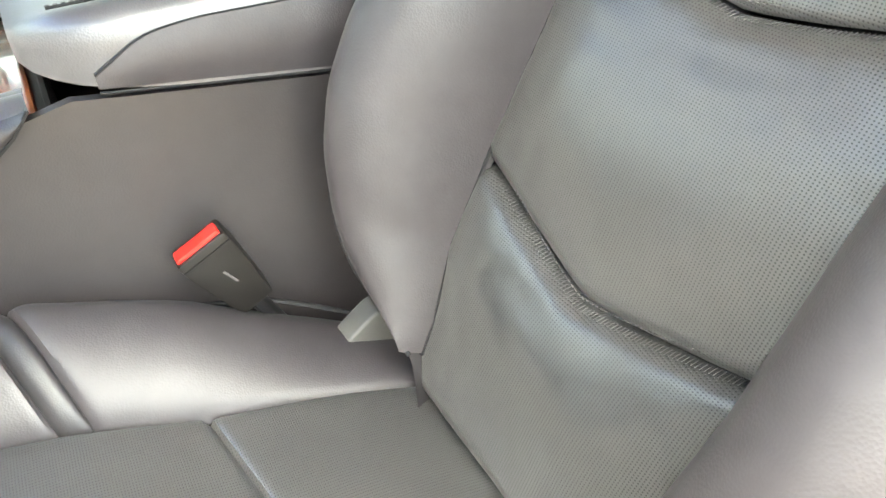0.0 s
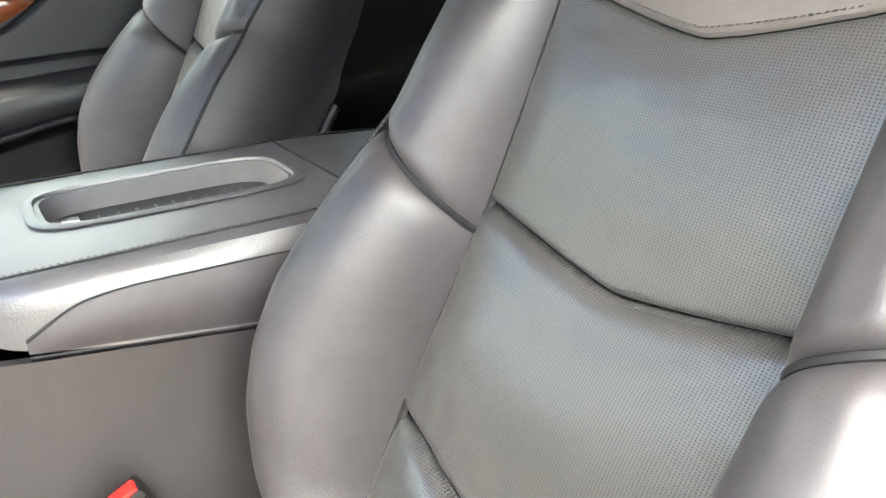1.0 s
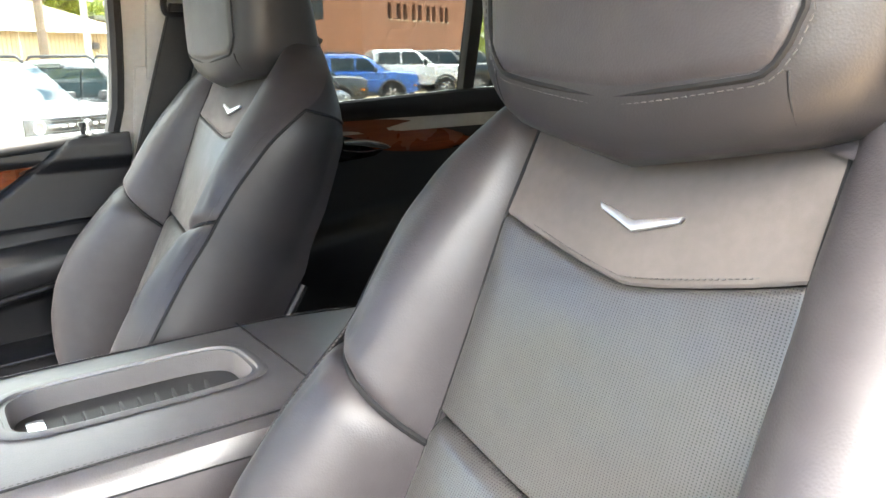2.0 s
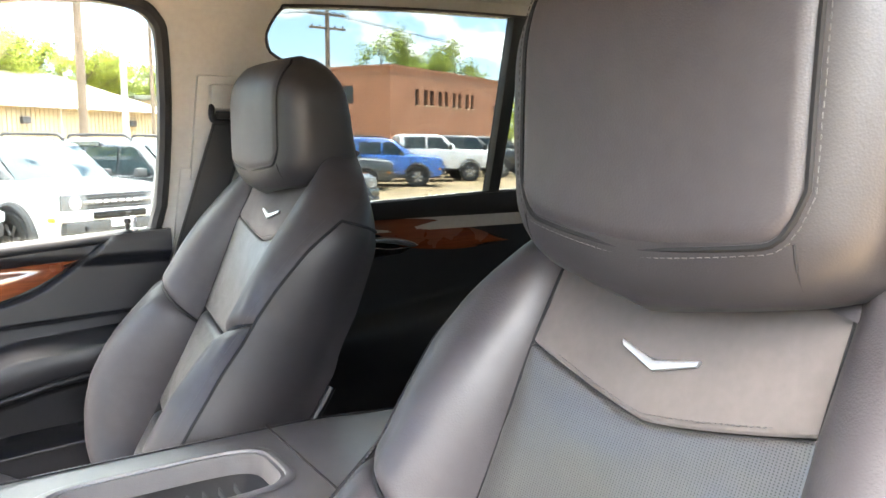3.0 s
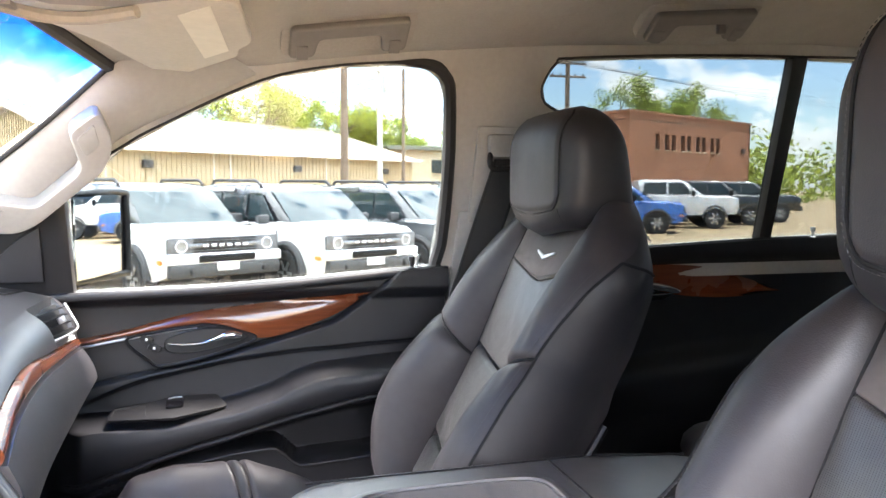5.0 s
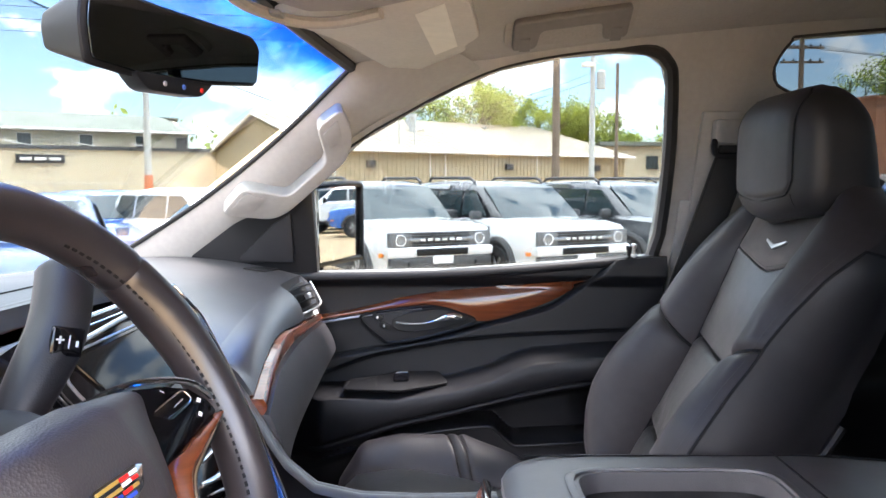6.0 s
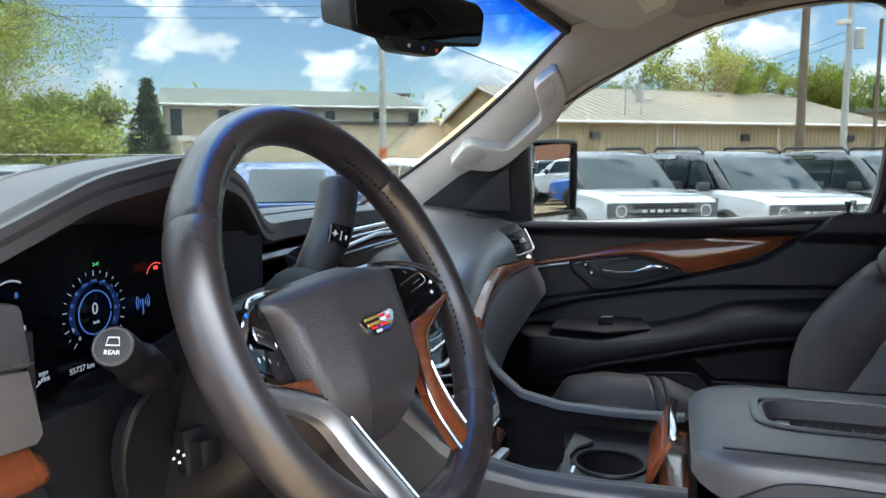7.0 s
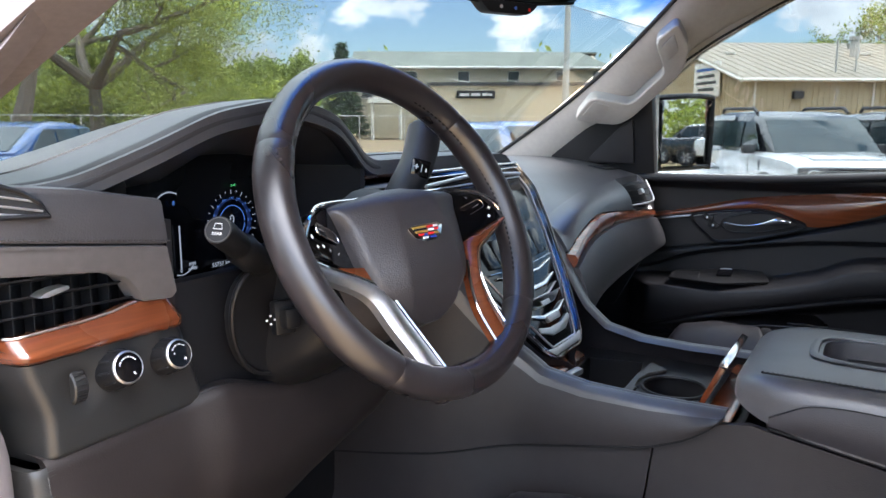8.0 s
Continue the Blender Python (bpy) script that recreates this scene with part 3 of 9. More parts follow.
def rear_out(v):
    """Where the side panel meets the back shell."""
    return table([(-0.1, -0.09), (0.2, -0.108), (0.3, -0.124), (0.39, -0.117), (0.49, -0.096), (0.56, -0.066), (0.61, -0.045)], v)


def bolster_line(v, s):
    """Across the bolster: up steeply from the insert's seam, over the crest, down to the piped edge."""
    w, e = insert_half(v), edge_half(v)
    h, p = hollow(v) - 0.004, edge_out(v)
    k = (wing(v) - 0.166 * h - 0.091 * p) / 0.742
    e = max(e, w + 0.004)
    a, b, c, d = Vector((w, h)), Vector((w + 0.12 * (e - w), k)), Vector((w + 0.66 * (e - w), k)), Vector((e, p))
    return a * (1 - s) ** 3 + b * 3 * s * (1 - s) ** 2 + c * 3 * s * s * (1 - s) + d * s**3


def chevron(level, drop):
    return lambda u: level - drop * max(0.0, 1 - (abs(u) / 0.125) ** 1.25)


def rolled(d, r):
    """How far a cushion's edge falls away at the distance d from its seam."""
    if d >= r:
        return 0.0
    k = (r - max(d, 0.0)) / r
    return r * (1 - math.sqrt(max(0.0, 1 - k * k)))


def spread(s):
    """Closer steps near both ends."""
    return s - 0.09 * math.sin(2 * math.pi * s)


def back_insert(low, high, roll, puff, nu=44, nv=40, taper=1.0):
    def at(s, t):
        s, t = spread(s), spread(t)
        u0 = lerp(-0.13, 0.13, s)
        v = lerp(low(u0), high(u0), t)
        w = insert_half(v) * taper + 0.004
        u = lerp(-w, w, s)
        height = high(u) - low(u)
        n = hollow(v) + puff * math.sin(math.pi * min(max(t, 0), 1)) * (1 - min(abs(u) / w, 1.0) ** 4) - 0.006 * (1 - (u / 0.13) ** 2)
        n -= rolled(min(t, 1 - t) * height, roll) + rolled(min(s, 1 - s) * 2 * w, 0.010) * 0.35
        n += 0.0022 * noise.noise(Vector((u * 16, v * 16, 3.1))) + 0.0008 * noise.noise(Vector((u * 60, v * 60, 1.1)))
        return on_back(u, v, n), (u, v)

    return sheet(at, nu, nv)


def bolster(sign, v0, v1, roll0, roll1, nu=34, nv=60):
    """A side cushion from the insert's seam outwards to the piped edge."""
    def at(s, t):
        t = spread(t)
        slope = 0.062 * s
        v = lerp(v0 + slope * (1 if roll0 else 0), v1 + slope * (1 if roll1 else 0), t)
        q = bolster_line(v, s)
        n = q.y - rolled(s * 0.12, 0.006) * 0.6 - rolled((1 - s) * 0.12, 0.005) * 0.5
        n -= rolled(t * (v1 - v0), 0.022) * roll0 + rolled((1 - t) * (v1 - v0), 0.022) * roll1
        n += 0.0012 * noise.noise(Vector((q.x * 14 * sign, v * 14, 7.7))) + 0.0004 * noise.noise(Vector((q.x * 70 * sign, v * 25, 2.7)))
        # short creases that run out from the split
        pull = max(0.0, 1 - abs(v - (v1 if roll1 else v0) - slope + (0.030 if roll1 else -0.03)) / 0.04) * ease((s - 0.3) / 0.4)
        n += 0.0010 * pull * math.sin(170 * q.x * 1.6 + 60 * v)
        return on_back(sign * q.x, v, n), (q.x * sign, v)

    return sheet(at, nu, nv)


def side_point(v, s):
    """The side of the backrest, from the piped edge to the back shell."""
    x = edge_half(v) + 0.010 * math.sin(math.pi * min(s * 1.2, 1.0)) * ease((0.56 - v) / 0.1) - 0.022 * s * s
    return x, lerp(edge_out(v), rear_out(v), s) - 0.004 * math.sin(math.pi * s) * (1 - s)


def back_side(sign):
    def at(s, t):
        v = lerp(-0.10, 0.60, t)
        x, n = side_point(v, s)
        return on_back(sign * x, v, n), (x, v)

    return sheet(at, 18, 60)


def back_shell():
    def at(s, t):
        v = lerp(-0.10, 0.61, t)
        e = side_point(v, 1.0)[0]
        u = lerp(-e, e, s)
        return on_back(u, v, rear_out(v) - 0.014 * (1 - (u / e) ** 2))

    return sheet(at, 20, 30)


def back_top():
    """The crown of the backrest, under the headrest."""
    def at(s, t):
        v0 = 0.560
        w = lerp(-1, 1, s)
        a = t * math.pi * 0.62
        v = v0 + 0.055 * math.sin(a) * (1 - 0.25 * w * w)
        n = 0.004 - 0.065 * (1 - math.cos(a)) * 0.9
        return on_back(w * edge_half(v0 + 0.02), v - 0.035 * w * w, n)

    return sheet(at, 24, 12)


def on_cushion(u, y, lift=0.0):
    """The seat cushion's top; it rises towards its front edge and falls over it."""
    z = table([(-0.06, 0.915), (0.0, 0.930), (0.15, 0.970), (0.25, 0.992), (0.38, 1.005), (0.46, 0.995), (0.50, 0.955), (0.515, 0.90)], y)
    return Vector((u, y, z + lift))


def cushion_seam(y):
    return table([(-0.06, 0.105), (0.0, 0.110), (0.15, 0.128), (0.3, 0.155), (0.5, 0.165)], y)


def cushion_panel(y0, y1, puff=0.006):
    def at(s, t):
        s, t = spread(s), spread(t)
        y = lerp(y0, y1, t)
        w = cushion_seam(y)
        u = lerp(-w, w, s)
        y -= 0.027 * (1 - min(abs(u) / 0.135, 1.0)) * ((1 - t) if y0 > 0.1 else t)
        n = puff * math.sin(math.pi * t) - rolled(min(t, 1 - t) * (y1 - y0), 0.008) - rolled(min(s, 1 - s) * 2 * w, 0.006)
        n += 0.0015 * noise.noise(Vector((u * 15, y * 15, 0.4)))
        return on_cushion(u, y, n), (u, y)

    return sheet(at, 36, 30)


def cushion_bolster(sign, y0, y1, roll0=1, roll1=1):
    def at(s, t):
        t = spread(t)
        y = lerp(y0 + 0.048 * s * (1 if roll0 else 0), y1 + 0.048 * s * (1 if roll1 else 0), t)
        w = cushion_seam(y)
        e = table([(-0.06, 0.20), (0.05, 0.235), (0.2, 0.252), (0.45, 0.250), (0.515, 0.235)], y)
        h = table([(-0.06, 0.002), (0.06, 0.020), (0.14, 0.044), (0.25, 0.060), (0.45, 0.045), (0.515, 0.01)], y)
        a, b, c, d = Vector((w, 0.0)), Vector((w + 0.35 * (e - w), h * 1.25)), Vector((e + 0.004, h * 1.4)), Vector((e, h - 0.045))
        q = a * (1 - s) ** 3 + b * 3 * s * (1 - s) ** 2 + c * 3 * s * s * (1 - s) + d * s**3
        n = q.y - rolled(s * 0.12, 0.008) - rolled(t * (y1 - y0), 0.010) * roll0 - rolled((1 - t) * (y1 - y0), 0.010) * roll1
        n += 0.002 * noise.noise(Vector((q.x * 14 * sign, y * 14, 9.0)))
        return on_cushion(sign * q.x, y, n), (sign * q.x, y)

    return sheet(at, 26, 30)


def cushion_side(sign):
    def at(s, t):
        y = lerp(-0.06, 0.515, t)
        e = table([(-0.06, 0.20), (0.05, 0.235), (0.2, 0.252), (0.45, 0.250), (0.515, 0.235)], y)
        h = table([(-0.06, 0.002), (0.06, 0.020), (0.14, 0.044), (0.25, 0.060), (0.45, 0.045), (0.515, 0.01)], y)
        top = on_cushion(sign * e, y, h - 0.045)
        return Vector((top.x + sign * 0.004 * math.sin(math.pi * s) - sign * 0.01 * s, y, lerp(top.z, 0.80, s)))

    return sheet(at, 6, 30)


# headrest: rings up its height, a flat front pad inside a piped seam
HR_LOW, HR_HIGH = 1.512, 1.765


def headrest_ring(k, a):
    """k runs up from 0 to 1, a round the section."""
    z = lerp(HR_LOW, HR_HIGH, k)
    round_low, round_top = min(k / 0.22, 1.0), min((1 - k) / 0.36, 1.0)
    fat = math.sqrt(max(0.0, 1 - (1 - round_low) ** 2)) * 0.24 + 0.76 if k < 0.22 else 1.0
    cap = math.sqrt(max(1e-6, 1 - (1 - round_top) ** 2.2))
    w = (0.153 + 0.014 * math.sin(math.pi * k)) * fat * lerp(0.60, 1.0, cap)
    front = lerp(-0.220, -0.222, ease(k)) - (1 - fat) * 0.13 - (1 - cap) * 0.055
    rear = lerp(-0.385, -0.345, k) + (1 - cap) * 0.06 + (1 - fat) * 0.03
    c, sn = math.cos(a), math.sin(a)
    p = 2.0 / 4.2
    x = w * math.copysign(abs(c) ** p, c)
    y = (front + rear) / 2 + (front - rear) / 2 * math.copysign(abs(sn) ** p, sn)
    y += -0.006 * (x / w) ** 2 * (1 if sn > 0 else 0)
    z += (-0.020 * (1 - min(abs(x) / w, 1.0)) * max(sn, 0)) * (1 - k) ** 2
    return Vector((x, y, z))


def headrest_front(x, z):
    """A point on the headrest's front face."""
    k = (z - HR_LOW) / (HR_HIGH - HR_LOW)
    side, mid = headrest_ring(k, 0.0), headrest_ring(k, math.pi / 2)
    rear = headrest_ring(k, -math.pi / 2)
    q = max(0.0, 1 - min(abs(x) / side.x, 1.0) ** 4.2) ** (1 / 4.2)
    y = (mid.y + rear.y) / 2 + (mid.y - rear.y) / 2 * q - 0.006 * (x / side.x) ** 2
    return Vector((x, y, z))


def headrest_shell():
    nk, na = 34, 64
    return loft([[headrest_ring(j / nk, i * math.tau / na) for i in range(na)] for j in range(nk + 1)])


PAD_HALF = 0.123


def pad_low(s):
    """The lower seam of the front pad: a shallow V with rounded corners."""
    return 1.541 + 0.016 * abs(s) ** 1.3 + 0.030 * max(0.0, (abs(s) - 0.78) / 0.22) ** 3


def pad_point(s, z, lift):
    k = (z - HR_LOW) / (HR_HIGH - HR_LOW)
    half = min(PAD_HALF, headrest_ring(k, 0.0).x * 0.90)
    return headrest_front(half * s, z) + Vector((0, lift, 0))


def headrest_pad():
    def at(s, t):
        s = 2 * s - 1
        z = lerp(pad_low(s), HR_HIGH - 0.012, t)
        edge = min(1 - abs(s), t * 1.6)
        return pad_point(s, z, 0.0035 * min(1.0, edge / 0.05) - 0.0008)
    return sheet(at, 40, 30)


def pad_seam(out):
    line = [pad_point(1.0, lerp(HR_HIGH - 0.012, pad_low(1.0), i / 20), 0) for i in range(20)]
    line += [pad_point(1 - i / 20, pad_low(1 - i / 20), 0) for i in range(41)]
    line += [pad_point(-1.0, lerp(pad_low(1.0), HR_HIGH - 0.012, i / 20), 0) for i in range(1, 21)]
    middle = Vector((0, -0.235, 1.66))
    return [p + (p - middle).normalized() * out for p in line]


def build_seat():
    seat = thing("car_seat", (0, 0.18, 0.63), "black leather bucket seat with perforated centre and metal chevron badge", "car seat", "front seats")
    low = lambda u: -0.09
    c1, c2, c3 = chevron(0.103, 0.036), chevron(0.296, 0.024), chevron(0.471, 0.028)
    back = part("backrest", back_shell(), LEATHER_DARK, seat)
    part("lower_insert", back_insert(low, c1, 0.018, 0.010), PERF, back, "perforated leather lower back cushion")
    part("middle_insert", back_insert(c1, c2, 0.018, 0.012), PERF, back, "perforated leather middle back cushion")
    part("upper_insert", back_insert(c2, c3, 0.006, 0.004), PERF, back, "perforated leather upper back cushion")
    part("yoke", back_insert(c3, lambda u: 0.60, 0.003, 0.002), SUEDE, back, "grey-brown suede shoulder panel")
    for sign in (-1, 1):
        part("lower_bolster", bolster(sign, -0.058, 0.264, 0, 1), LEATHER, back, "smooth leather lower side bolster")
        part("upper_bolster", bolster(sign, 0.264, 0.63, 1, 0), LEATHER, back, "smooth leather shoulder bolster")
        part("side_panel", back_side(sign), LEATHER_DARK, back)
        rim = [on_back(sign * (edge_half(v) + 0.0015), v, edge_out(v) + 0.0005) for v in (i * 0.0125 - 0.06 for i in range(46))]
        # over the shoulder the seam turns back towards the shell
        for k in range(1, 9):
            x, n = side_point(0.503 + 0.012 * math.sin(k / 8 * 1.6), k / 8)
            rim.append(on_back(sign * (x + 0.001), 0.503 + 0.012 * math.sin(k / 8 * 1.6), n))
        split = []
        for i in range(21):
            k = i / 20
            q = bolster_line(0.264 + 0.062 * k, k)
            split.append(on_back(sign * q.x, 0.264 + 0.062 * k, q.y - 0.013))
        part("split_piping", tube(split, 0.0034, 6), PIPING, back)
        part("edge_piping", tube(rim, 0.0023, 8), PIPING, back)
        twin = [on_back(sign * q.x, v, q.y + 0.0002) for v, q in ((v, bolster_line(v, 0.90)) for v in (i * 0.0125 - 0.02 for i in range(42)))]
        part("edge_stitching", stitches(twin, 0.0026, 0.0022, 0.0006), THREAD, back)
        above = [on_back(sign * q.x, v, q.y - 0.0032) for v, q in ((0.288 + 0.062 * k, bolster_line(0.288 + 0.062 * k, k)) for k in (0.03 + i / 24 for i in range(23)))]
        part("split_stitching", stitches(above, 0.0026, 0.0022, 0.0006), THREAD, back)
        shell_edge = [on_back(sign * (side_point(v, 1.0)[0] + 0.004), v, rear_out(v) - 0.004) for v in (i * 0.02 - 0.06 for i in range(18))]
        part("shell_trim", tube(shell_edge, 0.007, 8), BLACK_PLASTIC, back, "black plastic back shell edge")
        seam = [on_back(sign * (insert_half(v) + 0.0010), v, hollow(v) - 0.0012) for v in (i * 0.02 - 0.06 for i in range(32))]
        part("seam_piping", tube(seam, 0.0021, 6), PIPING, back)
    for c in (c1, c2, c3):
        line = [on_back(u, c(u) + 0.004, hollow(c(u)) - (0.010 if c is not c3 else 0.006)) for u in (lerp(-0.125, 0.125, i / 30) for i in range(31))]
        skin = lambda u, d: on_back(u, c(u) - d, hollow(c(u) - d) - 0.006 * (1 - (u / 0.13) ** 2) - rolled(d, 0.018) + 0.0004 + 0.18 * d)
        ticks = [tube([skin(u, 0.0024), skin(u, 0.0042), skin(u, 0.0060)], 0.00045, 4) for u in (lerp(-0.121, 0.121, i / 80) for i in range(81))]
        if c is not c3:
            part("gathered_stitches", joined(*ticks), GATHER, back)
        part("stitching", stitches(line, 0.0022, 0.0022, 0.0006, tuple(BACK_OUT * 0.004)), THREAD, back)
    # winged metal badge on the yoke
    def badge(a, b, h):
        return on_back(a, b, hollow(b) - 0.004 + h)
    wing_out = [(-0.036, 0.4955), (-0.034, 0.4905), (0.001, 0.4785), (0.034, 0.4905), (0.037, 0.4955), (0.002, 0.4865)]
    part("badge", prism(wing_out, badge, 0.004, 0.0012), SATIN, back, "polished metal chevron badge")
    part("shoulder_crown", back_top(), LEATHER, back)
    cushion = part("cushion", cushion_panel(-0.05, 0.162), PERF, seat, "perforated leather seat cushion")
    part("front_insert", cushion_panel(0.162, 0.51), PERF, cushion, "perforated leather front cushion")
    for sign in (-1, 1):
        part("rear_bolster", cushion_bolster(sign, -0.06, 0.234, 0, 1), LEATHER, cushion)
        part("front_bolster", cushion_bolster(sign, 0.257, 0.515, 1, 0), LEATHER, cushion)
        part("seam_strip", cushion_bolster(sign, 0.234, 0.257, 1, 1), LEATHER_DARK, cushion)
        part("cushion_side", cushion_side(sign), LEATHER_DARK, cushion)
        e = lambda y: table([(-0.06, 0.20), (0.05, 0.235), (0.2, 0.252), (0.45, 0.250), (0.515, 0.235)], y)
        h = lambda y: table([(-0.06, 0.025), (0.08, 0.062), (0.25, 0.062), (0.45, 0.045), (0.515, 0.01)], y)
        part("cushion_piping", tube([on_cushion(sign * e(y), y, h(y) - 0.043) for y in (i * 0.02 - 0.06 for i in range(29))], 0.0028, 6), PIPING, cushion)
    part("seat_base", box((0, 0.22, 0.72), (0.44, 0.50, 0.19), 0.02), BLACK_PLASTIC, seat)
    rest = part("headrest", headrest_shell(), LEATHER_DARK, seat, "padded black leather headrest")
    part("front_pad", headrest_pad(), LEATHER, rest)
    part("headrest_piping", tube(pad_seam(0.0008), 0.0024, 6), PIPING, rest)
    part("headrest_stitching", stitches(pad_seam(0.0065), 0.0034, 0.0024, 0.0005, (0, 0.0004, 0)), THREAD, rest)
    for sign in (-1, 1):
        drop = [headrest_front(sign * 0.118, z) + Vector((0, 0.0006, 0)) for z in (lerp(1.556, 1.528, i / 8) for i in range(9))]
        part("corner_seam", tube(drop, 0.0010, 5), PIPING, rest)
    for sign in (-1, 1):
        part("headrest_post", tube([(sign * 0.055, -0.312, 1.44), (sign * 0.055, -0.315, 1.56)], 0.006, 10), SATIN, rest)
    return seat


driver_seat = build_seat()
driver_seat.location = (-0.42, 0.18, 0.63)
passenger_seat = copy_thing(driver_seat, pose(0.422, 0.160, 0.668))
for child in passenger_seat.children:
    if child.name.startswith("headrest"):
        child.scale = (0.86, 0.94, 0.80)
        child.location.z += 0.168
        child.location.y -= 0.030

BUCKLE_BLACK = make("buckle_plastic", rgb(0.0075, 0.0068, 0.0065), 0.45, spec=0.3, vary=0.15, bump=0.15, bump_scale=900)
# buckle on the inboard side of the driver's seat
buckle = thing("seat_belt_buckle", (-0.19, 0.07, 0.93), "black seat belt buckle with a bright red release button", "seat belt buckle")
B_AT, B_UP, B_WIDE = Vector((-0.19, 0.1215, 1.058)), Vector((0, 0.424, 0.906)), Vector((0, -0.906, 0.424))


def on_buckle(a, b, h):
    """a across the buckle, b down from its mouth, h through it."""
    return B_AT + B_WIDE * a - B_UP * b + Vector((h, 0, 0))


part("stalk", tube(spline([(-0.195, 0.050, 0.90), (-0.19, 0.070, 0.945), (-0.188, 0.088, 0.985)], 5), 0.013, 10, flat=0.5), BLACK_PLASTIC, buckle)
body_out = [(-0.0235, 0.0), (0.0235, 0.0), (0.0235, 0.018), (0.0165, 0.080), (-0.0165, 0.080), (-0.0235, 0.018)]
housing = part("housing", prism(rounded(body_out, 0.004), lambda a, b, h: on_buckle(a, b, h - 0.0125), 0.025, 0.003, 2), BUCKLE_BLACK, buckle)
part("release_button", prism(rounded([(-0.0205, -0.0035), (0.0205, -0.0035), (0.0205, 0.010), (-0.0205, 0.010)], 0.002), lambda a, b, h: on_buckle(a, b, h - 0.0095), 0.013, 0.0012), RED, buckle, "bright red release button")
part("front_lip", prism([(-0.0225, 0.008), (0.0225, 0.008), (0.0225, 0.0105), (-0.0225, 0.0105)], lambda a, b, h: on_buckle(a, b, h - 0.0135), 0.002), BUCKLE_BLACK, housing)
part("mark", prism([(-0.001, 0.030), (0.001, 0.030), (0.001, 0.046), (-0.001, 0.046)], lambda a, b, h: on_buckle(a + 0.15 * (b - 0.03), b, h - 0.0132), 0.001), THREAD, housing, smooth=0)
HINGE_GREY = make("hinge_plastic", rgb(0.055, 0.053, 0.050), 0.5, vary=0.08, bump=0.2, bump_scale=900)
# pale hinge cover in the gap beside the backrest
cover_out = [(0.040, 0.925), (0.034, 0.948), (-0.004, 0.974), (-0.018, 0.955), (-0.030, 0.910)]
single("hinge_cover", prism(rounded(cover_out, 0.012), lambda a, b, h: Vector((-0.252 + h, a, b)), 0.026, 0.006, 3), HINGE_GREY, "pale grey plastic recliner cover beside the cushion", "seat hinge cover")

# ---- passenger's doors ----
def arm_top(y):
    return smooth_table([(-0.2, 1.258), (-0.09, 1.252), (0.02, 1.245), (0.09, 1.239), (0.138, 1.222), (0.165, 1.206), (0.255, 1.181), (0.37, 1.163), (0.49, 1.166), (0.60, 1.16)], y, 0.012)


def arm_low(y):
    return smooth_table([(-0.2, 1.205), (-0.084, 1.195), (0.021, 1.181), (0.138, 1.157), (0.255, 1.127), (0.372, 1.100), (0.491, 1.062), (0.60, 1.03)], y)


def arm_ledge(y):
    """The fold above the armrest's hollow."""
    return smooth_table([(-0.2, 1.290), (-0.137, 1.286), (0.017, 1.279), (0.136, 1.274), (0.255, 1.262), (0.374, 1.240), (0.434, 1.229), (0.494, 1.207), (0.56, 1.18)], y)


def crease_z(y):
    """The line that sweeps down from the sill, round the wood strip, towards the dash."""
    return smooth_table([(-0.20, 1.60), (-0.10, 1.455), (-0.077, 1.427), (-0.036, 1.389), (0.042, 1.333), (0.205, 1.290), (0.302, 1.264), (0.386, 1.250), (0.434, 1.242), (0.509, 1.228), (0.60, 1.21)], y, 0.02)


def pocket_lip(y):
    """The upper edge of the map pocket's front wall."""
    return smooth_table([(-0.2, 1.068), (-0.055, 1.064), (0.016, 1.060), (0.130, 1.054), (0.150, 1.075), (0.172, 1.096), (0.26, 1.090), (0.36, 1.075), (0.40, 1.058), (0.60, 1.02)], y, 0.008)


def door_depth(y, z):
    """How far the door trim stands into the cabin."""
    d = 0.030 * ease((z - 1.372) / 0.03) - 0.004 * ease((z - 1.42) / 0.02)
    d += 0.014 * ease((crease_z(y) - z) / 0.010)
    front = ease((0.60 - y) / 0.08)
    top, low, ledge = arm_top(y), arm_low(y), arm_ledge(y)
    # hollow between the ledge and the armrest
    d -= 0.009 * front * ease((ledge - z) / 0.010)
    # armrest: a flat top, a full face and a seam along its lower edge
    d += front * (0.082 * ease((top + 0.004 - z) / 0.018) + 0.010 * math.sin(math.pi * min(max((top - z) / (top - low), 0.0), 1.0)))
    d -= 0.006 * front * max(0.0, 1 - abs(z - low) / 0.005)
    d -= front * 0.040 * ease((low - z) / 0.05)
    # map pocket behind its front wall
    lip = pocket_lip(y)
    d -= 0.052 * front * ease((low - 0.012 - z) / 0.016) * ease((z - lip) / 0.006) * ease((0.42 - y) / 0.03)
    d += 0.022 * ease((lip - z) / 0.006) * (1 - ease((lip - 0.02 - z) / 0.25))
    return d


def door_face(y, z, lift=0.0):
    return Vector((0.778 - door_depth(y, z) - lift, y, z))


door = thing("front_door", (0.78, 0.2, 0.70), "black front passenger door trim with wood strip and padded armrest", "car door")


def door_grid(s, t):
    y = lerp(0.62, -0.195, s)
    top = table([(-0.2, 1.442), (-0.168, 1.440), (-0.083, 1.434), (0.25, 1.411), (0.547, 1.405), (0.65, 1.405)], y)
    z = lerp(0.70, top, t)
    return door_face(y, z)


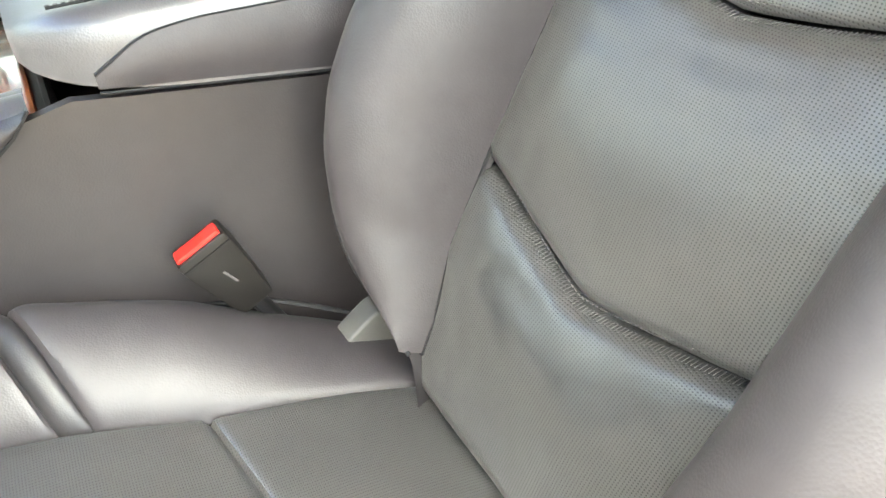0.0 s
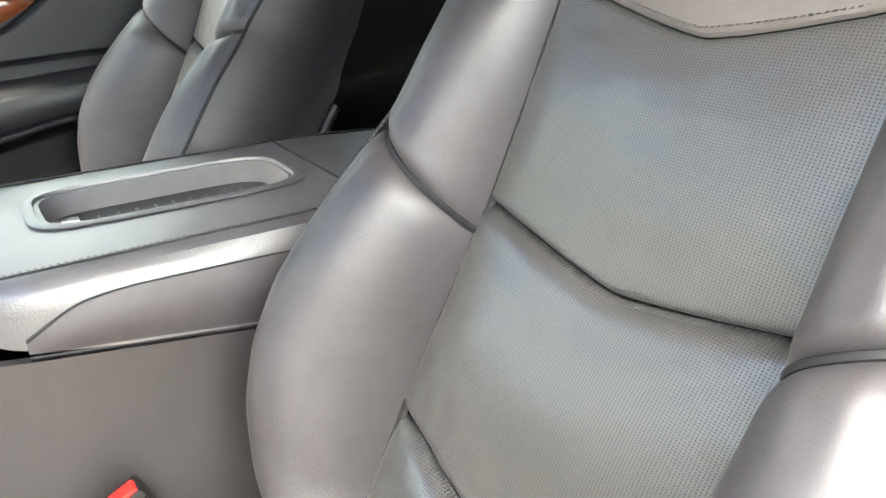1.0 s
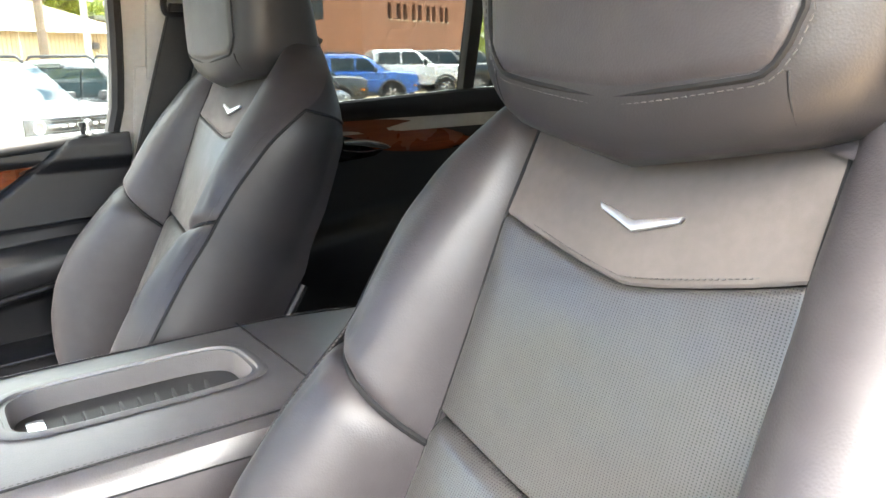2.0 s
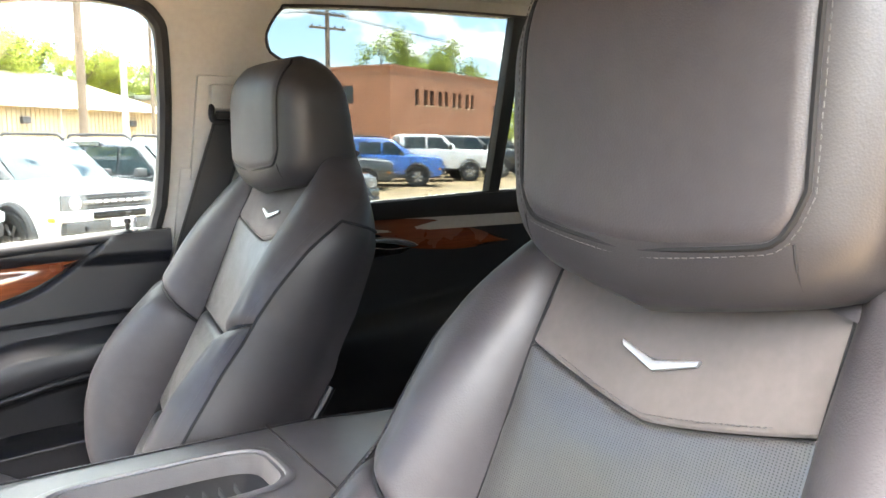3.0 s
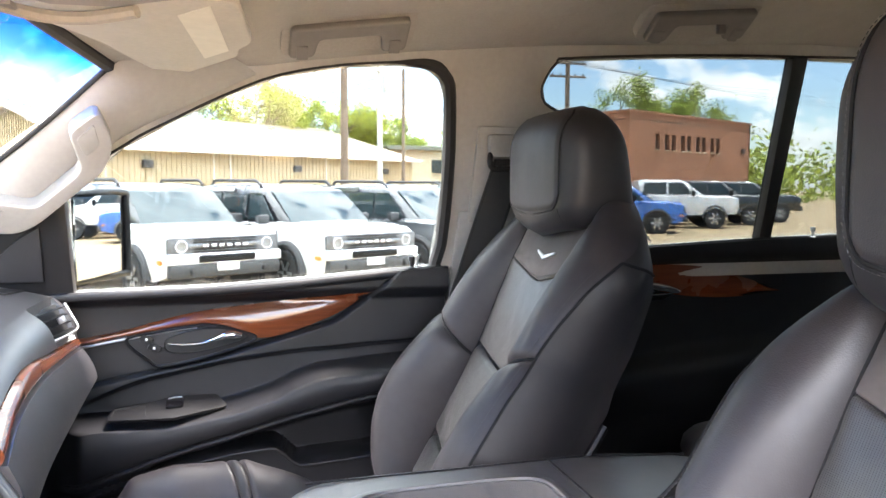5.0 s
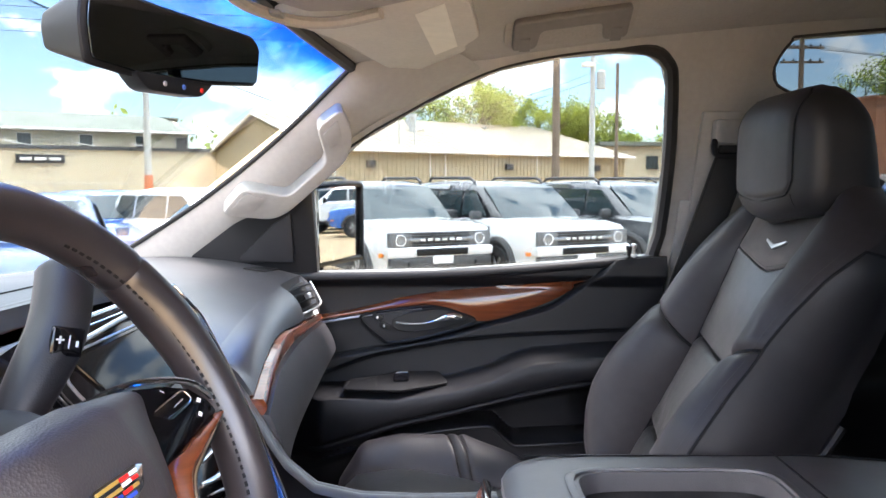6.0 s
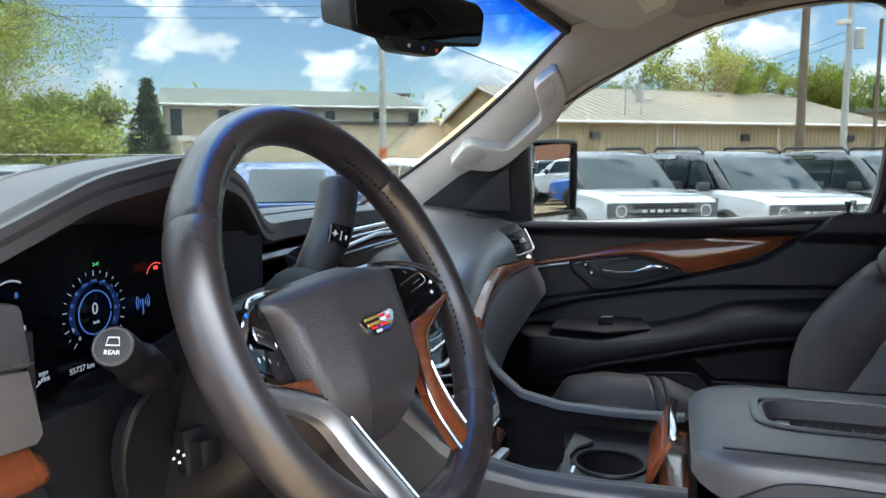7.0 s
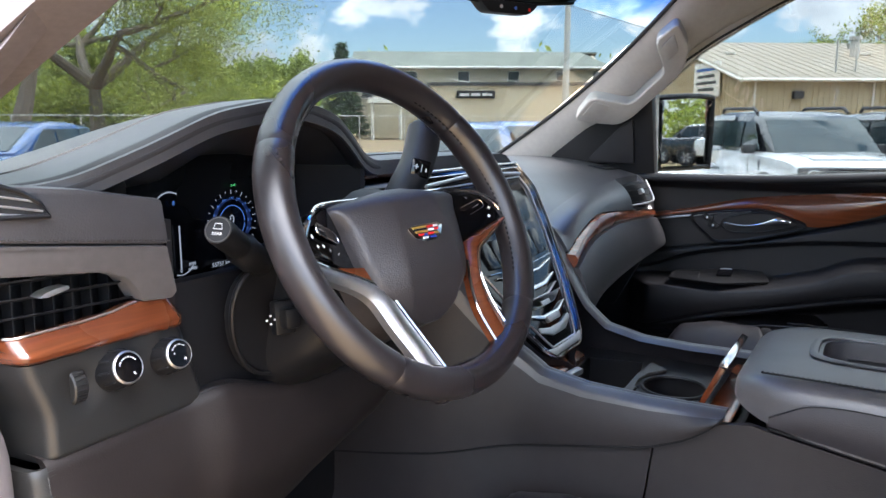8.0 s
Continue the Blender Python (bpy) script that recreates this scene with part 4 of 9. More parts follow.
panel = part("door_panel", sheet(door_grid, 120, 300, 0.02, (1, 0, 0)), DARK_TRIM, door, "black soft-touch door trim")
part("sill_roll", tube(spline([(0.752, 0.60, 1.398), (0.752, 0.25, 1.404), (0.750, -0.07, 1.427), (0.748, -0.18, 1.436)], 8), 0.010, 10), DARK_TRIM, panel)
wood_top = spline([(0.545, 1.312, 0), (0.45, 1.330, 0), (0.327, 1.358, 0), (0.20, 1.372, 0), (0.08, 1.382, 0), (-0.026, 1.389, 0)], 6)
wood_low = spline([(0.545, 1.299, 0), (0.45, 1.314, 0), (0.335, 1.331, 0), (0.27, 1.328, 0), (0.195, 1.300, 0), (0.11, 1.318, 0), (0.024, 1.352, 0), (-0.026, 1.386, 0)], 5)


def between(upper, lower, s):
    def at(line):
        k = s * (len(line) - 1)
        i = min(int(k), len(line) - 2)
        return line[i].lerp(line[i + 1], k - i)

    return at(upper), at(lower)


def door_wood(s, t):
    a, b = between(wood_top, wood_low, s)
    p = a.lerp(b, t)
    return door_face(p.x, p.y, 0.004 + 0.012 * math.sin(math.pi * (0.08 + 0.84 * t)) * min(1, 4 * (1 - s) + 0.2))


part("wood_strip", sheet(door_wood, 50, 12, 0.01, (1, 0, 0)), WOOD, door, "glossy brown wood inlay strip")
part("chrome_line", tube([door_face(p.x, p.y - 0.003, 0.008) for p in wood_low[:12]], 0.0028, 6), SATIN, door)
bez = spline([(0.452, 1.308, 0), (0.40, 1.322, 0), (0.303, 1.332, 0), (0.25, 1.322, 0), (0.205, 1.299, 0), (0.30, 1.268, 0), (0.385, 1.254, 0), (0.41, 1.265, 0)], 4, True)
handle_set = part("handle_bezel", prism([(p.x, p.y) for p in bez], lambda a, b, h: door_face(a, b, 0.002 + h), 0.006, 0.002), DARK_TRIM, door)
rim_pts = [door_face(p.x, p.y, 0.009) for p in bez]
part("bezel_rim", tube(rim_pts, 0.0035, 6, True), BLACK_PLASTIC, handle_set)
cup_ring = spline([(0.378, 1.306, 0), (0.33, 1.322, 0), (0.285, 1.326, 0), (0.245, 1.318, 0), (0.222, 1.303, 0), (0.285, 1.284, 0), (0.345, 1.277, 0), (0.376, 1.284, 0)], 4, True)
part("handle_cup", prism([(p.x, p.y) for p in cup_ring], lambda a, b, h: door_face(a, b, 0.0082 + h), 0.0012, 0.0), RUBBER, handle_set)
part("cup_rim", tube([door_face(p.x, p.y, 0.0095) for p in cup_ring], 0.0016, 6, True), BLACK_PLASTIC, handle_set)
lev = spline([(0.374, 1.299, 0), (0.345, 1.296, 0), (0.314, 1.297, 0), (0.285, 1.304, 0), (0.258, 1.312, 0), (0.234, 1.309, 0)], 5)
part("door_handle", tube([door_face(p.x, p.y, 0.018) for p in lev], [0.0030 + 0.0055 * ease((0.295 - p.x) / 0.03) * (1 - 0.5 * ease((0.25 - p.x) / 0.016)) for p in lev], 12), CHROME, handle_set, "chrome door release lever")
for a, b in ((0.414, 1.309), (0.400, 1.291)):
    lock = part("lock_switch", box(door_face(a, b, 0.0095), (0.006, 0.024, 0.013), 0.0018, Matrix.Rotation(radians(22), 4, "X")), BLACK_PLASTIC, handle_set)
    part("switch_mark", box(door_face(a, b, 0.0130), (0.0006, 0.004, 0.005), 0.0), WHITE_INK, lock)
part("lower_pocket_lip", tube([door_face(y, pocket_lip(y) - 0.008, 0.001) for y in (lerp(0.41, -0.19, i / 40) for i in range(41))], 0.004, 8), DARK_TRIM, door)
crease_line = [door_face(y, crease_z(y), 0.001) for y in (lerp(0.58, -0.078, i / 40) for i in range(41))]
part("upper_seam", tube(crease_line, 0.0018, 5), PIPING, door)
rear_line = [door_face(y, arm_ledge(y) + 0.001, 0.0008) for y in (lerp(0.50, -0.19, i / 30) for i in range(31))]
part("pad_seam", tube(rear_line, 0.0016, 5), PIPING, door)
pod_out = rounded([(0.481, 1.167), (0.475, 1.187), (0.407, 1.196), (0.372, 1.205), (0.284, 1.205), (0.262, 1.180), (0.36, 1.164)], 0.008)
pod_at = lambda a, b, h: Vector((0.690 + 1.90 * (b - 1.165) - 0.3 * h, a, 1.166 + 0.52 * (b - 1.165) + h))
pod = part("switch_plate", prism(pod_out, pod_at, 0.006, 0.0015), BLACK_PLASTIC, door)
part("plate_groove", tube([pod_at(a, b, 0.0066) for a, b in ((0.474, 1.172), (0.470, 1.184), (0.416, 1.191), (0.412, 1.170))], 0.0008, 5), RUBBER, pod)
part("window_switch", prism(rounded([(0.378, 1.180), (0.378, 1.196), (0.345, 1.198), (0.345, 1.182)], 0.004), lambda a, b, h: pod_at(a, b, 0.005 + h), 0.006, 0.002), PIANO, pod)
part("switch_lip", tube([pod_at(a, b, 0.0112) for a, b in ((0.374, 1.1955), (0.362, 1.1975), (0.349, 1.1975))], 0.0013, 6), SATIN, pod)
arm_seam = [door_face(y, arm_low(y), 0.0015) for y in (lerp(0.56, -0.19, i / 30) for i in range(31))]
part("armrest_seam", tube(arm_seam, 0.0016, 5), PIPING, door)
knob_at = Vector((0.752, -0.128, 1.442))
part("lock_knob", lathe([(0.0085, -0.004), (0.0085, 0.002), (0.0035, 0.003), (0.0035, 0.014), (0.0060, 0.016), (0.0060, 0.024), (0.003, 0.026)], Matrix.Translation(knob_at), 16), SATIN, door, "small chrome lock pull")

# rear door, mostly in shade behind the seat
rear_door = thing("rear_door", (0.78, -0.9, 0.70), "dark rear passenger door trim with wood inlay and chrome handle", "car door")


def rear_face(y, z, lift=0.0):
    d = 0.046 * ease((z - 1.40) / 0.06)
    top = table([(-1.5, 1.30), (-1.0, 1.255), (-0.5, 1.20)], y)
    d += 0.038 * ease((top - z) / 0.055) * (1 - 0.5 * ease((top - 0.07 - z) / 0.1))
    return Vector((0.782 - d - lift, y, z))


def rear_grid(s, t):
    y = lerp(-0.43, -1.5, s)
    return rear_face(y, lerp(0.70, table([(-1.5, 1.50), (-0.99, 1.488), (-0.66, 1.474), (-0.43, 1.472)], y), t))


part("door_panel", sheet(rear_grid, 40, 60, 0.02, (1, 0, 0)), DARK_TRIM, rear_door)
rw_top = spline([(-0.50, 1.425, 0), (-0.66, 1.432, 0), (-0.80, 1.428, 0), (-0.92, 1.405, 0), (-1.06, 1.362, 0)], 6)
rw_low = spline([(-0.50, 1.395, 0), (-0.66, 1.398, 0), (-0.74, 1.362, 0), (-0.90, 1.345, 0), (-1.06, 1.355, 0)], 6)


def rear_wood(s, t):
    a, b = between(rw_top, rw_low, s)
    p = a.lerp(b, t)
    return rear_face(p.x, p.y, 0.004 + 0.014 * math.sin(math.pi * (0.08 + 0.84 * t)))


part("wood_strip", sheet(rear_wood, 30, 10, 0.01, (1, 0, 0)), WOOD, rear_door, "glossy dark wood inlay")
part("handle_cup", prism([(-0.60, 1.395), (-0.72, 1.395), (-0.80, 1.372), (-0.74, 1.345), (-0.60, 1.335)], lambda a, b, h: rear_face(a, b, 0.002 + h), 0.006, 0.002), PIANO, rear_door)
rear_lever = part("door_handle", tube(spline([rear_face(y, z, 0.020) for y, z in ((-0.655, 1.384), (-0.700, 1.382), (-0.735, 1.376), (-0.772, 1.366))], 4), [0.004 + 0.006 * math.sin(math.pi * (i + 1) / 14) for i in range(13)], 10), CHROME, rear_door, "chrome door release lever")
part("lever_strip", tube(spline([rear_face(y, z, 0.014) for y, z in ((-0.655, 1.366), (-0.71, 1.358), (-0.782, 1.364))], 4), 0.0022, 8), CHROME, rear_lever)
part("lock_knob", lathe([(0.008, 0), (0.0035, 0.003), (0.0035, 0.014), (0.006, 0.016), (0.006, 0.024)], Matrix.Translation((0.738, -1.13, 1.492)), 14), SATIN, rear_door)

# cushion of the seat behind
rear_seat = thing("second_row_bench", (0.47, -0.96, 0.63), "black leather second-row bench cushion on a dark base", "bench seat")


def rear_ring(z, inset):
    return [Vector((0.47 + (0.245 - inset) * math.copysign(abs(math.cos(k)) ** 0.45, math.cos(k)), -0.96 + (0.26 - inset) * math.copysign(abs(math.sin(k)) ** 0.45, math.sin(k)), z)) for k in (i * math.tau / 48 for i in range(48))]


part("seat_base", loft([rear_ring(0.63, 0.05), rear_ring(0.80, 0.04)]), DARK_TRIM, rear_seat)
part("cushion_side", loft([rear_ring(0.795, 0.02), rear_ring(0.82, 0.004), rear_ring(0.94, 0.0), rear_ring(1.016, 0.004)]), LEATHER, rear_seat)
part("cushion_top", loft([rear_ring(1.012, 0.006), rear_ring(1.026, 0.000), rear_ring(1.050, 0.004), rear_ring(1.068, 0.018), rear_ring(1.078, 0.045), rear_ring(1.083, 0.09), rear_ring(1.080, 0.16)]), LEATHER, rear_seat)
part("piping", tube(rear_ring(1.014, 0.002), 0.0025, 6, True), PIPING, rear_seat)

# middle pillar: raised trim panel, belt guide and belt
pillar = thing("middle_pillar_trim", (0.74, -0.30, 0.70), "light grey plastic pillar trim with recessed panel", "pillar trim")
part("lower_trim", prism([(-0.205, 0.70), (-0.205, 1.43), (-0.213, 1.56), (-0.43, 1.56), (-0.45, 0.70)], on_side(1, -0.006), 0.04, 0.006), PILLAR, pillar)
part("raised_panel", prism([(-0.232, 1.535), (-0.240, 1.735), (-0.36, 1.735), (-0.39, 1.70), (-0.41, 1.535)], on_side(1, -0.010), 0.02, 0.006), PILLAR, pillar)
guide = thing("belt_guide", (0.69, -0.30, 1.66), "light grey plastic seat belt height guide", "belt guide")
part("cover", box((0.672, -0.302, 1.695), (0.030, 0.085, 0.048), 0.010), PILLAR, guide)
part("loop", tube(spline([(0.665, -0.262, 1.678), (0.655, -0.258, 1.660), (0.655, -0.27, 1.648), (0.655, -0.34, 1.652)], 5), 0.006, 8), BLACK_PLASTIC, guide)
part("bolt", lathe([(0.008, 0), (0.008, 0.006), (0.004, 0.008)], facing((0.660, -0.345, 1.672), (-1, 0, 0)), 12), CHROME, guide)


def belt_at(s, t):
    y = lerp(-0.268, -0.338, s) + 0.19 * t + 0.02 * t * t
    return Vector((0.660 + 0.055 * t + 0.004 * math.sin(6 * t), y, lerp(1.668, 1.02, t)))


seat_belt = thing("seat_belt", (0.70, -0.2, 1.02), "black woven seat belt hanging down the pillar", "seat belt")
webbing = part("webbing", sheet(belt_at, 8, 40, 0.002), BELT, seat_belt)
for s in (0.06, 0.94):
    part("edge_binding", tube([belt_at(s, t / 30) + Vector((-0.0016, 0, 0)) for t in range(31)], 0.0012, 6), PIPING, webbing)
part("stop_button", lathe([(0.006, 0), (0.006, 0.002), (0.003, 0.004)], facing(belt_at(0.5, 0.62) + Vector((-0.002, 0, 0)), (-1, 0, 0)), 12), BLACK_PLASTIC, seat_belt)
part("lock_knob", lathe([(0.009, 0), (0.004, 0.003), (0.004, 0.014), (0.0065, 0.016), (0.006, 0.024)], Matrix.Translation((0.742, -0.116, 1.440)), 14), BLACK_PLASTIC, panel)

# outside mirror
mirror = thing("door_mirror", (0.98, 0.70, 1.42), "black door mirror reflecting the yard", "door mirror")
m_m = facing((0.978, 0.530, 1.503), (-0.38, -0.925, 0.03))
g_glass = facing((0.978, 0.530, 1.503), (-0.235, -0.972, 0.02))
m_out = [(-0.125, -0.075), (-0.105, -0.088), (0.09, -0.090), (0.112, -0.078), (0.120, 0.06), (0.10, 0.088), (-0.09, 0.082), (-0.118, 0.065)]
m_ring = spline([(a * 1.12, b, 0) for a, b in m_out], 4, True)
part("housing", prism([(p.x * 1.04, p.y * 1.08) for p in m_ring], lambda a, b, h: m_m @ Vector((a * (1 - 1.2 * h), b * (1 - 1.2 * h), -0.012 - h)), 0.13, 0.012), PIANO, mirror)
part("housing_rim", tube([m_m @ Vector((p.x * 1.0, p.y * 1.05, -0.006)) for p in m_ring], 0.007, 8, True), BLACK_PLASTIC, mirror)
part("mirror_glass", prism([(p.x * 0.93, p.y * 0.97) for p in m_ring], lambda a, b, h: g_glass @ Vector((a, b, 0.006 + h)), 0.004), MIRROR, mirror, "silvered mirror glass", smooth=0)
part("arm", tube([(0.80, 0.60, 1.44), (0.90, 0.58, 1.45)], 0.035, 10, flat=0.6), PIANO, mirror)

# driver's door, standing wide open beside the seat; unseen, added to cut doorway light
open_door = thing("open_front_door", (-0.87, 0.72, 0.65), "black driver's door trim standing wide open, out of view", "car door")
D_WAY, D_OUT = Vector((-0.93, -0.37, 0)).normalized(), Vector((0.37, -0.93, 0)).normalized()
on_leaf = lambda a, b, h: Vector((-0.87, 0.72, 0)) + D_WAY * a + D_OUT * h + Vector((0, 0, b))
leaf_out = [(0.0, 0.62), (0.0, 1.40), (1.10, 1.44), (1.12, 1.10), (1.04, 0.62)]
leaf = part("door_panel", prism(rounded(leaf_out, 0.04), on_leaf, 0.10, 0.02, 3), DARK_TRIM, open_door)
part("armrest", prism(rounded([(0.18, 1.07), (0.16, 1.14), (1.05, 1.24), (1.06, 1.16)], 0.02), lambda a, b, h: on_leaf(a, b, 0.095 + h), 0.06, 0.02, 3), DARK_TRIM, leaf)
part("wood_strip", prism(rounded([(0.12, 1.30), (0.60, 1.37), (0.96, 1.38), (0.70, 1.31)], 0.01), lambda a, b, h: on_leaf(a, b, 0.099 + h), 0.008, 0.003), WOOD, leaf)
win_ring = [(0.14, 1.42), (0.20, 1.53), (0.42, 1.72), (0.62, 1.82), (0.88, 1.86), (1.02, 1.83), (1.06, 1.60), (1.07, 1.45)]
part("window_frame", tube(spline([on_leaf(a, b, 0.03) for a, b in win_ring], 5), 0.022, 8), RUBBER, open_door)
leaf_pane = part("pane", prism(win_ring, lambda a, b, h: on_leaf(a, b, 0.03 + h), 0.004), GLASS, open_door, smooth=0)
leaf_pane.visible_shadow = False

# ---- dashboard ----
dash = thing("dashboard", (0, 0.75, 1.05), "grey-black leather dashboard with wood inlays and hooded gauges", "dashboard")


def dash_edge(x):
    """The rear edge of the top pad: its y and z across the car."""
    z = smooth_table([(-0.80, 1.475), (-0.69, 1.486), (-0.62, 1.512), (-0.55, 1.542), (-0.47, 1.555), (-0.42, 1.553), (-0.36, 1.540), (-0.30, 1.515), (-0.25, 1.490), (-0.20, 1.478), (0.0, 1.478), (0.15, 1.476), (0.165, 1.462), (0.178, 1.41), (0.192, 1.352), (0.205, 1.346), (0.24, 1.362), (0.28, 1.376), (0.35, 1.390), (0.46, 1.400), (0.585, 1.404), (0.72, 1.406), (0.80, 1.39)], x, 0.018)
    y = smooth_table([(-0.80, 0.66), (-0.69, 0.62), (-0.55, 0.595), (-0.46, 0.59), (-0.36, 0.605), (-0.25, 0.65), (-0.18, 0.675), (0.0, 0.665), (0.165, 0.635), (0.19, 0.61), (0.24, 0.590), (0.33, 0.582), (0.6, 0.580), (0.74, 0.570), (0.80, 0.575)], x)
    return y, z


def dash_top(s, t):
    x = lerp(-0.80, 0.80, s)
    y, z = dash_edge(x)
    far = 1.06 + 0.14 * (1 - (x / 0.8) ** 2)
    a, d = Vector((x, far, 1.415)), Vector((x, y, z))
    hood = max(0.0, 1 - ((x + 0.45) / 0.26) ** 2)
    b = Vector((x, lerp(far, y, 0.40), 1.468 + 0.03 * hood))
    c = Vector((x, y + 0.11, z + 0.014 + 0.018 * ease((x - 0.17) / 0.06)))
    return a * (1 - t) ** 3 + b * 3 * t * (1 - t) ** 2 + c * 3 * t * t * (1 - t) + d * t**3


top_pad = part("top_pad", sheet(dash_top, 120, 30, 0.02, (0, 0, -1)), SOFT_DASH, dash, "grey-black grained leather dash top")


def edge_line(x0, x1, n, back=0.0, down=0.0):
    out = []
    for i in range(n + 1):
        x = lerp(x0, x1, i / n)
        y, z = dash_edge(x)
        out.append(Vector((x, y + back, z - down)))
    return out


part("hood_lip", tube(edge_line(-0.79, -0.19, 60, 0.012, 0.010), 0.0125, 10), LEATHER_DARK, dash)
part("hood_seam", tube([dash_top((x + 0.8) / 1.6, 0.80) + Vector((0, 0, -0.0004)) for x in (lerp(-0.78, -0.2, i / 50) for i in range(51))], 0.0018, 5), RUBBER, dash)
part("centre_lip", tube(edge_line(-0.20, 0.166, 20, 0.010, 0.008), 0.010, 10), SOFT_DASH, dash)
part("centre_seam", tube([dash_top((x + 0.8) / 1.6, 0.86) for x in (lerp(-0.2, 0.16, i / 20) for i in range(21))], 0.0016, 5), PIPING, dash)
part("corner_vent", prism([(0.645, 0.66), (0.70, 0.63), (0.715, 0.60), (0.655, 0.615)], lambda a, b, h: dash_top((a + 0.8) / 1.6, 0.885 - (b - 0.60) * 1.9) + Vector((0, 0, 0.001 + h)), 0.003), BLACK_PLASTIC, dash)

# body under the pad, behind everything
part("core", box((0, 0.90, 1.18), (1.50, 0.30, 0.46), 0.02), BLACK_PLASTIC, dash)

# driver's end: leather face, suede band, air vent, wood, switch panel
END_Y = 0.612


def end_face(y, bulge=0.0):
    return lambda a, b, h: Vector((a, y - h + 0.10 * max(0.0, -0.70 - a) - bulge, b))


# dash leather again, paler: light from the doorway is put into its colour
END_LEATHER_LIT = make("end_leather", rgb(0.046, 0.043, 0.047), 0.46, spec=0.8, coat=0.15, coat_rough=0.38, vary=0.14, grain=40, bump=0.35, bump_scale=600)
part("end_leather", prism([(-0.80, 1.449), (-0.757, 1.445), (-0.607, 1.4245), (-0.612, 1.466), (-0.69, 1.481), (-0.80, 1.494)], end_face(END_Y + 0.02), 0.030, 0.005), END_LEATHER_LIT, dash)
part("end_stitching", stitches([(lerp(-0.78, -0.61, i / 10), END_Y - 0.0105 + 0.10 * max(0.0, -0.70 - lerp(-0.78, -0.61, i / 10)), lerp(1.4515, 1.4285, i / 10)) for i in range(11)], 0.0035, 0.002, 0.0007), THREAD, dash)
suede = [(-0.80, 1.425), (-0.753, 1.419), (-0.673, 1.410), (-0.653, 1.402), (-0.644, 1.392), (-0.636, 1.3775), (-0.606, 1.3745), (-0.600, 1.380), (-0.608, 1.4235), (-0.757, 1.4435), (-0.80, 1.4475)]
part("end_suede", prism(suede, end_face(END_Y + 0.02), 0.028, 0.003), SUEDE, dash, "grey-brown suede band")
part("vent_box", box((-0.71, END_Y + 0.058, 1.392), (0.17, 0.03, 0.066), 0.0), BLACK_PLASTIC, dash)
for z0, z1 in ((1.4135, 1.4110), (1.3998, 1.3970), (1.3860, 1.3815)):
    slat = [(-0.80, z0), (-0.632, z1), (-0.632, z1 - 0.0018), (-0.80, z0 - 0.0018)]
    part("vent_slat", prism(slat, lambda a, b, h: Vector((a, END_Y + 0.006 + h + 0.10 * max(0.0, -0.70 - a), b - 0.27 * h)), 0.026, 0.0006), BLACK_PLASTIC, dash)
tab = [(-0.7270, 1.3985), (-0.7210, 1.4020), (-0.7120, 1.4040), (-0.7030, 1.4045), (-0.7030, 1.4020), (-0.7110, 1.4000), (-0.7200, 1.3978)]
part("vent_tab", prism(rounded(tab, 0.0010), lambda a, b, h: Vector((a, END_Y + 0.008 - h + 0.10 * max(0.0, -0.70 - a), b)), 0.014, 0.0010), SATIN, dash, "satin metal vent tab")
for i in range(9):
    part("vent_fin", box((-0.785 + 0.017 * i, END_Y + 0.030, 1.392), (0.0014, 0.014, 0.060), 0.0), RUBBER, dash)
# small side window vent in the leather
small_vent = [(-0.80, 1.4905), (-0.750, 1.4870), (-0.736, 1.4815), (-0.724, 1.4730), (-0.717, 1.4625), (-0.80, 1.4665)]
on_leather = lambda a, b, h: Vector((a, END_Y - 0.0105 - h + 0.10 * max(0.0, -0.70 - a), b))
demister = part("demister_vent", prism(small_vent, on_leather, 0.0015, 0.0), RUBBER, dash, "small black side window vent")
part("demister_rim", tube([on_leather(a, b, 0.002) for a, b in small_vent], 0.0022, 6), DARK_TRIM, demister)
for (xa, za), (xb, zb) in (((-0.80, 1.4905), (-0.728, 1.4745)), ((-0.80, 1.4830), (-0.722, 1.4665)), ((-0.80, 1.4745), (-0.734, 1.4640))):
    part("demister_slat", tube([on_leather(xa, za, 0.002), on_leather(xb, zb, 0.002)], 0.0010, 6), SATIN, demister)


def end_path(s, right, corner, out):
    """Round the driver's end of the dash: s from the column side to the door side."""
    flat = corner + 0.011
    if s < 0.6:
        x = lerp(right, flat, s / 0.6)
        return x, END_Y - out + 0.006 * (1 - ease((right - x) / 0.007))
    if s < 0.8:
        a = (s - 0.6) / 0.2 * 1.45
        return flat - 0.011 * math.sin(a), END_Y - out + 0.011 * (1 - math.cos(a))
    k = (s - 0.8) / 0.2
    return flat - 0.011 - 0.010 * k, END_Y - out + 0.0097 + 0.080 * k


def end_wood(s, t):
    """Wood band: a sloping upper face that rolls over into a rounded lower edge."""
    x, y = end_path(s, -0.595 - 0.007 * (1 - t), -0.752, 0.014)
    hi = smooth_table([(-0.765, 1.3690), (-0.743, 1.3705), (-0.690, 1.3712), (-0.662, 1.3735), (-0.650, 1.3762), (-0.640, 1.3775), (-0.595, 1.3745)], x, 0.008)
    lo = smooth_table([(-0.765, 1.3550), (-0.745, 1.3480), (-0.673, 1.3470), (-0.60, 1.3445)], x, 0.01)
    y += table([(0.0, 0.013), (0.25, 0.0075), (0.5, 0.0025), (0.65, 0.0), (0.82, 0.0015), (0.94, 0.006), (1.0, 0.012)], t)
    return Vector((x, y, lerp(hi, lo, t)))


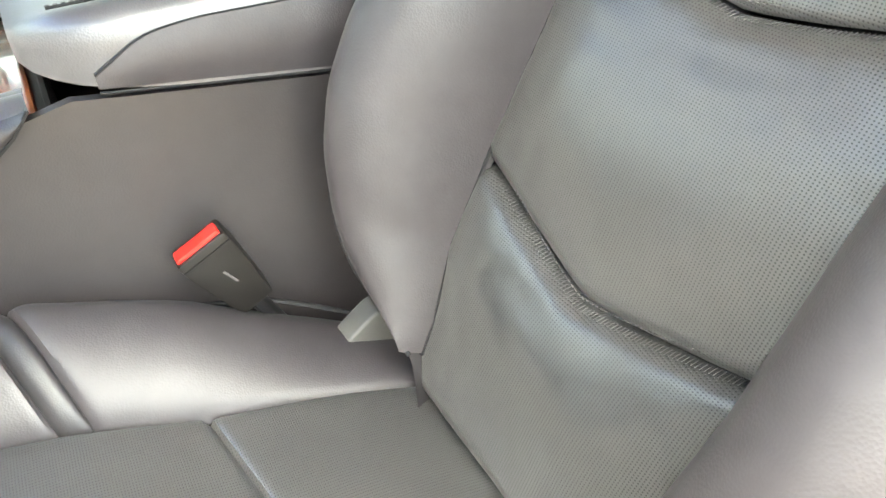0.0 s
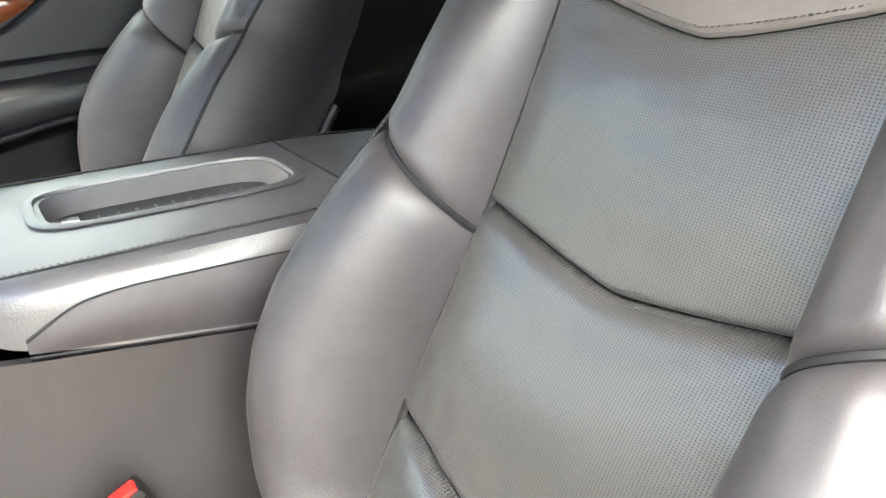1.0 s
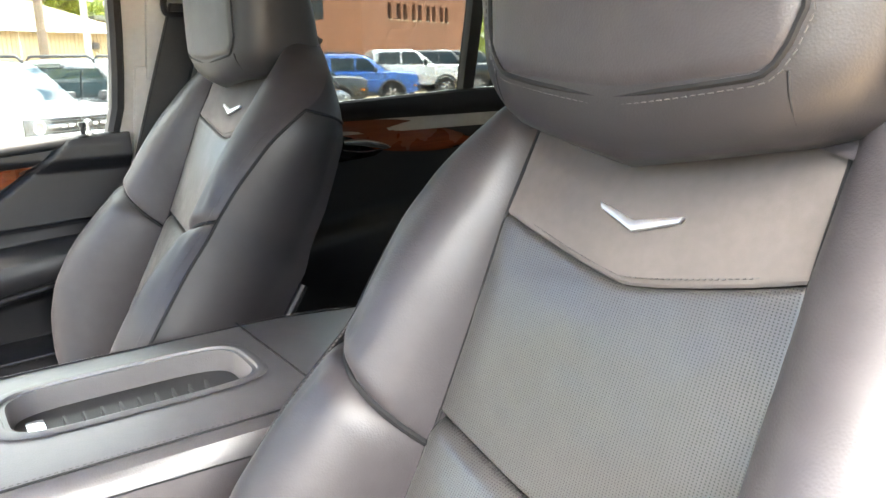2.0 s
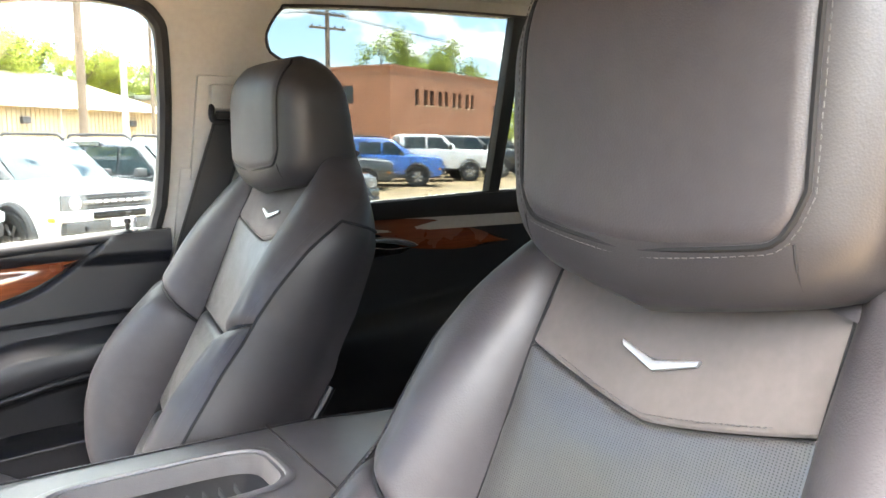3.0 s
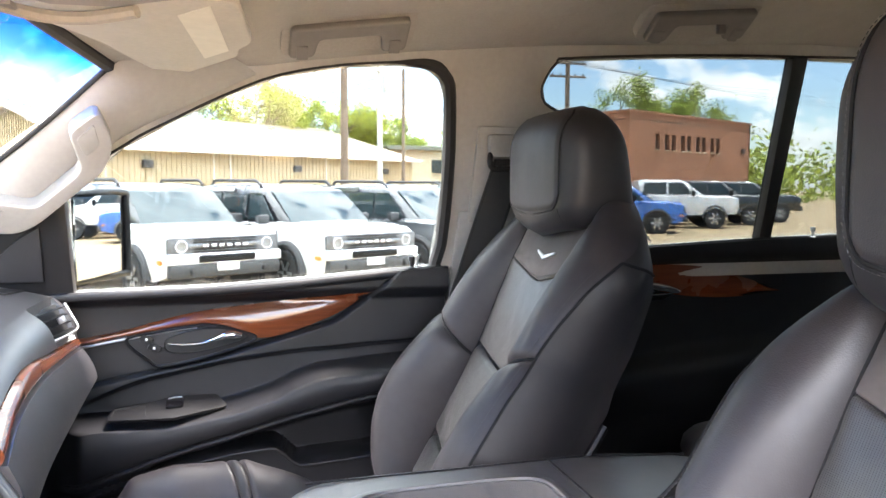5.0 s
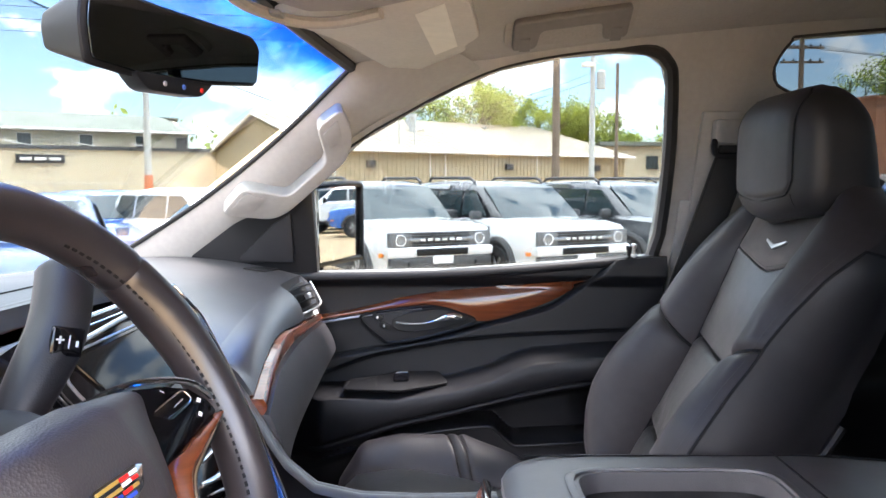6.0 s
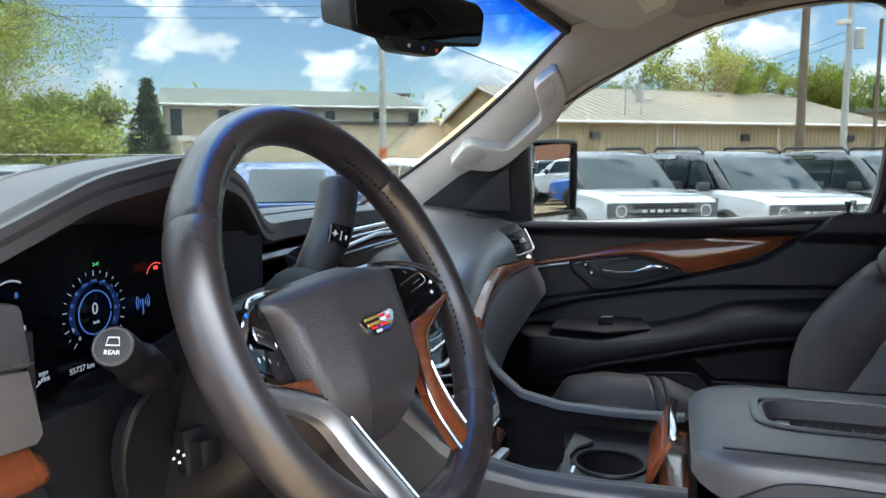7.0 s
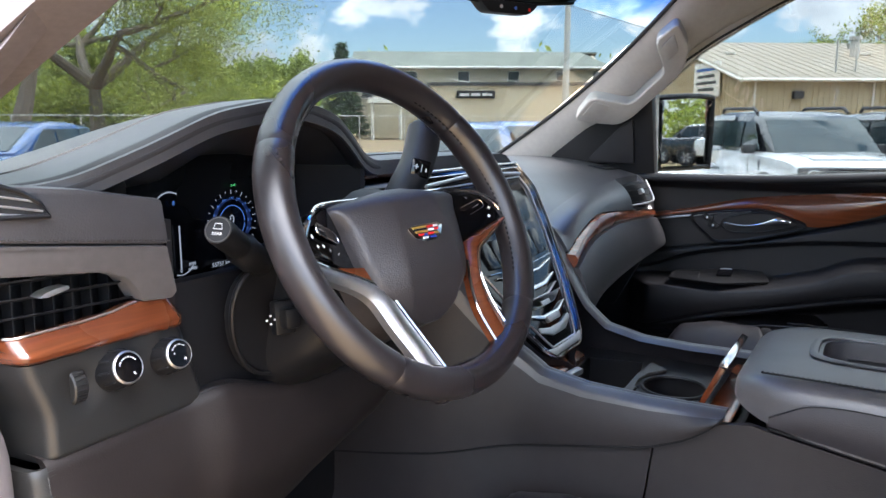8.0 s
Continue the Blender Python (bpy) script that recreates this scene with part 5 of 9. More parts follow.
part("end_wood", sheet(end_wood, 60, 24, 0.010, (0, 1, 0)), WOOD, dash, "glossy orange-brown wood band")
part("vent_rim", tube([end_wood(i / 60, 0.0) + Vector((0, -0.0008, 0.0006)) for i in range(10, 49)], 0.0011, 6), SATIN, dash, "satin metal lower rim of the air vent")
PANEL = make("switch_panel_vinyl", rgb(0.0200, 0.0195, 0.0190), 0.44, spec=0.6, vary=0.12, grain=50, bump=0.15, bump_scale=800)


def switch_face(s, t):
    z = lerp(1.3480, 1.2610, t)
    x, y = end_path(s, -0.572 - 0.022 * (z - 1.268) / 0.074, -0.7325 - 0.014 * ease((z - 1.295) / 0.055), 0.006)
    pit = ease(1 - math.hypot((x + 0.702) / 0.026, (z - 1.318) / 0.030))
    return Vector((x, y + 0.010 * ease((t - 0.90) / 0.10) ** 2 + 0.005 * pit, z))


part("switch_panel", sheet(switch_face, 90, 40, 0.008, (0, 1, 0)), PANEL, dash, "charcoal moulded light switch panel")


def rotary(at, radius, marks):
    m = facing(at, (0, -1, 0.30))
    face = radius * 0.76
    body = part("rotary_knob", lathe([(radius * 1.02, -0.010), (radius * 1.02, 0.001), (radius * 0.98, 0.003), (radius * 0.95, 0.009), (radius * 0.86, 0.0165), (radius * 0.80, 0.0190), (face, 0.0200)], m, 40), BLACK_PLASTIC, dash, "black rotary switch with a thin chrome ring")
    part("ring", lathe([(radius * 0.82, 0.0180), (radius * 0.805, 0.0196), (face * 0.985, 0.0204), (face * 0.95, 0.0202)], m, 40), SATIN, body)
    part("face", lathe([(face * 0.955, 0.0198), (face * 0.95, 0.0203), (0.0004, 0.0203)], m, 32), PIANO, body)
    for i in range(10):
        a = i * math.tau / 10
        rib = m @ Matrix.Rotation(a, 4, "Z") @ Matrix.Translation((radius * 0.94, 0, 0.0090)) @ Matrix.Rotation(radians(-8), 4, "Y")
        part("grip_rib", box((0, 0, 0), (0.0020, 0.0018, 0.0130), 0.0006, rib), DARK_TRIM, body)
    for a, r, w, h in marks:
        spot = m @ Matrix.Translation((face * r * math.cos(a), face * r * math.sin(a), 0.02045)) @ Matrix.Rotation(a - math.pi / 2, 4, "Z")
        part("mark", box((0, 0, 0), (w, h, 0.0003), 0.0, spot), WHITE_INK, body)
    return body


fan = [(2.75 - 0.27 * i, 0.66, 0.0007 + 0.0009 * (i % 2), 0.0011) for i in range(9)]
rotary((-0.6690, END_Y - 0.006, 1.3245), 0.0174, fan + [(-1.0, 0.52, 0.0024, 0.0006), (-1.0, 0.52, 0.0006, 0.0024), (-1.0, 0.62, 0.0012, 0.0007)])
rotary((-0.6165, END_Y - 0.006, 1.3220), 0.0167, fan[1:8] + [(2.9, 0.45, 0.0016, 0.0007), (-0.9, 0.50, 0.0022, 0.0006), (-0.9, 0.62, 0.0022, 0.0006), (-0.9, 0.56, 0.0006, 0.0014)])
part("dimmer_slot", box((-0.702, END_Y + 0.002, 1.3190), (0.015, 0.008, 0.036), 0.002), PIANO, dash)
dimmer = part("dimmer_wheel", lathe([(0.0160, -0.0062), (0.0172, -0.0050), (0.0176, 0.0), (0.0172, 0.0050), (0.0160, 0.0062)], Matrix.Translation((-0.702, END_Y + 0.007, 1.3190)) @ Matrix.Rotation(radians(90), 4, "Y"), 32), PANEL, dash, "grey thumb wheel for dimming")
for i in range(9):
    a = radians(115 + 14 * i)
    part("grip_rib", box((-0.702, END_Y + 0.007 + 0.0176 * math.cos(a), 1.3190 + 0.0176 * math.sin(a)), (0.0085, 0.0012, 0.0012), 0.0003), DARK_TRIM, dimmer)

part("under_hood_panel", box((-0.70, END_Y + 0.06, 1.456), (0.20, 0.01, 0.044), 0.002), DARK_TRIM, dash)
# gauge cluster under the hood
part("cluster_tunnel_left", prism([(-0.606, 1.27), (-0.603, 1.445), (-0.597, 1.445), (-0.598, 1.27)], lambda a, b, h: Vector((a + 0.28 * h, END_Y + h, b)), 0.17), DARK_TRIM, dash)


def inner_hood(s, t):
    x = lerp(-0.655, -0.255, s)
    y, z = dash_edge(x)
    inx = lerp(-0.545, -0.285, s)
    return Vector((lerp(x, inx, t), lerp(y + 0.012, 0.77, t), lerp(z - 0.018, 1.475 + 0.012 * math.sin(math.pi * s), t)))


part("hood_lining", sheet(inner_hood, 30, 10, 0.004, (0, 0, 1)), SOFT_DASH, dash)


def hood_cheek(s, t):
    """The triangular cheek below the hood's left lip."""
    x = lerp(-0.690, -0.50, s)
    y, z = dash_edge(x)
    return Vector((x, lerp(y + 0.010, END_Y + 0.06 + 0.08 * s, t), lerp(z - 0.018, 1.466, t)))


part("hood_cheek", sheet(hood_cheek, 20, 6, 0.004, (0, 1, 0)), SOFT_DASH, dash)
CL_Y = 0.742
DISPLAY = make("dark_display", rgb(0.0035, 0.004, 0.006), 0.28, spec=0.3)
part("cluster_screen", box((-0.425, CL_Y + 0.010, 1.425), (0.34, 0.012, 0.175), 0.004), DISPLAY, dash, "dark digital gauge display")
part("cluster_floor", prism([(-0.60, 0.64), (-0.585, 0.76), (-0.27, 0.76), (-0.27, 0.64)], lambda a, b, h: Vector((a, b, 1.335 + h)), 0.012, 0.003), BLACK_PLASTIC, dash)
part("cluster_wall_right", prism([(-0.255, 1.30), (-0.255, 1.49), (-0.245, 1.49), (-0.245, 1.30)], lambda a, b, h: Vector((a - 0.25 * h, 0.655 + h, b)), 0.11), DARK_TRIM, dash)
GAUGE_WHITE = make_glow("gauge_white", rgb(0.75, 0.85, 1.0), 0.085)
GAUGE_BLUE = make_glow("gauge_blue", rgb(0.12, 0.30, 0.9), 0.10)
GAUGE_DIM = make_glow("gauge_dim_blue", rgb(0.03, 0.08, 0.35), 0.035)
GAUGE_RED = make_glow("gauge_red", rgb(1.0, 0.10, 0.08), 0.20)
GAUGE_GREEN = make_glow("gauge_green", rgb(0.15, 0.9, 0.3), 0.17)
g_m = facing((-0.402, CL_Y, 1.411), (0, -1, 0))


def arc(radius, a0, a1, n, centre=(0.0, 0.0), lift=0.002):
    return [g_m @ Vector((centre[0] + radius * math.cos(radians(lerp(a0, a1, i / n))), centre[1] + radius * math.sin(radians(lerp(a0, a1, i / n))), lift)) for i in range(n + 1)]


cluster = bpy.data.objects["cluster_screen"]
part("speed_ring", tube(arc(0.0205, 0, 352, 44), 0.0006, 5), GAUGE_BLUE, cluster)
part("dial_glow", tube(arc(0.0285, 215, -35, 44), 0.0035, 5, flat=0.15), GAUGE_DIM, cluster)
for i in range(21):
    a = radians(225 - 270 * i / 20)
    r0 = 0.0345 if i % 2 == 0 else 0.0370
    part("dial_tick", tube([g_m @ Vector((r * math.cos(a), r * math.sin(a), 0.002)) for r in (r0, 0.0395)], 0.00042, 4), GAUGE_WHITE, cluster)
for i, word in enumerate(("0", "20", "40", "60", "80", "100", "120", "140", "160", "180", "200", "220")):
    a = radians(225 - 270 * i / 12)
    part("dial_number", lettering(word, g_m @ Matrix.Translation((0.0290 * math.cos(a), 0.0290 * math.sin(a), 0.0015)), 0.0050), GAUGE_WHITE if i < 2 else GAUGE_BLUE, cluster, smooth=0)
part("speed_digit", lettering("0", g_m @ Matrix.Translation((0, 0.003, 0.0015)), 0.0155), GAUGE_WHITE, cluster, smooth=0)
part("speed_unit", lettering("km/h", g_m @ Matrix.Translation((0.001, -0.0095, 0.0015)), 0.0040), GAUGE_WHITE, cluster, smooth=0)
part("odometer", lettering("55737 km", g_m @ Matrix.Translation((-0.020, -0.0485, 0.0015)), 0.0075), GAUGE_WHITE, cluster, smooth=0)
part("rev_label", lettering("RPM\nx1000", g_m @ Matrix.Translation((-0.064, -0.044, 0.0015)), 0.0052), GAUGE_WHITE, cluster, smooth=0)
part("rev_bar", box((0, 0, 0), (0.0016, 0.050, 0.0006), 0.0, g_m @ Matrix.Translation((-0.080, -0.020, 0.002))), GAUGE_WHITE, cluster)
part("rev_zero", lettering("0", g_m @ Matrix.Translation((-0.0805, -0.047, 0.0018)), 0.006), GAUGE_WHITE, cluster, smooth=0)
part("rev_arc", tube(arc(0.020, 250, 330, 10, (-0.080, -0.032)), 0.0006, 4), GAUGE_WHITE, cluster)
part("temperature_arc", tube(arc(0.022, 150, 60, 14, (-0.092, 0.022)), 0.0008, 4), GAUGE_WHITE, cluster)
part("temperature_mark", lettering("8", g_m @ Matrix.Translation((-0.086, 0.031, 0.0015)), 0.007), GAUGE_BLUE, cluster, smooth=0)
part("fuel_mark", box((0, 0, 0), (0.006, 0.004, 0.0006), 0.0, g_m @ Matrix.Translation((0.088, 0.030, 0.002))), GAUGE_RED, cluster)
part("fuel_level", tube(arc(0.015, 160, 60, 10, (0.088, 0.020)), 0.0006, 4), GAUGE_RED, cluster)
part("lamp_symbol", lettering("><", g_m @ Matrix.Translation((0.004, 0.0445, 0.0015)), 0.007), GAUGE_GREEN, cluster, smooth=0)
for i in range(3):
    part("radio_wave", tube(arc(0.004 + 0.003 * i, -40, 40, 6, (0.066, -0.002)), 0.0005, 4), GAUGE_BLUE, cluster)
    part("radio_wave", tube(arc(0.004 + 0.003 * i, 140, 220, 6, (0.066, -0.002)), 0.0005, 4), GAUGE_BLUE, cluster)
part("radio_mast", box((0, 0, 0), (0.0012, 0.016, 0.0006), 0.0, g_m @ Matrix.Translation((0.066, -0.007, 0.002))), GAUGE_BLUE, cluster)

# knee panel under the driver's side
KNEE = make("knee_vinyl", rgb(0.0165, 0.0125, 0.0120), 0.5, spec=0.45, vary=0.14, grain=40, bump=0.2, bump_scale=700)


def knee(s, t):
    """A soft shelf that rolls over into the panel hanging below it."""
    x = lerp(-0.735, -0.16, s)
    top = smooth_table([(-0.735, 1.264), (-0.60, 1.266), (-0.575, 1.274), (-0.545, 1.274), (-0.50, 1.258), (-0.40, 1.242), (-0.30, 1.242), (-0.16, 1.262)], x, 0.012)
    low = smooth_table([(-0.735, 0.99), (-0.65, 1.03), (-0.55, 1.045), (-0.40, 1.075), (-0.30, 1.11), (-0.16, 1.16)], x)
    near = END_Y - 0.008 - 0.012 * ease((x + 0.60) / 0.05) + 0.05 * ease((x + 0.30) / 0.15)
    if t < 0.15:
        return Vector((x, near + 0.075 - 0.063 * t / 0.15, top + 0.004))
    if t < 0.35:
        a = (t - 0.15) / 0.2 * math.pi / 2
        return Vector((x, near + 0.012 * (1 - math.sin(a)), top + 0.004 - 0.016 * (1 - math.cos(a))))
    k = (t - 0.35) / 0.65
    return Vector((x, near - 0.012 * math.sin(math.pi * min(k * 1.15, 1.0)) + 0.07 * k * k, lerp(top - 0.012, low, k)))


part("knee_panel", sheet(knee, 60, 50, 0.01, (0, 1, 0)), KNEE, dash, "dark brown-grey knee panel")
part("knee_seam", tube([knee(s, 0.20) + Vector((0, -0.0004, 0.0002)) for s in (lerp(0.265, 1.0, i / 50) for i in range(51))], 0.0010, 6), DARK_TRIM, dash)


def knee_end(s, t):
    """The panel's return towards the door."""
    p = knee(0.0, lerp(0.26, 1.0, t))
    return p + Vector((-0.014 * math.sin(min(s * 3, 1.0) * math.pi / 2) - 0.006 * s, 0.010 * (1 - math.cos(min(s * 3, 1.0) * math.pi / 2)) + 0.075 * max(0.0, s - 0.2), 0))


part("knee_end", sheet(knee_end, 24, 24, 0.006, (1, 0, 0)), PANEL, dash)
part("knee_edge", stitches([knee_end(0.02, t / 12) + Vector((0, -0.0012, 0)) for t in range(1, 13)], 0.0032, 0.0022, 0.0007), THREAD, dash)

# passenger's side: vent, wood sweep, glovebox pad
def sweep(s, t, z0, z1, out0, out1):
    """A band from the centre stack to the door, under the brow."""
    x = lerp(0.185, 0.736, s)
    hi = smooth_table([(0.185, 1.292), (0.20, 1.307), (0.26, 1.334), (0.33, 1.353), (0.40, 1.352), (0.50, 1.342), (0.60, 1.335), (0.755, 1.320)], x) if z0 == "wood" else 0
    lo = smooth_table([(0.185, 1.270), (0.20, 1.284), (0.25, 1.306), (0.31, 1.320), (0.41, 1.327), (0.46, 1.325), (0.60, 1.316), (0.755, 1.302)], x)
    low_end = table([(0.185, 1.10), (0.30, 1.13), (0.50, 1.16), (0.755, 1.18)], x)
    a, b = (hi, lo) if z0 == "wood" else (lo, low_end)
    base = smooth_table([(0.185, 0.520), (0.235, 0.525), (0.46, 0.525), (0.755, 0.535)], x)
    z = lerp(a, b, t)
    bulge = math.sin(math.pi * (0.1 + 0.8 * t))
    return Vector((x, base - lerp(out0, out1, bulge), z))


part("passenger_wood", sheet(lambda s, t: sweep(s, t, "wood", 0, 0.0, 0.008), 40, 10, 0.02, (0, 1, 0)), WOOD, dash, "sweeping glossy wood inlay")


def glove(s, t):
    p = sweep(s, t, "pad", 0, 0.0, 0.035)
    return p + Vector((0, 0.10 * ease((t - 0.45) / 0.55), 0))


part("glove_pad", sheet(glove, 40, 20, 0.02, (0, 1, 0)), SOFT_DASH, dash, "grey padded glovebox cover")


def brow_under(s, t):
    x = lerp(0.19, 0.742, s)
    y, z = dash_edge(x)
    hi = smooth_table([(0.185, 1.292), (0.20, 1.307), (0.26, 1.334), (0.33, 1.353), (0.40, 1.352), (0.50, 1.342), (0.60, 1.335), (0.755, 1.320)], x)
    deep = 0.040 * math.sin(math.pi * min(max(t, 0), 1)) ** 0.4 * ease((x - 0.575) / 0.015) * ease((0.725 - x) / 0.012)
    swell = 0.009 * math.sin(math.pi * t)
    return Vector((x, lerp(y, 0.533, t) + deep - swell, lerp(z, hi + 0.002, t) + 0.6 * swell))


part("brow_face", sheet(brow_under, 90, 14, 0.01, (0, 1, 0)), SOFT_DASH, dash)
vent_m = facing((0.650, 0.553, 1.368), (-0.18, -1.0, 0.45))
part("side_vent", box((0, 0, 0), (0.150, 0.064, 0.006), 0.006, vent_m @ Matrix.Translation((0, 0, -0.016))), RUBBER, dash)
for i in range(4):
    part("vent_slat", box((0, 0, 0), (0.122, 0.0022, 0.016), 0.0006, vent_m @ Matrix.Translation((-0.008, 0.022 - 0.0145 * i, 0.001)) @ Matrix.Rotation(radians(12), 4, "X")), BLACK_PLASTIC, dash)
part("vent_tab", box((0, 0, 0), (0.010, 0.012, 0.012), 0.002, vent_m @ Matrix.Translation((0.01, 0.0, 0.010))), SATIN, dash)
part("vent_trim", tube(spline([vent_m @ Vector(p) for p in ((0.060, 0.026, 0.006), (0.059, 0.0, 0.009), (0.055, -0.024, 0.010), (0.0, -0.029, 0.010), (-0.064, -0.028, 0.008))], 5), 0.0024, 8), SATIN, dash, "satin metal vent trim")

# end cap that closes the dash towards the passenger's door
part("end_cap", prism([(0.545, 1.385), (0.90, 1.41), (0.90, 1.05), (0.62, 1.08), (0.555, 1.20), (0.548, 1.30)], lambda a, b, h: Vector((0.738 + h, a, b)), 0.010, 0.004), DARK_TRIM, dash)
# centre stack
ST_UP = Vector((0, 0.66, 1.0)).normalized()
ST_OUT = Vector((0, -1.0, 0.66)).normalized()
ST_AT = Vector((0, 0.45, 1.18))


def on_stack(a, b, h=0.0):
    return ST_AT + Vector((a, 0, 0)) + ST_UP * b + ST_OUT * h


def stack_half(b):
    return smooth_table([(-0.01, 0.0), (0.004, 0.036), (0.016, 0.064), (0.026, 0.076), (0.052, 0.094), (0.12, 0.134), (0.203, 0.172), (0.28, 0.197), (0.335, 0.175)], b, 0.006)


def stack_ring(inset):
    """The outline of the panel, drawn in by an inset."""
    low, high = 0.005 + 0.6 * inset, 0.335 - inset
    half = [(stack_half(b) - inset * 0.98 if b < 0.28 else stack_half(b) - inset, b) for b in (lerp(low, high, (i / 30) ** 1.3) for i in range(31))]
    half = [(max(a, 0.02), b) for a, b in half]
    return half + [(-a, b) for a, b in reversed(half)]


outline = stack_ring(0.0)
stack = part("control_panel", prism(outline, lambda a, b, h: on_stack(a, b, -0.04 + h), 0.04, 0.003), PIANO, dash, "glossy black centre stack")
for inset, rad, mat in ((0.002, 0.0022, CHROME), (0.011, 0.0010, CHROME), (0.030, 0.0016, SATIN)):
    part("stack_trim", tube([on_stack(a, b, 0.0012) for a, b in stack_ring(inset)], rad, 8, True), mat, stack, "thin chrome outline strip")
part("stack_foot", prism([(-0.050, 0.011), (0.050, 0.011), (0.064, 0.024), (0.036, 0.021), (-0.036, 0.021), (-0.064, 0.024)], on_stack, 0.003, 0.001), SATIN, stack, "satin metal foot plate")
SCREEN = make("dark_screen", rgb(0.004, 0.005, 0.006), 0.10, spec=0.3)
part("touch_screen", prism([(-0.110, 0.225), (0.110, 0.225), (0.145, 0.300), (-0.145, 0.300)], on_stack, 0.004, 0.002), SCREEN, stack, "switched-off touch screen")
part("top_bar", tube([on_stack(x, 0.318 - 0.010 * (abs(x) / 0.17), 0.006) for x in (lerp(-0.155, 0.155, i / 12) for i in range(13))], 0.003, 8), SATIN, stack)


def chevron_bar(b, half, drop, wide, mat, rise=0.005, name="button_bar", label="chrome touch bar"):
    """A bar across the panel that dips in a flat-bottomed V."""
    lower = [(-half, b), (-half * 0.42, b - drop), (half * 0.42, b - drop), (half, b)]
    upper = [(half * 1.0, b + wide * 0.6), (half * 0.40, b - drop + wide), (-half * 0.40, b - drop + wide), (-half * 1.0, b + wide * 0.6)]
    return part(name, prism(lower + upper, on_stack, rise, min(wide, rise) * 0.3), mat, stack, label)


chevron_bar(0.148, 0.098, 0.010, 0.0050, CHROME)
chevron_bar(0.123, 0.080, 0.012, 0.0080, CHROME)
chevron_bar(0.110, 0.072, 0.012, 0.0030, SATIN)
chevron_bar(0.098, 0.072, 0.014, 0.0024, SATIN)
chevron_bar(0.076, 0.066, 0.012, 0.0075, CHROME)
chevron_bar(0.050, 0.056, 0.012, 0.0130, SATIN, 0.003, "fan_bar", "satin metal fan bar")
part("stack_button", prism(rounded([(-0.020, 0.058), (0.020, 0.058), (0.024, 0.068), (-0.024, 0.068)], 0.003), on_stack, 0.007, 0.0015), SATIN, stack)
part("stack_button", prism(rounded([(-0.014, 0.085), (0.014, 0.085), (0.016, 0.092), (-0.016, 0.092)], 0.002), on_stack, 0.006, 0.0012), SATIN, stack)
for i in range(3):
    for sign in (-1, 1):
        x0 = sign * (0.008 + 0.031 * i)
        x1 = x0 + sign * 0.028
        key_shape = [(x0, 0.163 - 0.002 * (2 - i)), (x1, 0.163 - 0.002 * (1 - i)), (x1 * 1.06, 0.207), (x0 * 1.06, 0.207)]
        part("stack_button", prism(key_shape if sign > 0 else key_shape[::-1], on_stack, 0.005, 0.0015), SCREEN, stack)
part("keypad_line", tube([on_stack(x, 0.158 - 0.006 * (1 - abs(x) / 0.11), 0.003) for x in (lerp(-0.11, 0.11, i / 12) for i in range(13))], 0.0012, 6), CHROME, stack)
# flank of the stack on the passenger's side
def flank(sign):
    def at(s, t):
        b = lerp(-0.02, 0.31, t)
        a = stack_half(b) + 0.004 + 0.022 * s
        return on_stack(sign * a, b, -0.004 + 0.012 * math.sin(math.pi * s) - 0.05 * s)
    return sheet(at, 8, 24, 0.01, (0, 1, 0))


part("stack_flank", flank(1), DARK_TRIM, dash)
part("stack_flank", flank(-1), DARK_TRIM, dash)
part("centre_wood", tube([Vector((x, 0.690, 1.458)) for x in (lerp(-0.24, 0.15, i / 8) for i in range(9))], 0.008, 8), WOOD, dash)
part("centre_chrome", tube([Vector((x, 0.672, 1.440)) for x in (lerp(-0.24, 0.12, i / 8) for i in range(9))], 0.005, 8), SATIN, dash)

# ---- steering wheel and column ----
WH_AT = Vector((-0.419, 0.465, 1.432))
WH_TILT, WH_YAW = radians(27.0), radians(-6.4)
WH_SIDE = Vector((math.cos(WH_YAW), math.sin(WH_YAW), 0))
WH_UP = Vector((-math.sin(WH_YAW) * math.sin(WH_TILT), math.cos(WH_YAW) * math.sin(WH_TILT), math.cos(WH_TILT)))
WH_OUT = WH_SIDE.cross(WH_UP)


def on_wheel(a, b, h=0.0):
    return WH_AT + WH_SIDE * a + WH_UP * b + WH_OUT * h


wheel = thing("steering_wheel", tuple(WH_AT), "black leather steering wheel with wood and metal spokes", "steering wheel")
RIM_R = 0.1665


def rim_piece(a0, a1, fat=0.0168):
    """An oval leather piece of the rim; thicker at the grips."""
    rings = []
    n = max(4, int(abs(a1 - a0) / 1.3))
    for i in range(n + 1):
        a = radians(lerp(a0, a1, i / n))
        deg = math.degrees(a) % 360
        grip = max(0.0, 1 - abs(((deg - 25 + 180) % 360 - 180)) / 22) + max(0.0, 1 - abs(((deg - 155 + 180) % 360 - 180)) / 22)
        r = fat + 0.0012 * grip
        end = min(i, n - i) / n * abs(a1 - a0)
        r -= 0.0008 * max(0.0, 1 - end / 1.0)
        rings.append([on_wheel((RIM_R + r * 0.95 * math.cos(k)) * math.cos(a), (RIM_R + r * 0.95 * math.cos(k)) * math.sin(a), 1.12 * r * math.sin(k)) for k in (j * math.tau / 18 for j in range(18))])
    return loft(rings)


RIM_LEATHER = make("wheel_leather", rgb(0.018, 0.0145, 0.0155), 0.38, spec=0.8, coat=0.18, coat_rough=0.30, vary=0.2, grain=60, bump=0.05, bump_scale=700, wear=0.08)
for a0, a1 in ((41, 149), (149, 232), (232, 317), (317, 401)):
    part("rim", rim_piece(a0, a1), RIM_LEATHER, wheel, "worn smooth black leather rim")
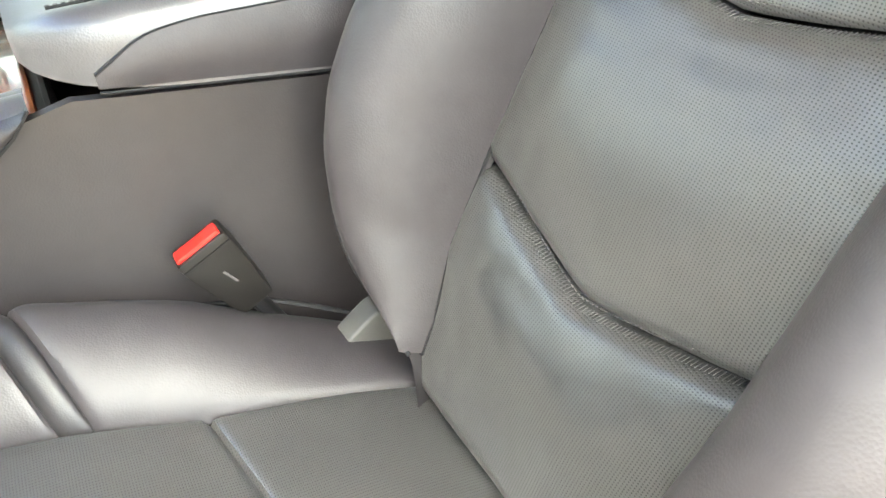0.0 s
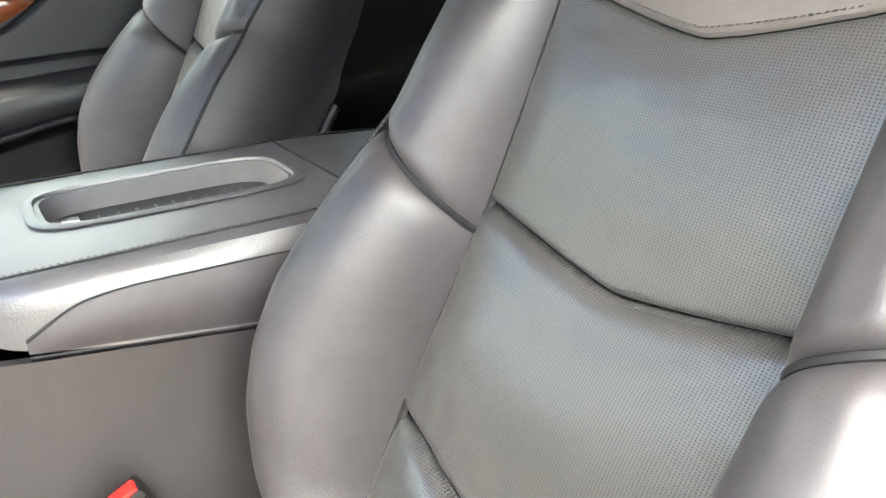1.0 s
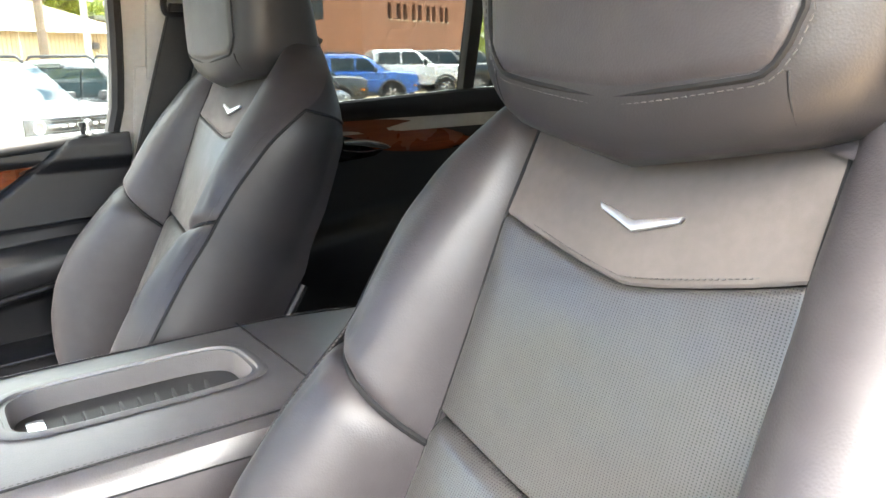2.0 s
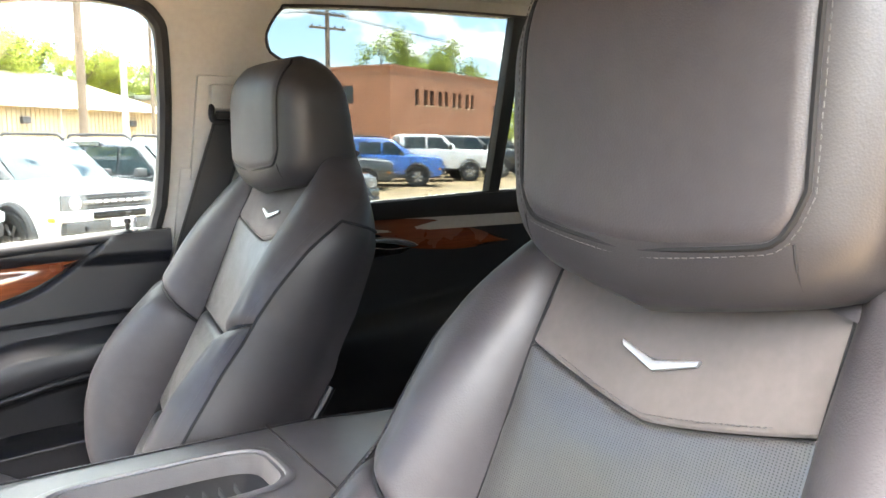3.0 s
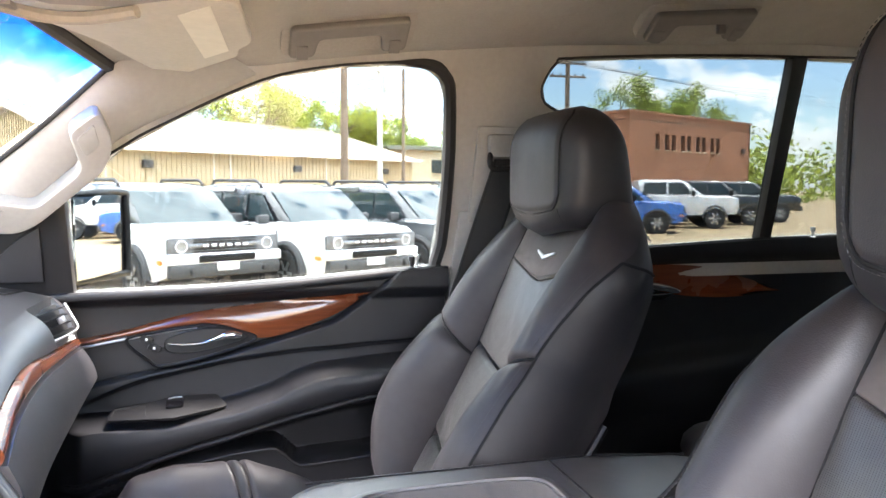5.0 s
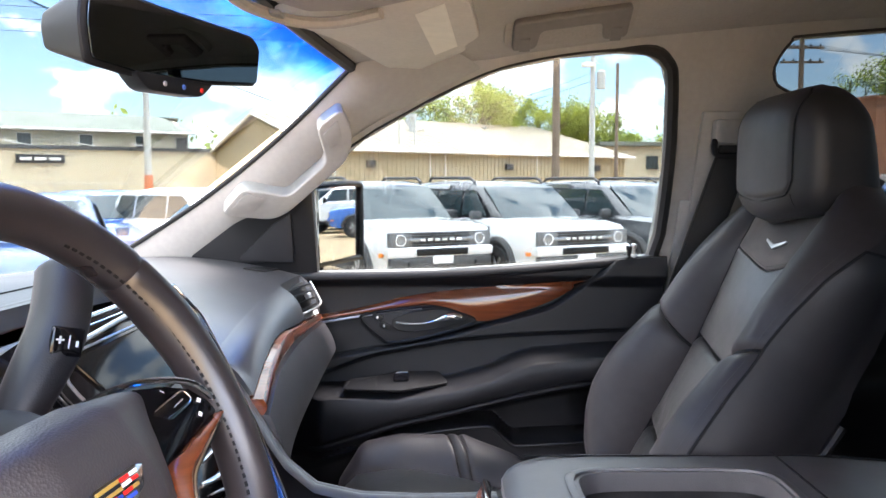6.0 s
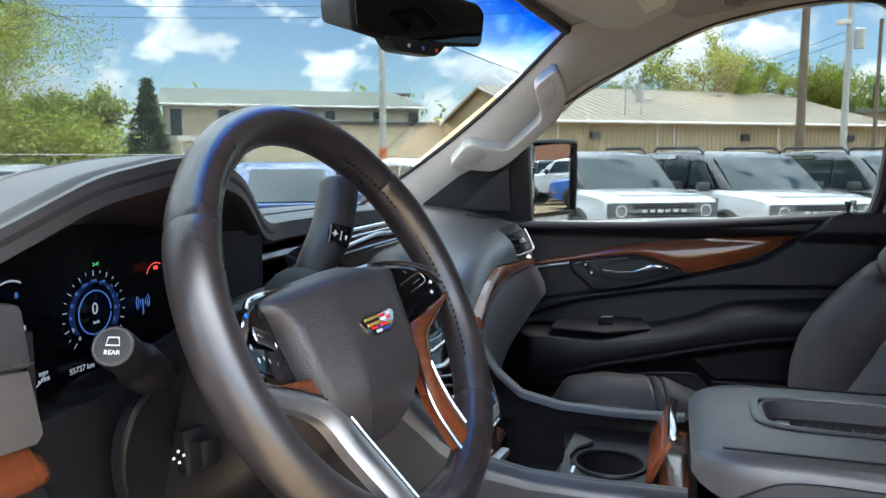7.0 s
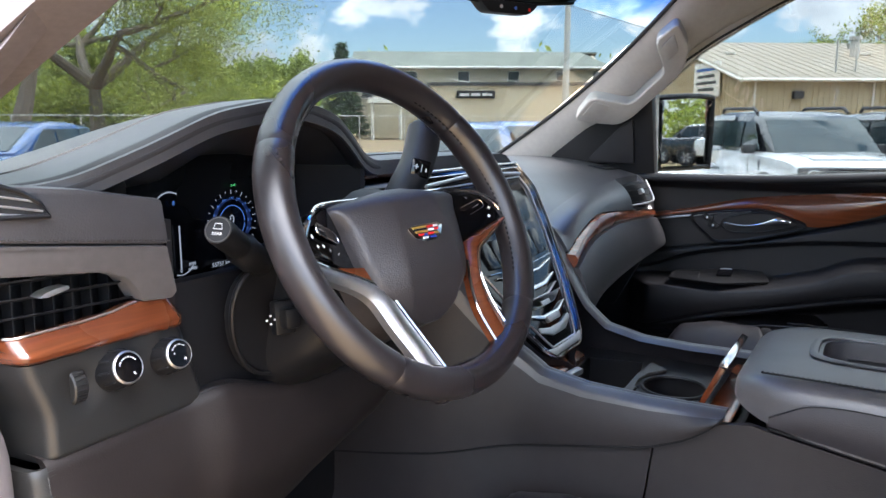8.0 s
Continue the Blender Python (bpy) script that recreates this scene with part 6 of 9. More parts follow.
# lacing along the inner side of the grips
for a0, a1 in ((-30, 62), (118, 210)):
    line = [on_wheel((RIM_R - 0.0150) * math.cos(radians(lerp(a0, a1, i / 60))), (RIM_R - 0.0150) * math.sin(radians(lerp(a0, a1, i / 60))), 0.006) for i in range(61)]
    part("rim_stitching", stitches(line, 0.0035, 0.0028, 0.0013), PIPING, wheel)

AIRBAG = make("airbag_vinyl", rgb(0.030, 0.026, 0.028), 0.46, spec=0.75, vary=0.12, grain=50, bump=0.35, bump_scale=600)


# airbag cover: a shield that stands proud towards the driver
def pad_half(b):
    return smooth_table([(-0.100, 0.012), (-0.097, 0.030), (-0.088, 0.049), (-0.062, 0.071), (-0.03, 0.080), (0.004, 0.084), (0.018, 0.091), (0.028, 0.100), (0.033, 0.094), (0.037, 0.070), (0.041, 0.034)], b, 0.003)


def pad(s, t):
    b = lerp(-0.100, 0.041, t)
    half = pad_half(b)
    a = lerp(-half, half, s)
    k = abs(2 * s - 1)
    # a flat plateau with a bevelled flank on each side and a chin that falls away
    crown = smooth_table([(-0.100, -0.024), (-0.085, -0.010), (-0.066, 0.004), (-0.050, 0.009), (0.0, 0.013), (0.022, 0.011), (0.034, 0.002), (0.041, -0.012)], b, 0.004)
    ridge = table([(-0.10, 0.75), (-0.066, 0.60), (0.0, 0.40), (0.035, 0.30)], b)
    facet = 0.018 * max(0.0, (k - ridge) / (1 - ridge)) ** 1.15
    h = crown - facet - 0.012 * max(0.0, (k - 0.93) / 0.07) ** 2
    return on_wheel(a, b, h)


hub = part("airbag_cover", sheet(pad, 48, 44, 0.035, tuple(-WH_OUT)), AIRBAG, wheel, "grained black airbag cover")
# crest: a chrome shield with coloured fields
crest_out = [(-0.0275, 0.0055), (-0.020, 0.0085), (0.020, 0.0085), (0.0275, 0.0055), (0.020, -0.0055), (0.009, -0.0095), (-0.009, -0.0095), (-0.020, -0.0055)]
part("crest", prism(crest_out, lambda a, b, h: on_wheel(a, b - 0.0155, 0.0095 + h), 0.004, 0.0012), CHROME, hub, "chrome shield badge with coloured fields")
GOLD = make("gold_enamel", rgb(0.62, 0.40, 0.10), 0.3, metal=0.6)
BLUE = make("blue_enamel", rgb(0.02, 0.05, 0.35), 0.3)
WHITE = make("white_enamel", rgb(0.75, 0.75, 0.75), 0.35)
fields = [(-0.010, 0.0055, 0.0105, GOLD), (-0.010, 0.0032, 0.0105, PIPING), (-0.009, 0.0009, 0.0095, GOLD), (0.006, 0.0050, 0.0045, RED), (0.015, 0.0050, 0.0040, WHITE), (0.006, 0.0018, 0.0045, WHITE), (0.014, 0.0018, 0.0035, RED)]
fields += [(-0.011, -0.0022, 0.0042, RED), (-0.004, -0.0028, 0.0022, BLUE), (-0.006, -0.0058, 0.0040, WHITE), (0.0045, -0.0022, 0.0040, RED), (0.0125, -0.0022, 0.0032, GOLD), (0.006, -0.0058, 0.0045, BLUE)]
for a, b, half, mat in fields:
    part("crest_field", prism([(a - half, b - 0.0011), (a + half, b - 0.0011), (a + half, b + 0.0011), (a - half, b + 0.0011)], lambda p, q, h: on_wheel(p, q - 0.0155, 0.0136 + h), 0.0005), mat, hub, smooth=0)
part("pad_mark", tube([on_wheel(0.040, -0.068, -0.007), on_wheel(0.056, -0.063, -0.012)], 0.0006, 4), THREAD, hub)

for sign in (-1, 1):
    def flip(a, b, h, sign=sign):
        return on_wheel(sign * a, b, h)
    # pod with switches, rising from the cover to the rim
    def on_pod(a, b, h):
        return flip(a, b, -0.021 + 0.024 * ease((a - 0.085) / 0.065) + h)
    pod = [(0.045, 0.034), (0.075, 0.0345), (0.100, 0.0315), (0.120, 0.0235), (0.136, 0.013), (0.148, -0.002), (0.153, -0.012), (0.140, -0.0150), (0.112, -0.0225), (0.090, -0.0280), (0.070, -0.036), (0.055, -0.036)]
    switch_pod = part("switch_pod", prism(pod, lambda a, b, h: on_pod(a, b, h - 0.014), 0.014, 0.002), PIANO, wheel, "glossy black switch pod")
    rim_line = spline([on_pod(a, b, h) for a, b, h in ((0.0, 0.038, 0.0), (0.050, 0.0365, 0.002), (0.080, 0.0365, 0.002), (0.104, 0.0335, 0.002), (0.124, 0.0250, 0.002), (0.140, 0.0135, 0.002), (0.152, -0.001, 0.001), (0.158, -0.0145, 0.001), (0.142, -0.0180, 0.001))], 5)
    part("chrome_edge", tube(rim_line, 0.0024, 8), CHROME, switch_pod, "chrome edge strip")
    ring = [(0.091, -0.0045), (0.131, 0.0045), (0.128, 0.0150), (0.094, 0.0080)]
    part("rocker", prism(rounded(ring, 0.004), lambda a, b, h: on_pod(a, b, h), 0.004, 0.0012), PIANO, switch_pod)
    part("rocker_frame", tube([on_pod(a, b, 0.0034) for a, b in rounded(ring, 0.005)], 0.0009, 6, True), CHROME, switch_pod)
    part("rocker_line", tube([on_pod(a, b, 0.0042) for a, b in ((0.099, 0.0025), (0.112, 0.0055), (0.124, 0.0085))], 0.0006, 5), SATIN, switch_pod)
    for a, b, wide in ((0.090, 0.0215, 0.0022), (0.104, 0.0225, 0.0030), (0.116, 0.0195, 0.0016), (0.138, 0.0020, 0.0020), (0.096, -0.0125, 0.0022), (0.109, -0.0095, 0.0016), (0.122, -0.0065, 0.0028), (0.134, -0.0075, 0.0016)):
        part("switch_icon", prism([(a - wide, b - 0.0007), (a + wide, b - 0.0007), (a + wide, b + 0.0007), (a - wide, b + 0.0007)], lambda p, q, h: on_pod(p, q, 0.0004 + h), 0.0004), WHITE_INK, switch_pod, smooth=0)
        part("switch_icon", prism([(a - 0.0006, b - 0.0020), (a + 0.0006, b - 0.0020), (a + 0.0006, b + 0.0020), (a - 0.0006, b + 0.0020)], lambda p, q, h: on_pod(p, q, 0.0004 + h), 0.0004), WHITE_INK, switch_pod, smooth=0)


def blade(outer, inner, w0, w1, lift):
    """A strip between two edge lines, arched by lift."""
    out_line, in_line = spline([on_wheel(*p) for p in outer], 6), spline([on_wheel(*p) for p in inner], 6)

    def at(s, t):
        a, b = between(out_line, in_line, s)
        return a.lerp(b, lerp(w0, w1, t)) + WH_OUT * (lift * math.sin(math.pi * t))
    return sheet(at, 40, 10, 0.009, tuple(-WH_OUT))


# one lower spoke is a broad satin blade with a sliver of wood, the other is mostly wood with a metal edge
left_out = [(-0.152, -0.030, -0.002), (-0.115, -0.043, -0.012), (-0.094, -0.055, -0.012), (-0.081, -0.069, -0.012), (-0.074, -0.095, -0.009), (-0.066, -0.138, 0.002)]
left_in = [(-0.152, -0.015, -0.002), (-0.114, -0.0285, -0.012), (-0.080, -0.045, -0.012), (-0.058, -0.062, -0.012), (-0.048, -0.090, -0.009), (-0.036, -0.146, 0.002)]
spoke = part("spoke", blade(left_out, left_in, 0.0, 0.93, 0.005), SATIN, wheel, "broad satin metal spoke blade")
part("spoke_edge", tube(spline([on_wheel(a, b, h + 0.001) for a, b, h in left_in], 6), 0.0014, 8), CHROME, spoke, "bright chrome edge line")
part("wood_inlay", prism(rounded([(-0.112, -0.0275), (-0.074, -0.0330), (-0.056, -0.0520), (-0.080, -0.0430)], 0.002), lambda a, b, h: on_wheel(a, b, -0.020 + h), 0.008, 0.002), WOOD, spoke, "sliver of glossy wood under the pod")
right_out = [(0.152, -0.016, 0.004), (0.120, -0.031, -0.002), (0.0995, -0.0414, -0.006), (0.088, -0.060, -0.007), (0.0835, -0.080, -0.006), (0.082, -0.105, -0.003), (0.084, -0.134, 0.002)]
right_in = [(0.148, -0.013, 0.004), (0.114, -0.0215, -0.006), (0.092, -0.0275, -0.011), (0.079, -0.050, -0.012), (0.066, -0.080, -0.010), (0.058, -0.108, -0.006), (0.056, -0.142, 0.002)]
spoke = part("spoke", blade(right_out, right_in, 0.0, 1.0, 0.005), WOOD, wheel, "glossy reddish wood spoke")
part("spoke_edge", tube(spline([on_wheel(a, b, h + 0.001) for a, b, h in right_out], 6), 0.0019, 8), CHROME, spoke, "bright metal edge")
part("inner_edge", tube(spline([on_wheel(a - 0.001, b, h + 0.001) for a, b, h in right_in[3:]], 6), 0.0016, 8), CHROME, spoke, "bright metal edge")
part("bottom_web", box((0, 0, 0), (0.105, 0.030, 0.018), 0.006, facing(on_wheel(0, -0.163, -0.006), WH_OUT)), RIM_LEATHER, wheel)
part("boss", lathe([(0.070, -0.06), (0.078, -0.045), (0.060, -0.030)], facing(on_wheel(0, -0.02, 0), WH_OUT), 24), BLACK_PLASTIC, wheel)

column = thing("steering_column", (-0.4135, 0.56, 1.30), "black plastic steering column shroud with stalks", "steering column")


def shroud_ring(d, w, h, drop):
    c = WH_AT - WH_OUT * d + Vector((0, 0, -drop))
    return [c + Vector((w * math.copysign(abs(math.cos(k)) ** 0.6, math.cos(k)), 0, 0)) + WH_UP * (h * math.copysign(abs(math.sin(k)) ** 0.6, math.sin(k))) for k in (i * math.tau / 28 for i in range(28))]


part("shroud", loft([shroud_ring(0.060, 0.060, 0.050, 0.01), shroud_ring(0.070, 0.085, 0.070, 0.018), shroud_ring(0.10, 0.098, 0.080, 0.024), shroud_ring(0.16, 0.105, 0.080, 0.03), shroud_ring(0.26, 0.11, 0.085, 0.03)]), BLACK_PLASTIC, column)
surround = rounded([(-0.507, 1.400), (-0.549, 1.388), (-0.560, 1.358), (-0.552, 1.322), (-0.531, 1.287), (-0.506, 1.274), (-0.376, 1.249), (-0.28, 1.262), (-0.262, 1.37)], 0.02)
on_surround = lambda a, b, h: Vector((a, 0.602 - h - 0.20 * (b - 1.31) - 0.10 * max(0.0, a + 0.54), b))
moulding = part("column_surround", prism(surround, on_surround, 0.012, 0.004, 3), BLACK_PLASTIC, column, "black moulded surround round the column")
part("surround_lip", tube([on_surround(a, b, 0.012) for a, b in surround[3:34]], 0.0028, 8), BLACK_PLASTIC, moulding)
part("lower_panel", prism([(-0.604, 1.262), (-0.604, 1.385), (-0.24, 1.385), (-0.24, 1.235), (-0.40, 1.232), (-0.50, 1.250)], lambda a, b, h: Vector((a, 0.634 - h, b)), 0.02, 0.004), BLACK_PLASTIC, column, "black panel between switches and column")
# wiper stalk with its end cap
st = [Vector((-0.476, 0.602, 1.371)), Vector((-0.525, 0.578, 1.400)), Vector((-0.600, 0.548, 1.441))]
part("stalk_base", lathe([(0.030, -0.012), (0.029, 0.010), (0.025, 0.016), (0.017, 0.018)], facing(st[0], st[2] - st[0]), 24), BLACK_PLASTIC, column)
w_axis = (st[2] - st[0]).normalized()
w_m = facing(st[0], w_axis, (0, 0, 1))
w_len = (st[2] - st[0]).length
wiper = part("wiper_stalk", lathe([(0.012, 0.0), (0.013, 0.045), (0.0155, 0.055), (0.0158, 0.098), (0.0128, 0.102), (0.0118, 0.106), (0.0126, 0.110), (0.0132, w_len - 0.005), (0.0124, w_len)], w_m, 28), BLACK_PLASTIC, column, "black wiper stalk")
c_m = facing(st[2] + w_axis * 0.0002, w_axis, (0.1, 0, 1))
part("cap_ring", tube([c_m @ Vector((0.0112 * math.cos(k), 0.0112 * math.sin(k), 0.0)) for k in (i * math.tau / 28 for i in range(28))], 0.0005, 6, True), HINGE_GREY, wiper)
part("cap_word", lettering("REAR", c_m @ Matrix.Translation((0, -0.0040, 0)), 0.0040), WHITE_INK, wiper, smooth=0)
part("cap_icon", tube([c_m @ Vector(p) for p in ((-0.0040, 0.0005, 0.0006), (-0.0030, 0.0054, 0.0006), (0.0030, 0.0054, 0.0006), (0.0040, 0.0005, 0.0006))], 0.0005, 5, True), WHITE_INK, wiper)
for i in range(3):
    part("stalk_mark", box((0, 0, 0), (0.0028, 0.0012, 0.0004), 0.0, facing(st[0] + w_axis * (0.066 + 0.009 * i) + Vector((0, -0.0148, 0.006)), (0, -1, 0.35))), WHITE_INK, wiper)
key = facing((-0.508, 0.556, 1.342), (-0.35, -0.90, 0.1))
kh = part("tilt_switch", box((0, 0, 0), (0.034, 0.034, 0.014), 0.004, key), BLACK_PLASTIC, column)
part("switch_stick", box((0, 0, 0), (0.016, 0.020, 0.018), 0.004, key @ Matrix.Translation((-0.004, 0, 0.012))), BLACK_PLASTIC, kh)
for a, b in ((-0.012, 0.0), (-0.016, 0.004), (-0.016, -0.004), (-0.020, 0.0)):
    part("switch_dot", box((0, 0, 0), (0.0022, 0.0022, 0.0006), 0.0005, key @ Matrix.Translation((a - 0.006, b, 0.0222 if a > -0.0 else 0.0075))), WHITE_INK, kh)
# gear lever on the column's right
gl = spline([(-0.345, 0.590, 1.372), (-0.315, 0.580, 1.405), (-0.285, 0.572, 1.442), (-0.252, 0.568, 1.478), (-0.232, 0.570, 1.512), (-0.222, 0.574, 1.528)], 6)
lever = part("gear_lever", tube(gl, [lerp(0.012, 0.022, ease(i / 18)) * (1 if i < len(gl) - 3 else 0.90 - 0.14 * (i - len(gl) + 3)) for i in range(len(gl))], 16), LEATHER_DARK, column, "black leather gear lever")
gm = facing((-0.270, 0.5510, 1.4755), (-0.62, -0.78, 0.10), (0.35, 0, 1))
button = part("shift_button", box((0, 0, 0), (0.024, 0.022, 0.005), 0.002, gm), PIANO, lever)
part("plus_sign", joined(box((0, 0, 0), (0.0058, 0.0014, 0.0006), 0.0, gm @ Matrix.Translation((-0.006, 0.001, 0.0030))), box((0, 0, 0), (0.0014, 0.0058, 0.0006), 0.0, gm @ Matrix.Translation((-0.006, 0.001, 0.0030)))), WHITE_INK, button)
part("bar_sign", box((0, 0, 0), (0.0008, 0.0095, 0.0006), 0.0, gm @ Matrix.Translation((0.001, 0.0, 0.0030))), WHITE_INK, button)
part("minus_sign", box((0, 0, 0), (0.0018, 0.0046, 0.0006), 0.0, gm @ Matrix.Translation((0.007, -0.001, 0.0030))), WHITE_INK, button)

# ---- centre console ----
console = thing("centre_console", (0.0, 0.15, 0.64), "black leather centre console with armrest lid and cupholders", "centre console")
LID_TOP = 1.236


def lid_low(y):
    return table([(-0.40, 1.11), (-0.033, 1.150), (0.16, 1.180), (0.2, 1.188)], y)


def lid_section(y, half, top, low):
    """Closed section of the lid at one place along the car."""
    pts = []
    for a, b in ((-1, 0.0), (-1, 0.55), (-0.985, 0.80), (-0.93, 0.95), (-0.82, 1.0), (0.82, 1.0), (0.93, 0.95), (0.985, 0.80), (1, 0.55), (1, 0.0)):
        pts.append(Vector((0.010 + half * a, y, lerp(low, top, b))))
    return pts


rings = []
for y, k in ((-0.40, 0.93), (-0.36, 1.0), (-0.20, 1.0), (-0.05, 1.0), (0.08, 1.0), (0.115, 0.988), (0.140, 0.965), (0.160, 0.925), (0.176, 0.87), (0.188, 0.80), (0.196, 0.70)):
    half = 0.155 * k
    drop = 0.030 * (1 - k) * 4
    rings.append(lid_section(y, half, LID_TOP - drop * 0.5 - 0.012 * ease((-0.2 - y) / 0.2), lid_low(y) + drop * 0.3))
lid_bm = loft(rings)
tray_cx, tray_cy, tray_w, tray_l = 0.028, -0.010, 0.058, 0.122


def stadium(w, l, n=40, p=0.45):
    return [(w * math.copysign(abs(math.cos(k)) ** p, math.cos(k)), l * math.copysign(abs(math.sin(k)) ** p, math.sin(k))) for k in (i * math.tau / n for i in range(n))]


def hollowed(bm, cutter):
    """bm with the cutter's space taken out of it."""
    obs = []
    for k, b in enumerate((bm, cutter)):
        mesh = bpy.data.meshes.new("tmp")
        b.to_mesh(mesh)
        b.free()
        obs.append(new("tmp", mesh))
    mod = obs[0].modifiers.new("cut", "BOOLEAN")
    mod.operation, mod.object, mod.solver = "DIFFERENCE", obs[1], "EXACT"
    bpy.context.view_layer.update()
    got = bpy.data.meshes.new_from_object(obs[0].evaluated_get(bpy.context.evaluated_depsgraph_get()))
    out = bmesh.new()
    out.from_mesh(got)
    for ob in obs:
        bpy.data.objects.remove(ob)
    bpy.data.meshes.remove(got)
    return out


cut_ring = stadium(tray_w, tray_l)
lid_bm = hollowed(lid_bm, prism(cut_ring, lambda a, b, h: Vector((tray_cx + a * (0.93 + 0.07 * (h > 0)), tray_cy + b * (0.95 + 0.05 * (h > 0)), LID_TOP - 0.026 + h)), 0.06))
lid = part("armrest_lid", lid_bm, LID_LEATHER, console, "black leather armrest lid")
# shallow tray sunk into a raised rim on the lid
tray_ring = stadium(tray_w, tray_l)
skin = []
for sc, dz in ((1.20, 0.0015), (1.10, 0.004), (1.03, 0.003), (1.0, -0.004), (0.97, -0.012)):
    skin.append([Vector((tray_cx + a * sc, tray_cy + b * (1 + (sc - 1) * 0.5), LID_TOP + dz)) for a, b in tray_ring])
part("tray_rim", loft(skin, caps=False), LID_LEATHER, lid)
part("tray_floor", prism(tray_ring, lambda a, b, h: Vector((tray_cx + a * 0.90, tray_cy + b * 0.93, LID_TOP - 0.0255 + h)), 0.002), BLACK_PLASTIC, lid)
for i in range(9):
    part("tray_rib", box((tray_cx - 0.018, tray_cy - 0.075 + 0.018 * i, LID_TOP - 0.020), (0.050, 0.0025, 0.010), 0.0008), BLACK_PLASTIC, lid)
part("tray_chrome", box((tray_cx - 0.012, tray_cy + 0.096, LID_TOP - 0.014), (0.030, 0.016, 0.006), 0.001), CHROME, lid, "chrome charger badge")
for x in (-0.118, 0.138):
    line = [Vector((x, y, LID_TOP + 0.0006 - 0.012 * ease((-0.2 - y) / 0.2))) for y in (lerp(0.165, -0.38, i / 20) for i in range(21))]
    part("lid_seam", tube(line, 0.0013, 5), PIPING, lid)
    part("lid_stitching", stitches([p + Vector((0.005, 0, 0.0001)) for p in line], 0.003, 0.0025, 0.0004), THREAD, lid)
part("lid_cross_seam", tube([Vector((x, -0.165, LID_TOP + 0.0006)) for x in (lerp(-0.13, 0.15, i / 10) for i in range(11))], 0.0015, 5), PIPING, lid)


def lid_flank(s, t, sign=-1):
    """The padded side insert of the lid, with its piped outline."""
    y = lerp(0.150, -0.40, s)
    hi = smooth_table([(-0.4, 1.188), (-0.06, 1.214), (0.08, 1.218), (0.125, 1.211), (0.150, 1.186)], y, 0.02)
    z = lerp(hi, lid_low(y) + 0.003, t)
    return Vector((0.010 + sign * (0.1555 + 0.005 * math.sin(math.pi * t) * min(1, s * 12)), y, z))


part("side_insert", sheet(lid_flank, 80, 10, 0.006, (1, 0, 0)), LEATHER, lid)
part("insert_piping", tube([lid_flank(i / 80, 0.0) for i in range(81)], 0.0008, 6), PIPING, lid)
part("lid_gap", tube([lid_flank(i / 40, 1.0) + Vector((0.002, 0, -0.004)) for i in range(41)], 0.0014, 6), PIPING, lid)

# body below the lid
def rail_low(y):
    """The lower edge of the rail, curving up to the lid."""
    return table([(0.195, 1.188), (0.21, 1.168), (0.24, 1.146), (0.285, 1.126), (0.36, 1.110), (0.48, 1.088), (0.56, 1.072), (0.85, 1.02)], y)


def body_side(sign):
    def at(s, t):
        y = lerp(0.281 + 0.055 * t, -0.45, s)
        z = lerp(min(lid_low(min(y, 0.2)) - 0.006, rail_low(y) - 0.002), 0.63, t)
        return Vector((0.010 + sign * (0.152 + 0.012 * ease(t * 2)), y, z))
    return sheet(at, 20, 16, 0.01, (-sign, 0, 0))


part("body_side", body_side(-1), CONSOLE_SIDE, console, "dark grained side of the console")
part("body_side", body_side(1), CONSOLE_SIDE, console)
part("front_block", box((0.010, 0.215, 1.085), (0.288, 0.060, 0.130), 0.006), CONSOLE_SIDE, console)
part("body_back", box((0.010, -0.44, 0.88), (0.30, 0.02, 0.48), 0.01), CONSOLE_SIDE, console)


def front_top(y):
    """Height of the console's side rails ahead of the lid, up to the dash."""
    return table([(0.19, 1.182), (0.30, 1.180), (0.38, 1.183), (0.44, 1.195), (0.48, 1.225), (0.52, 1.275), (0.56, 1.33), (0.60, 1.355), (0.85, 1.36)], y)


def rail(sign, t0, t1, rows):
    """A side rail between two shares of its section: leather cap above, vinyl flank below."""
    def at(s, share):
        t = lerp(t0, t1, share)
        y = lerp(0.20, 0.84, s)
        w = smooth_table([(0.2, 0.150), (0.40, 0.150), (0.48, 0.157), (0.56, 0.200), (0.64, 0.212), (0.85, 0.218)], y)
        x0 = 0.010 + sign * w
        z = front_top(y)
        if t < 0.35:
            k = t / 0.35
            return Vector((x0 - sign * 0.030 * (1 - k), y, z - 0.004 + 0.006 * math.sin(math.pi * k)))
        k = (t - 0.35) / 0.65
        bottom = rail_low(y)
        return Vector((x0 + sign * (0.006 * math.sin(math.pi * k) + 0.010 * k), y, lerp(z - 0.004, bottom, k)))
    return sheet(at, 64, rows, 0.008, (-sign, 0, 0))


for sign in (-1, 1):
    part("front_rail", rail(sign, 0.0, 0.42, 12), SOFT_DASH, console, "grey leather console rail sweeping up to the dash")
    # shade behind the wheel is put into the flank's darker vinyl
    part("rail_flank", rail(sign, 0.42, 1.0, 14), CONSOLE_SIDE, console, "vinyl flank of the console, darkened for shade")


def lower_front(sign):
    def at(s, t):
        y = lerp(0.284 + 0.055 * t, 0.975, s)
        hi = rail_low(y) - 0.002
        w = smooth_table([(0.2, 0.152), (0.36, 0.153), (0.48, 0.162), (0.56, 0.203), (0.64, 0.214), (0.85, 0.220)], y)
        return Vector((0.010 + sign * (w + 0.012 * ease(t * 2)), y, lerp(hi, 0.63, t)))
    return sheet(at, 24, 10, 0.01, (-sign, 0, 0))


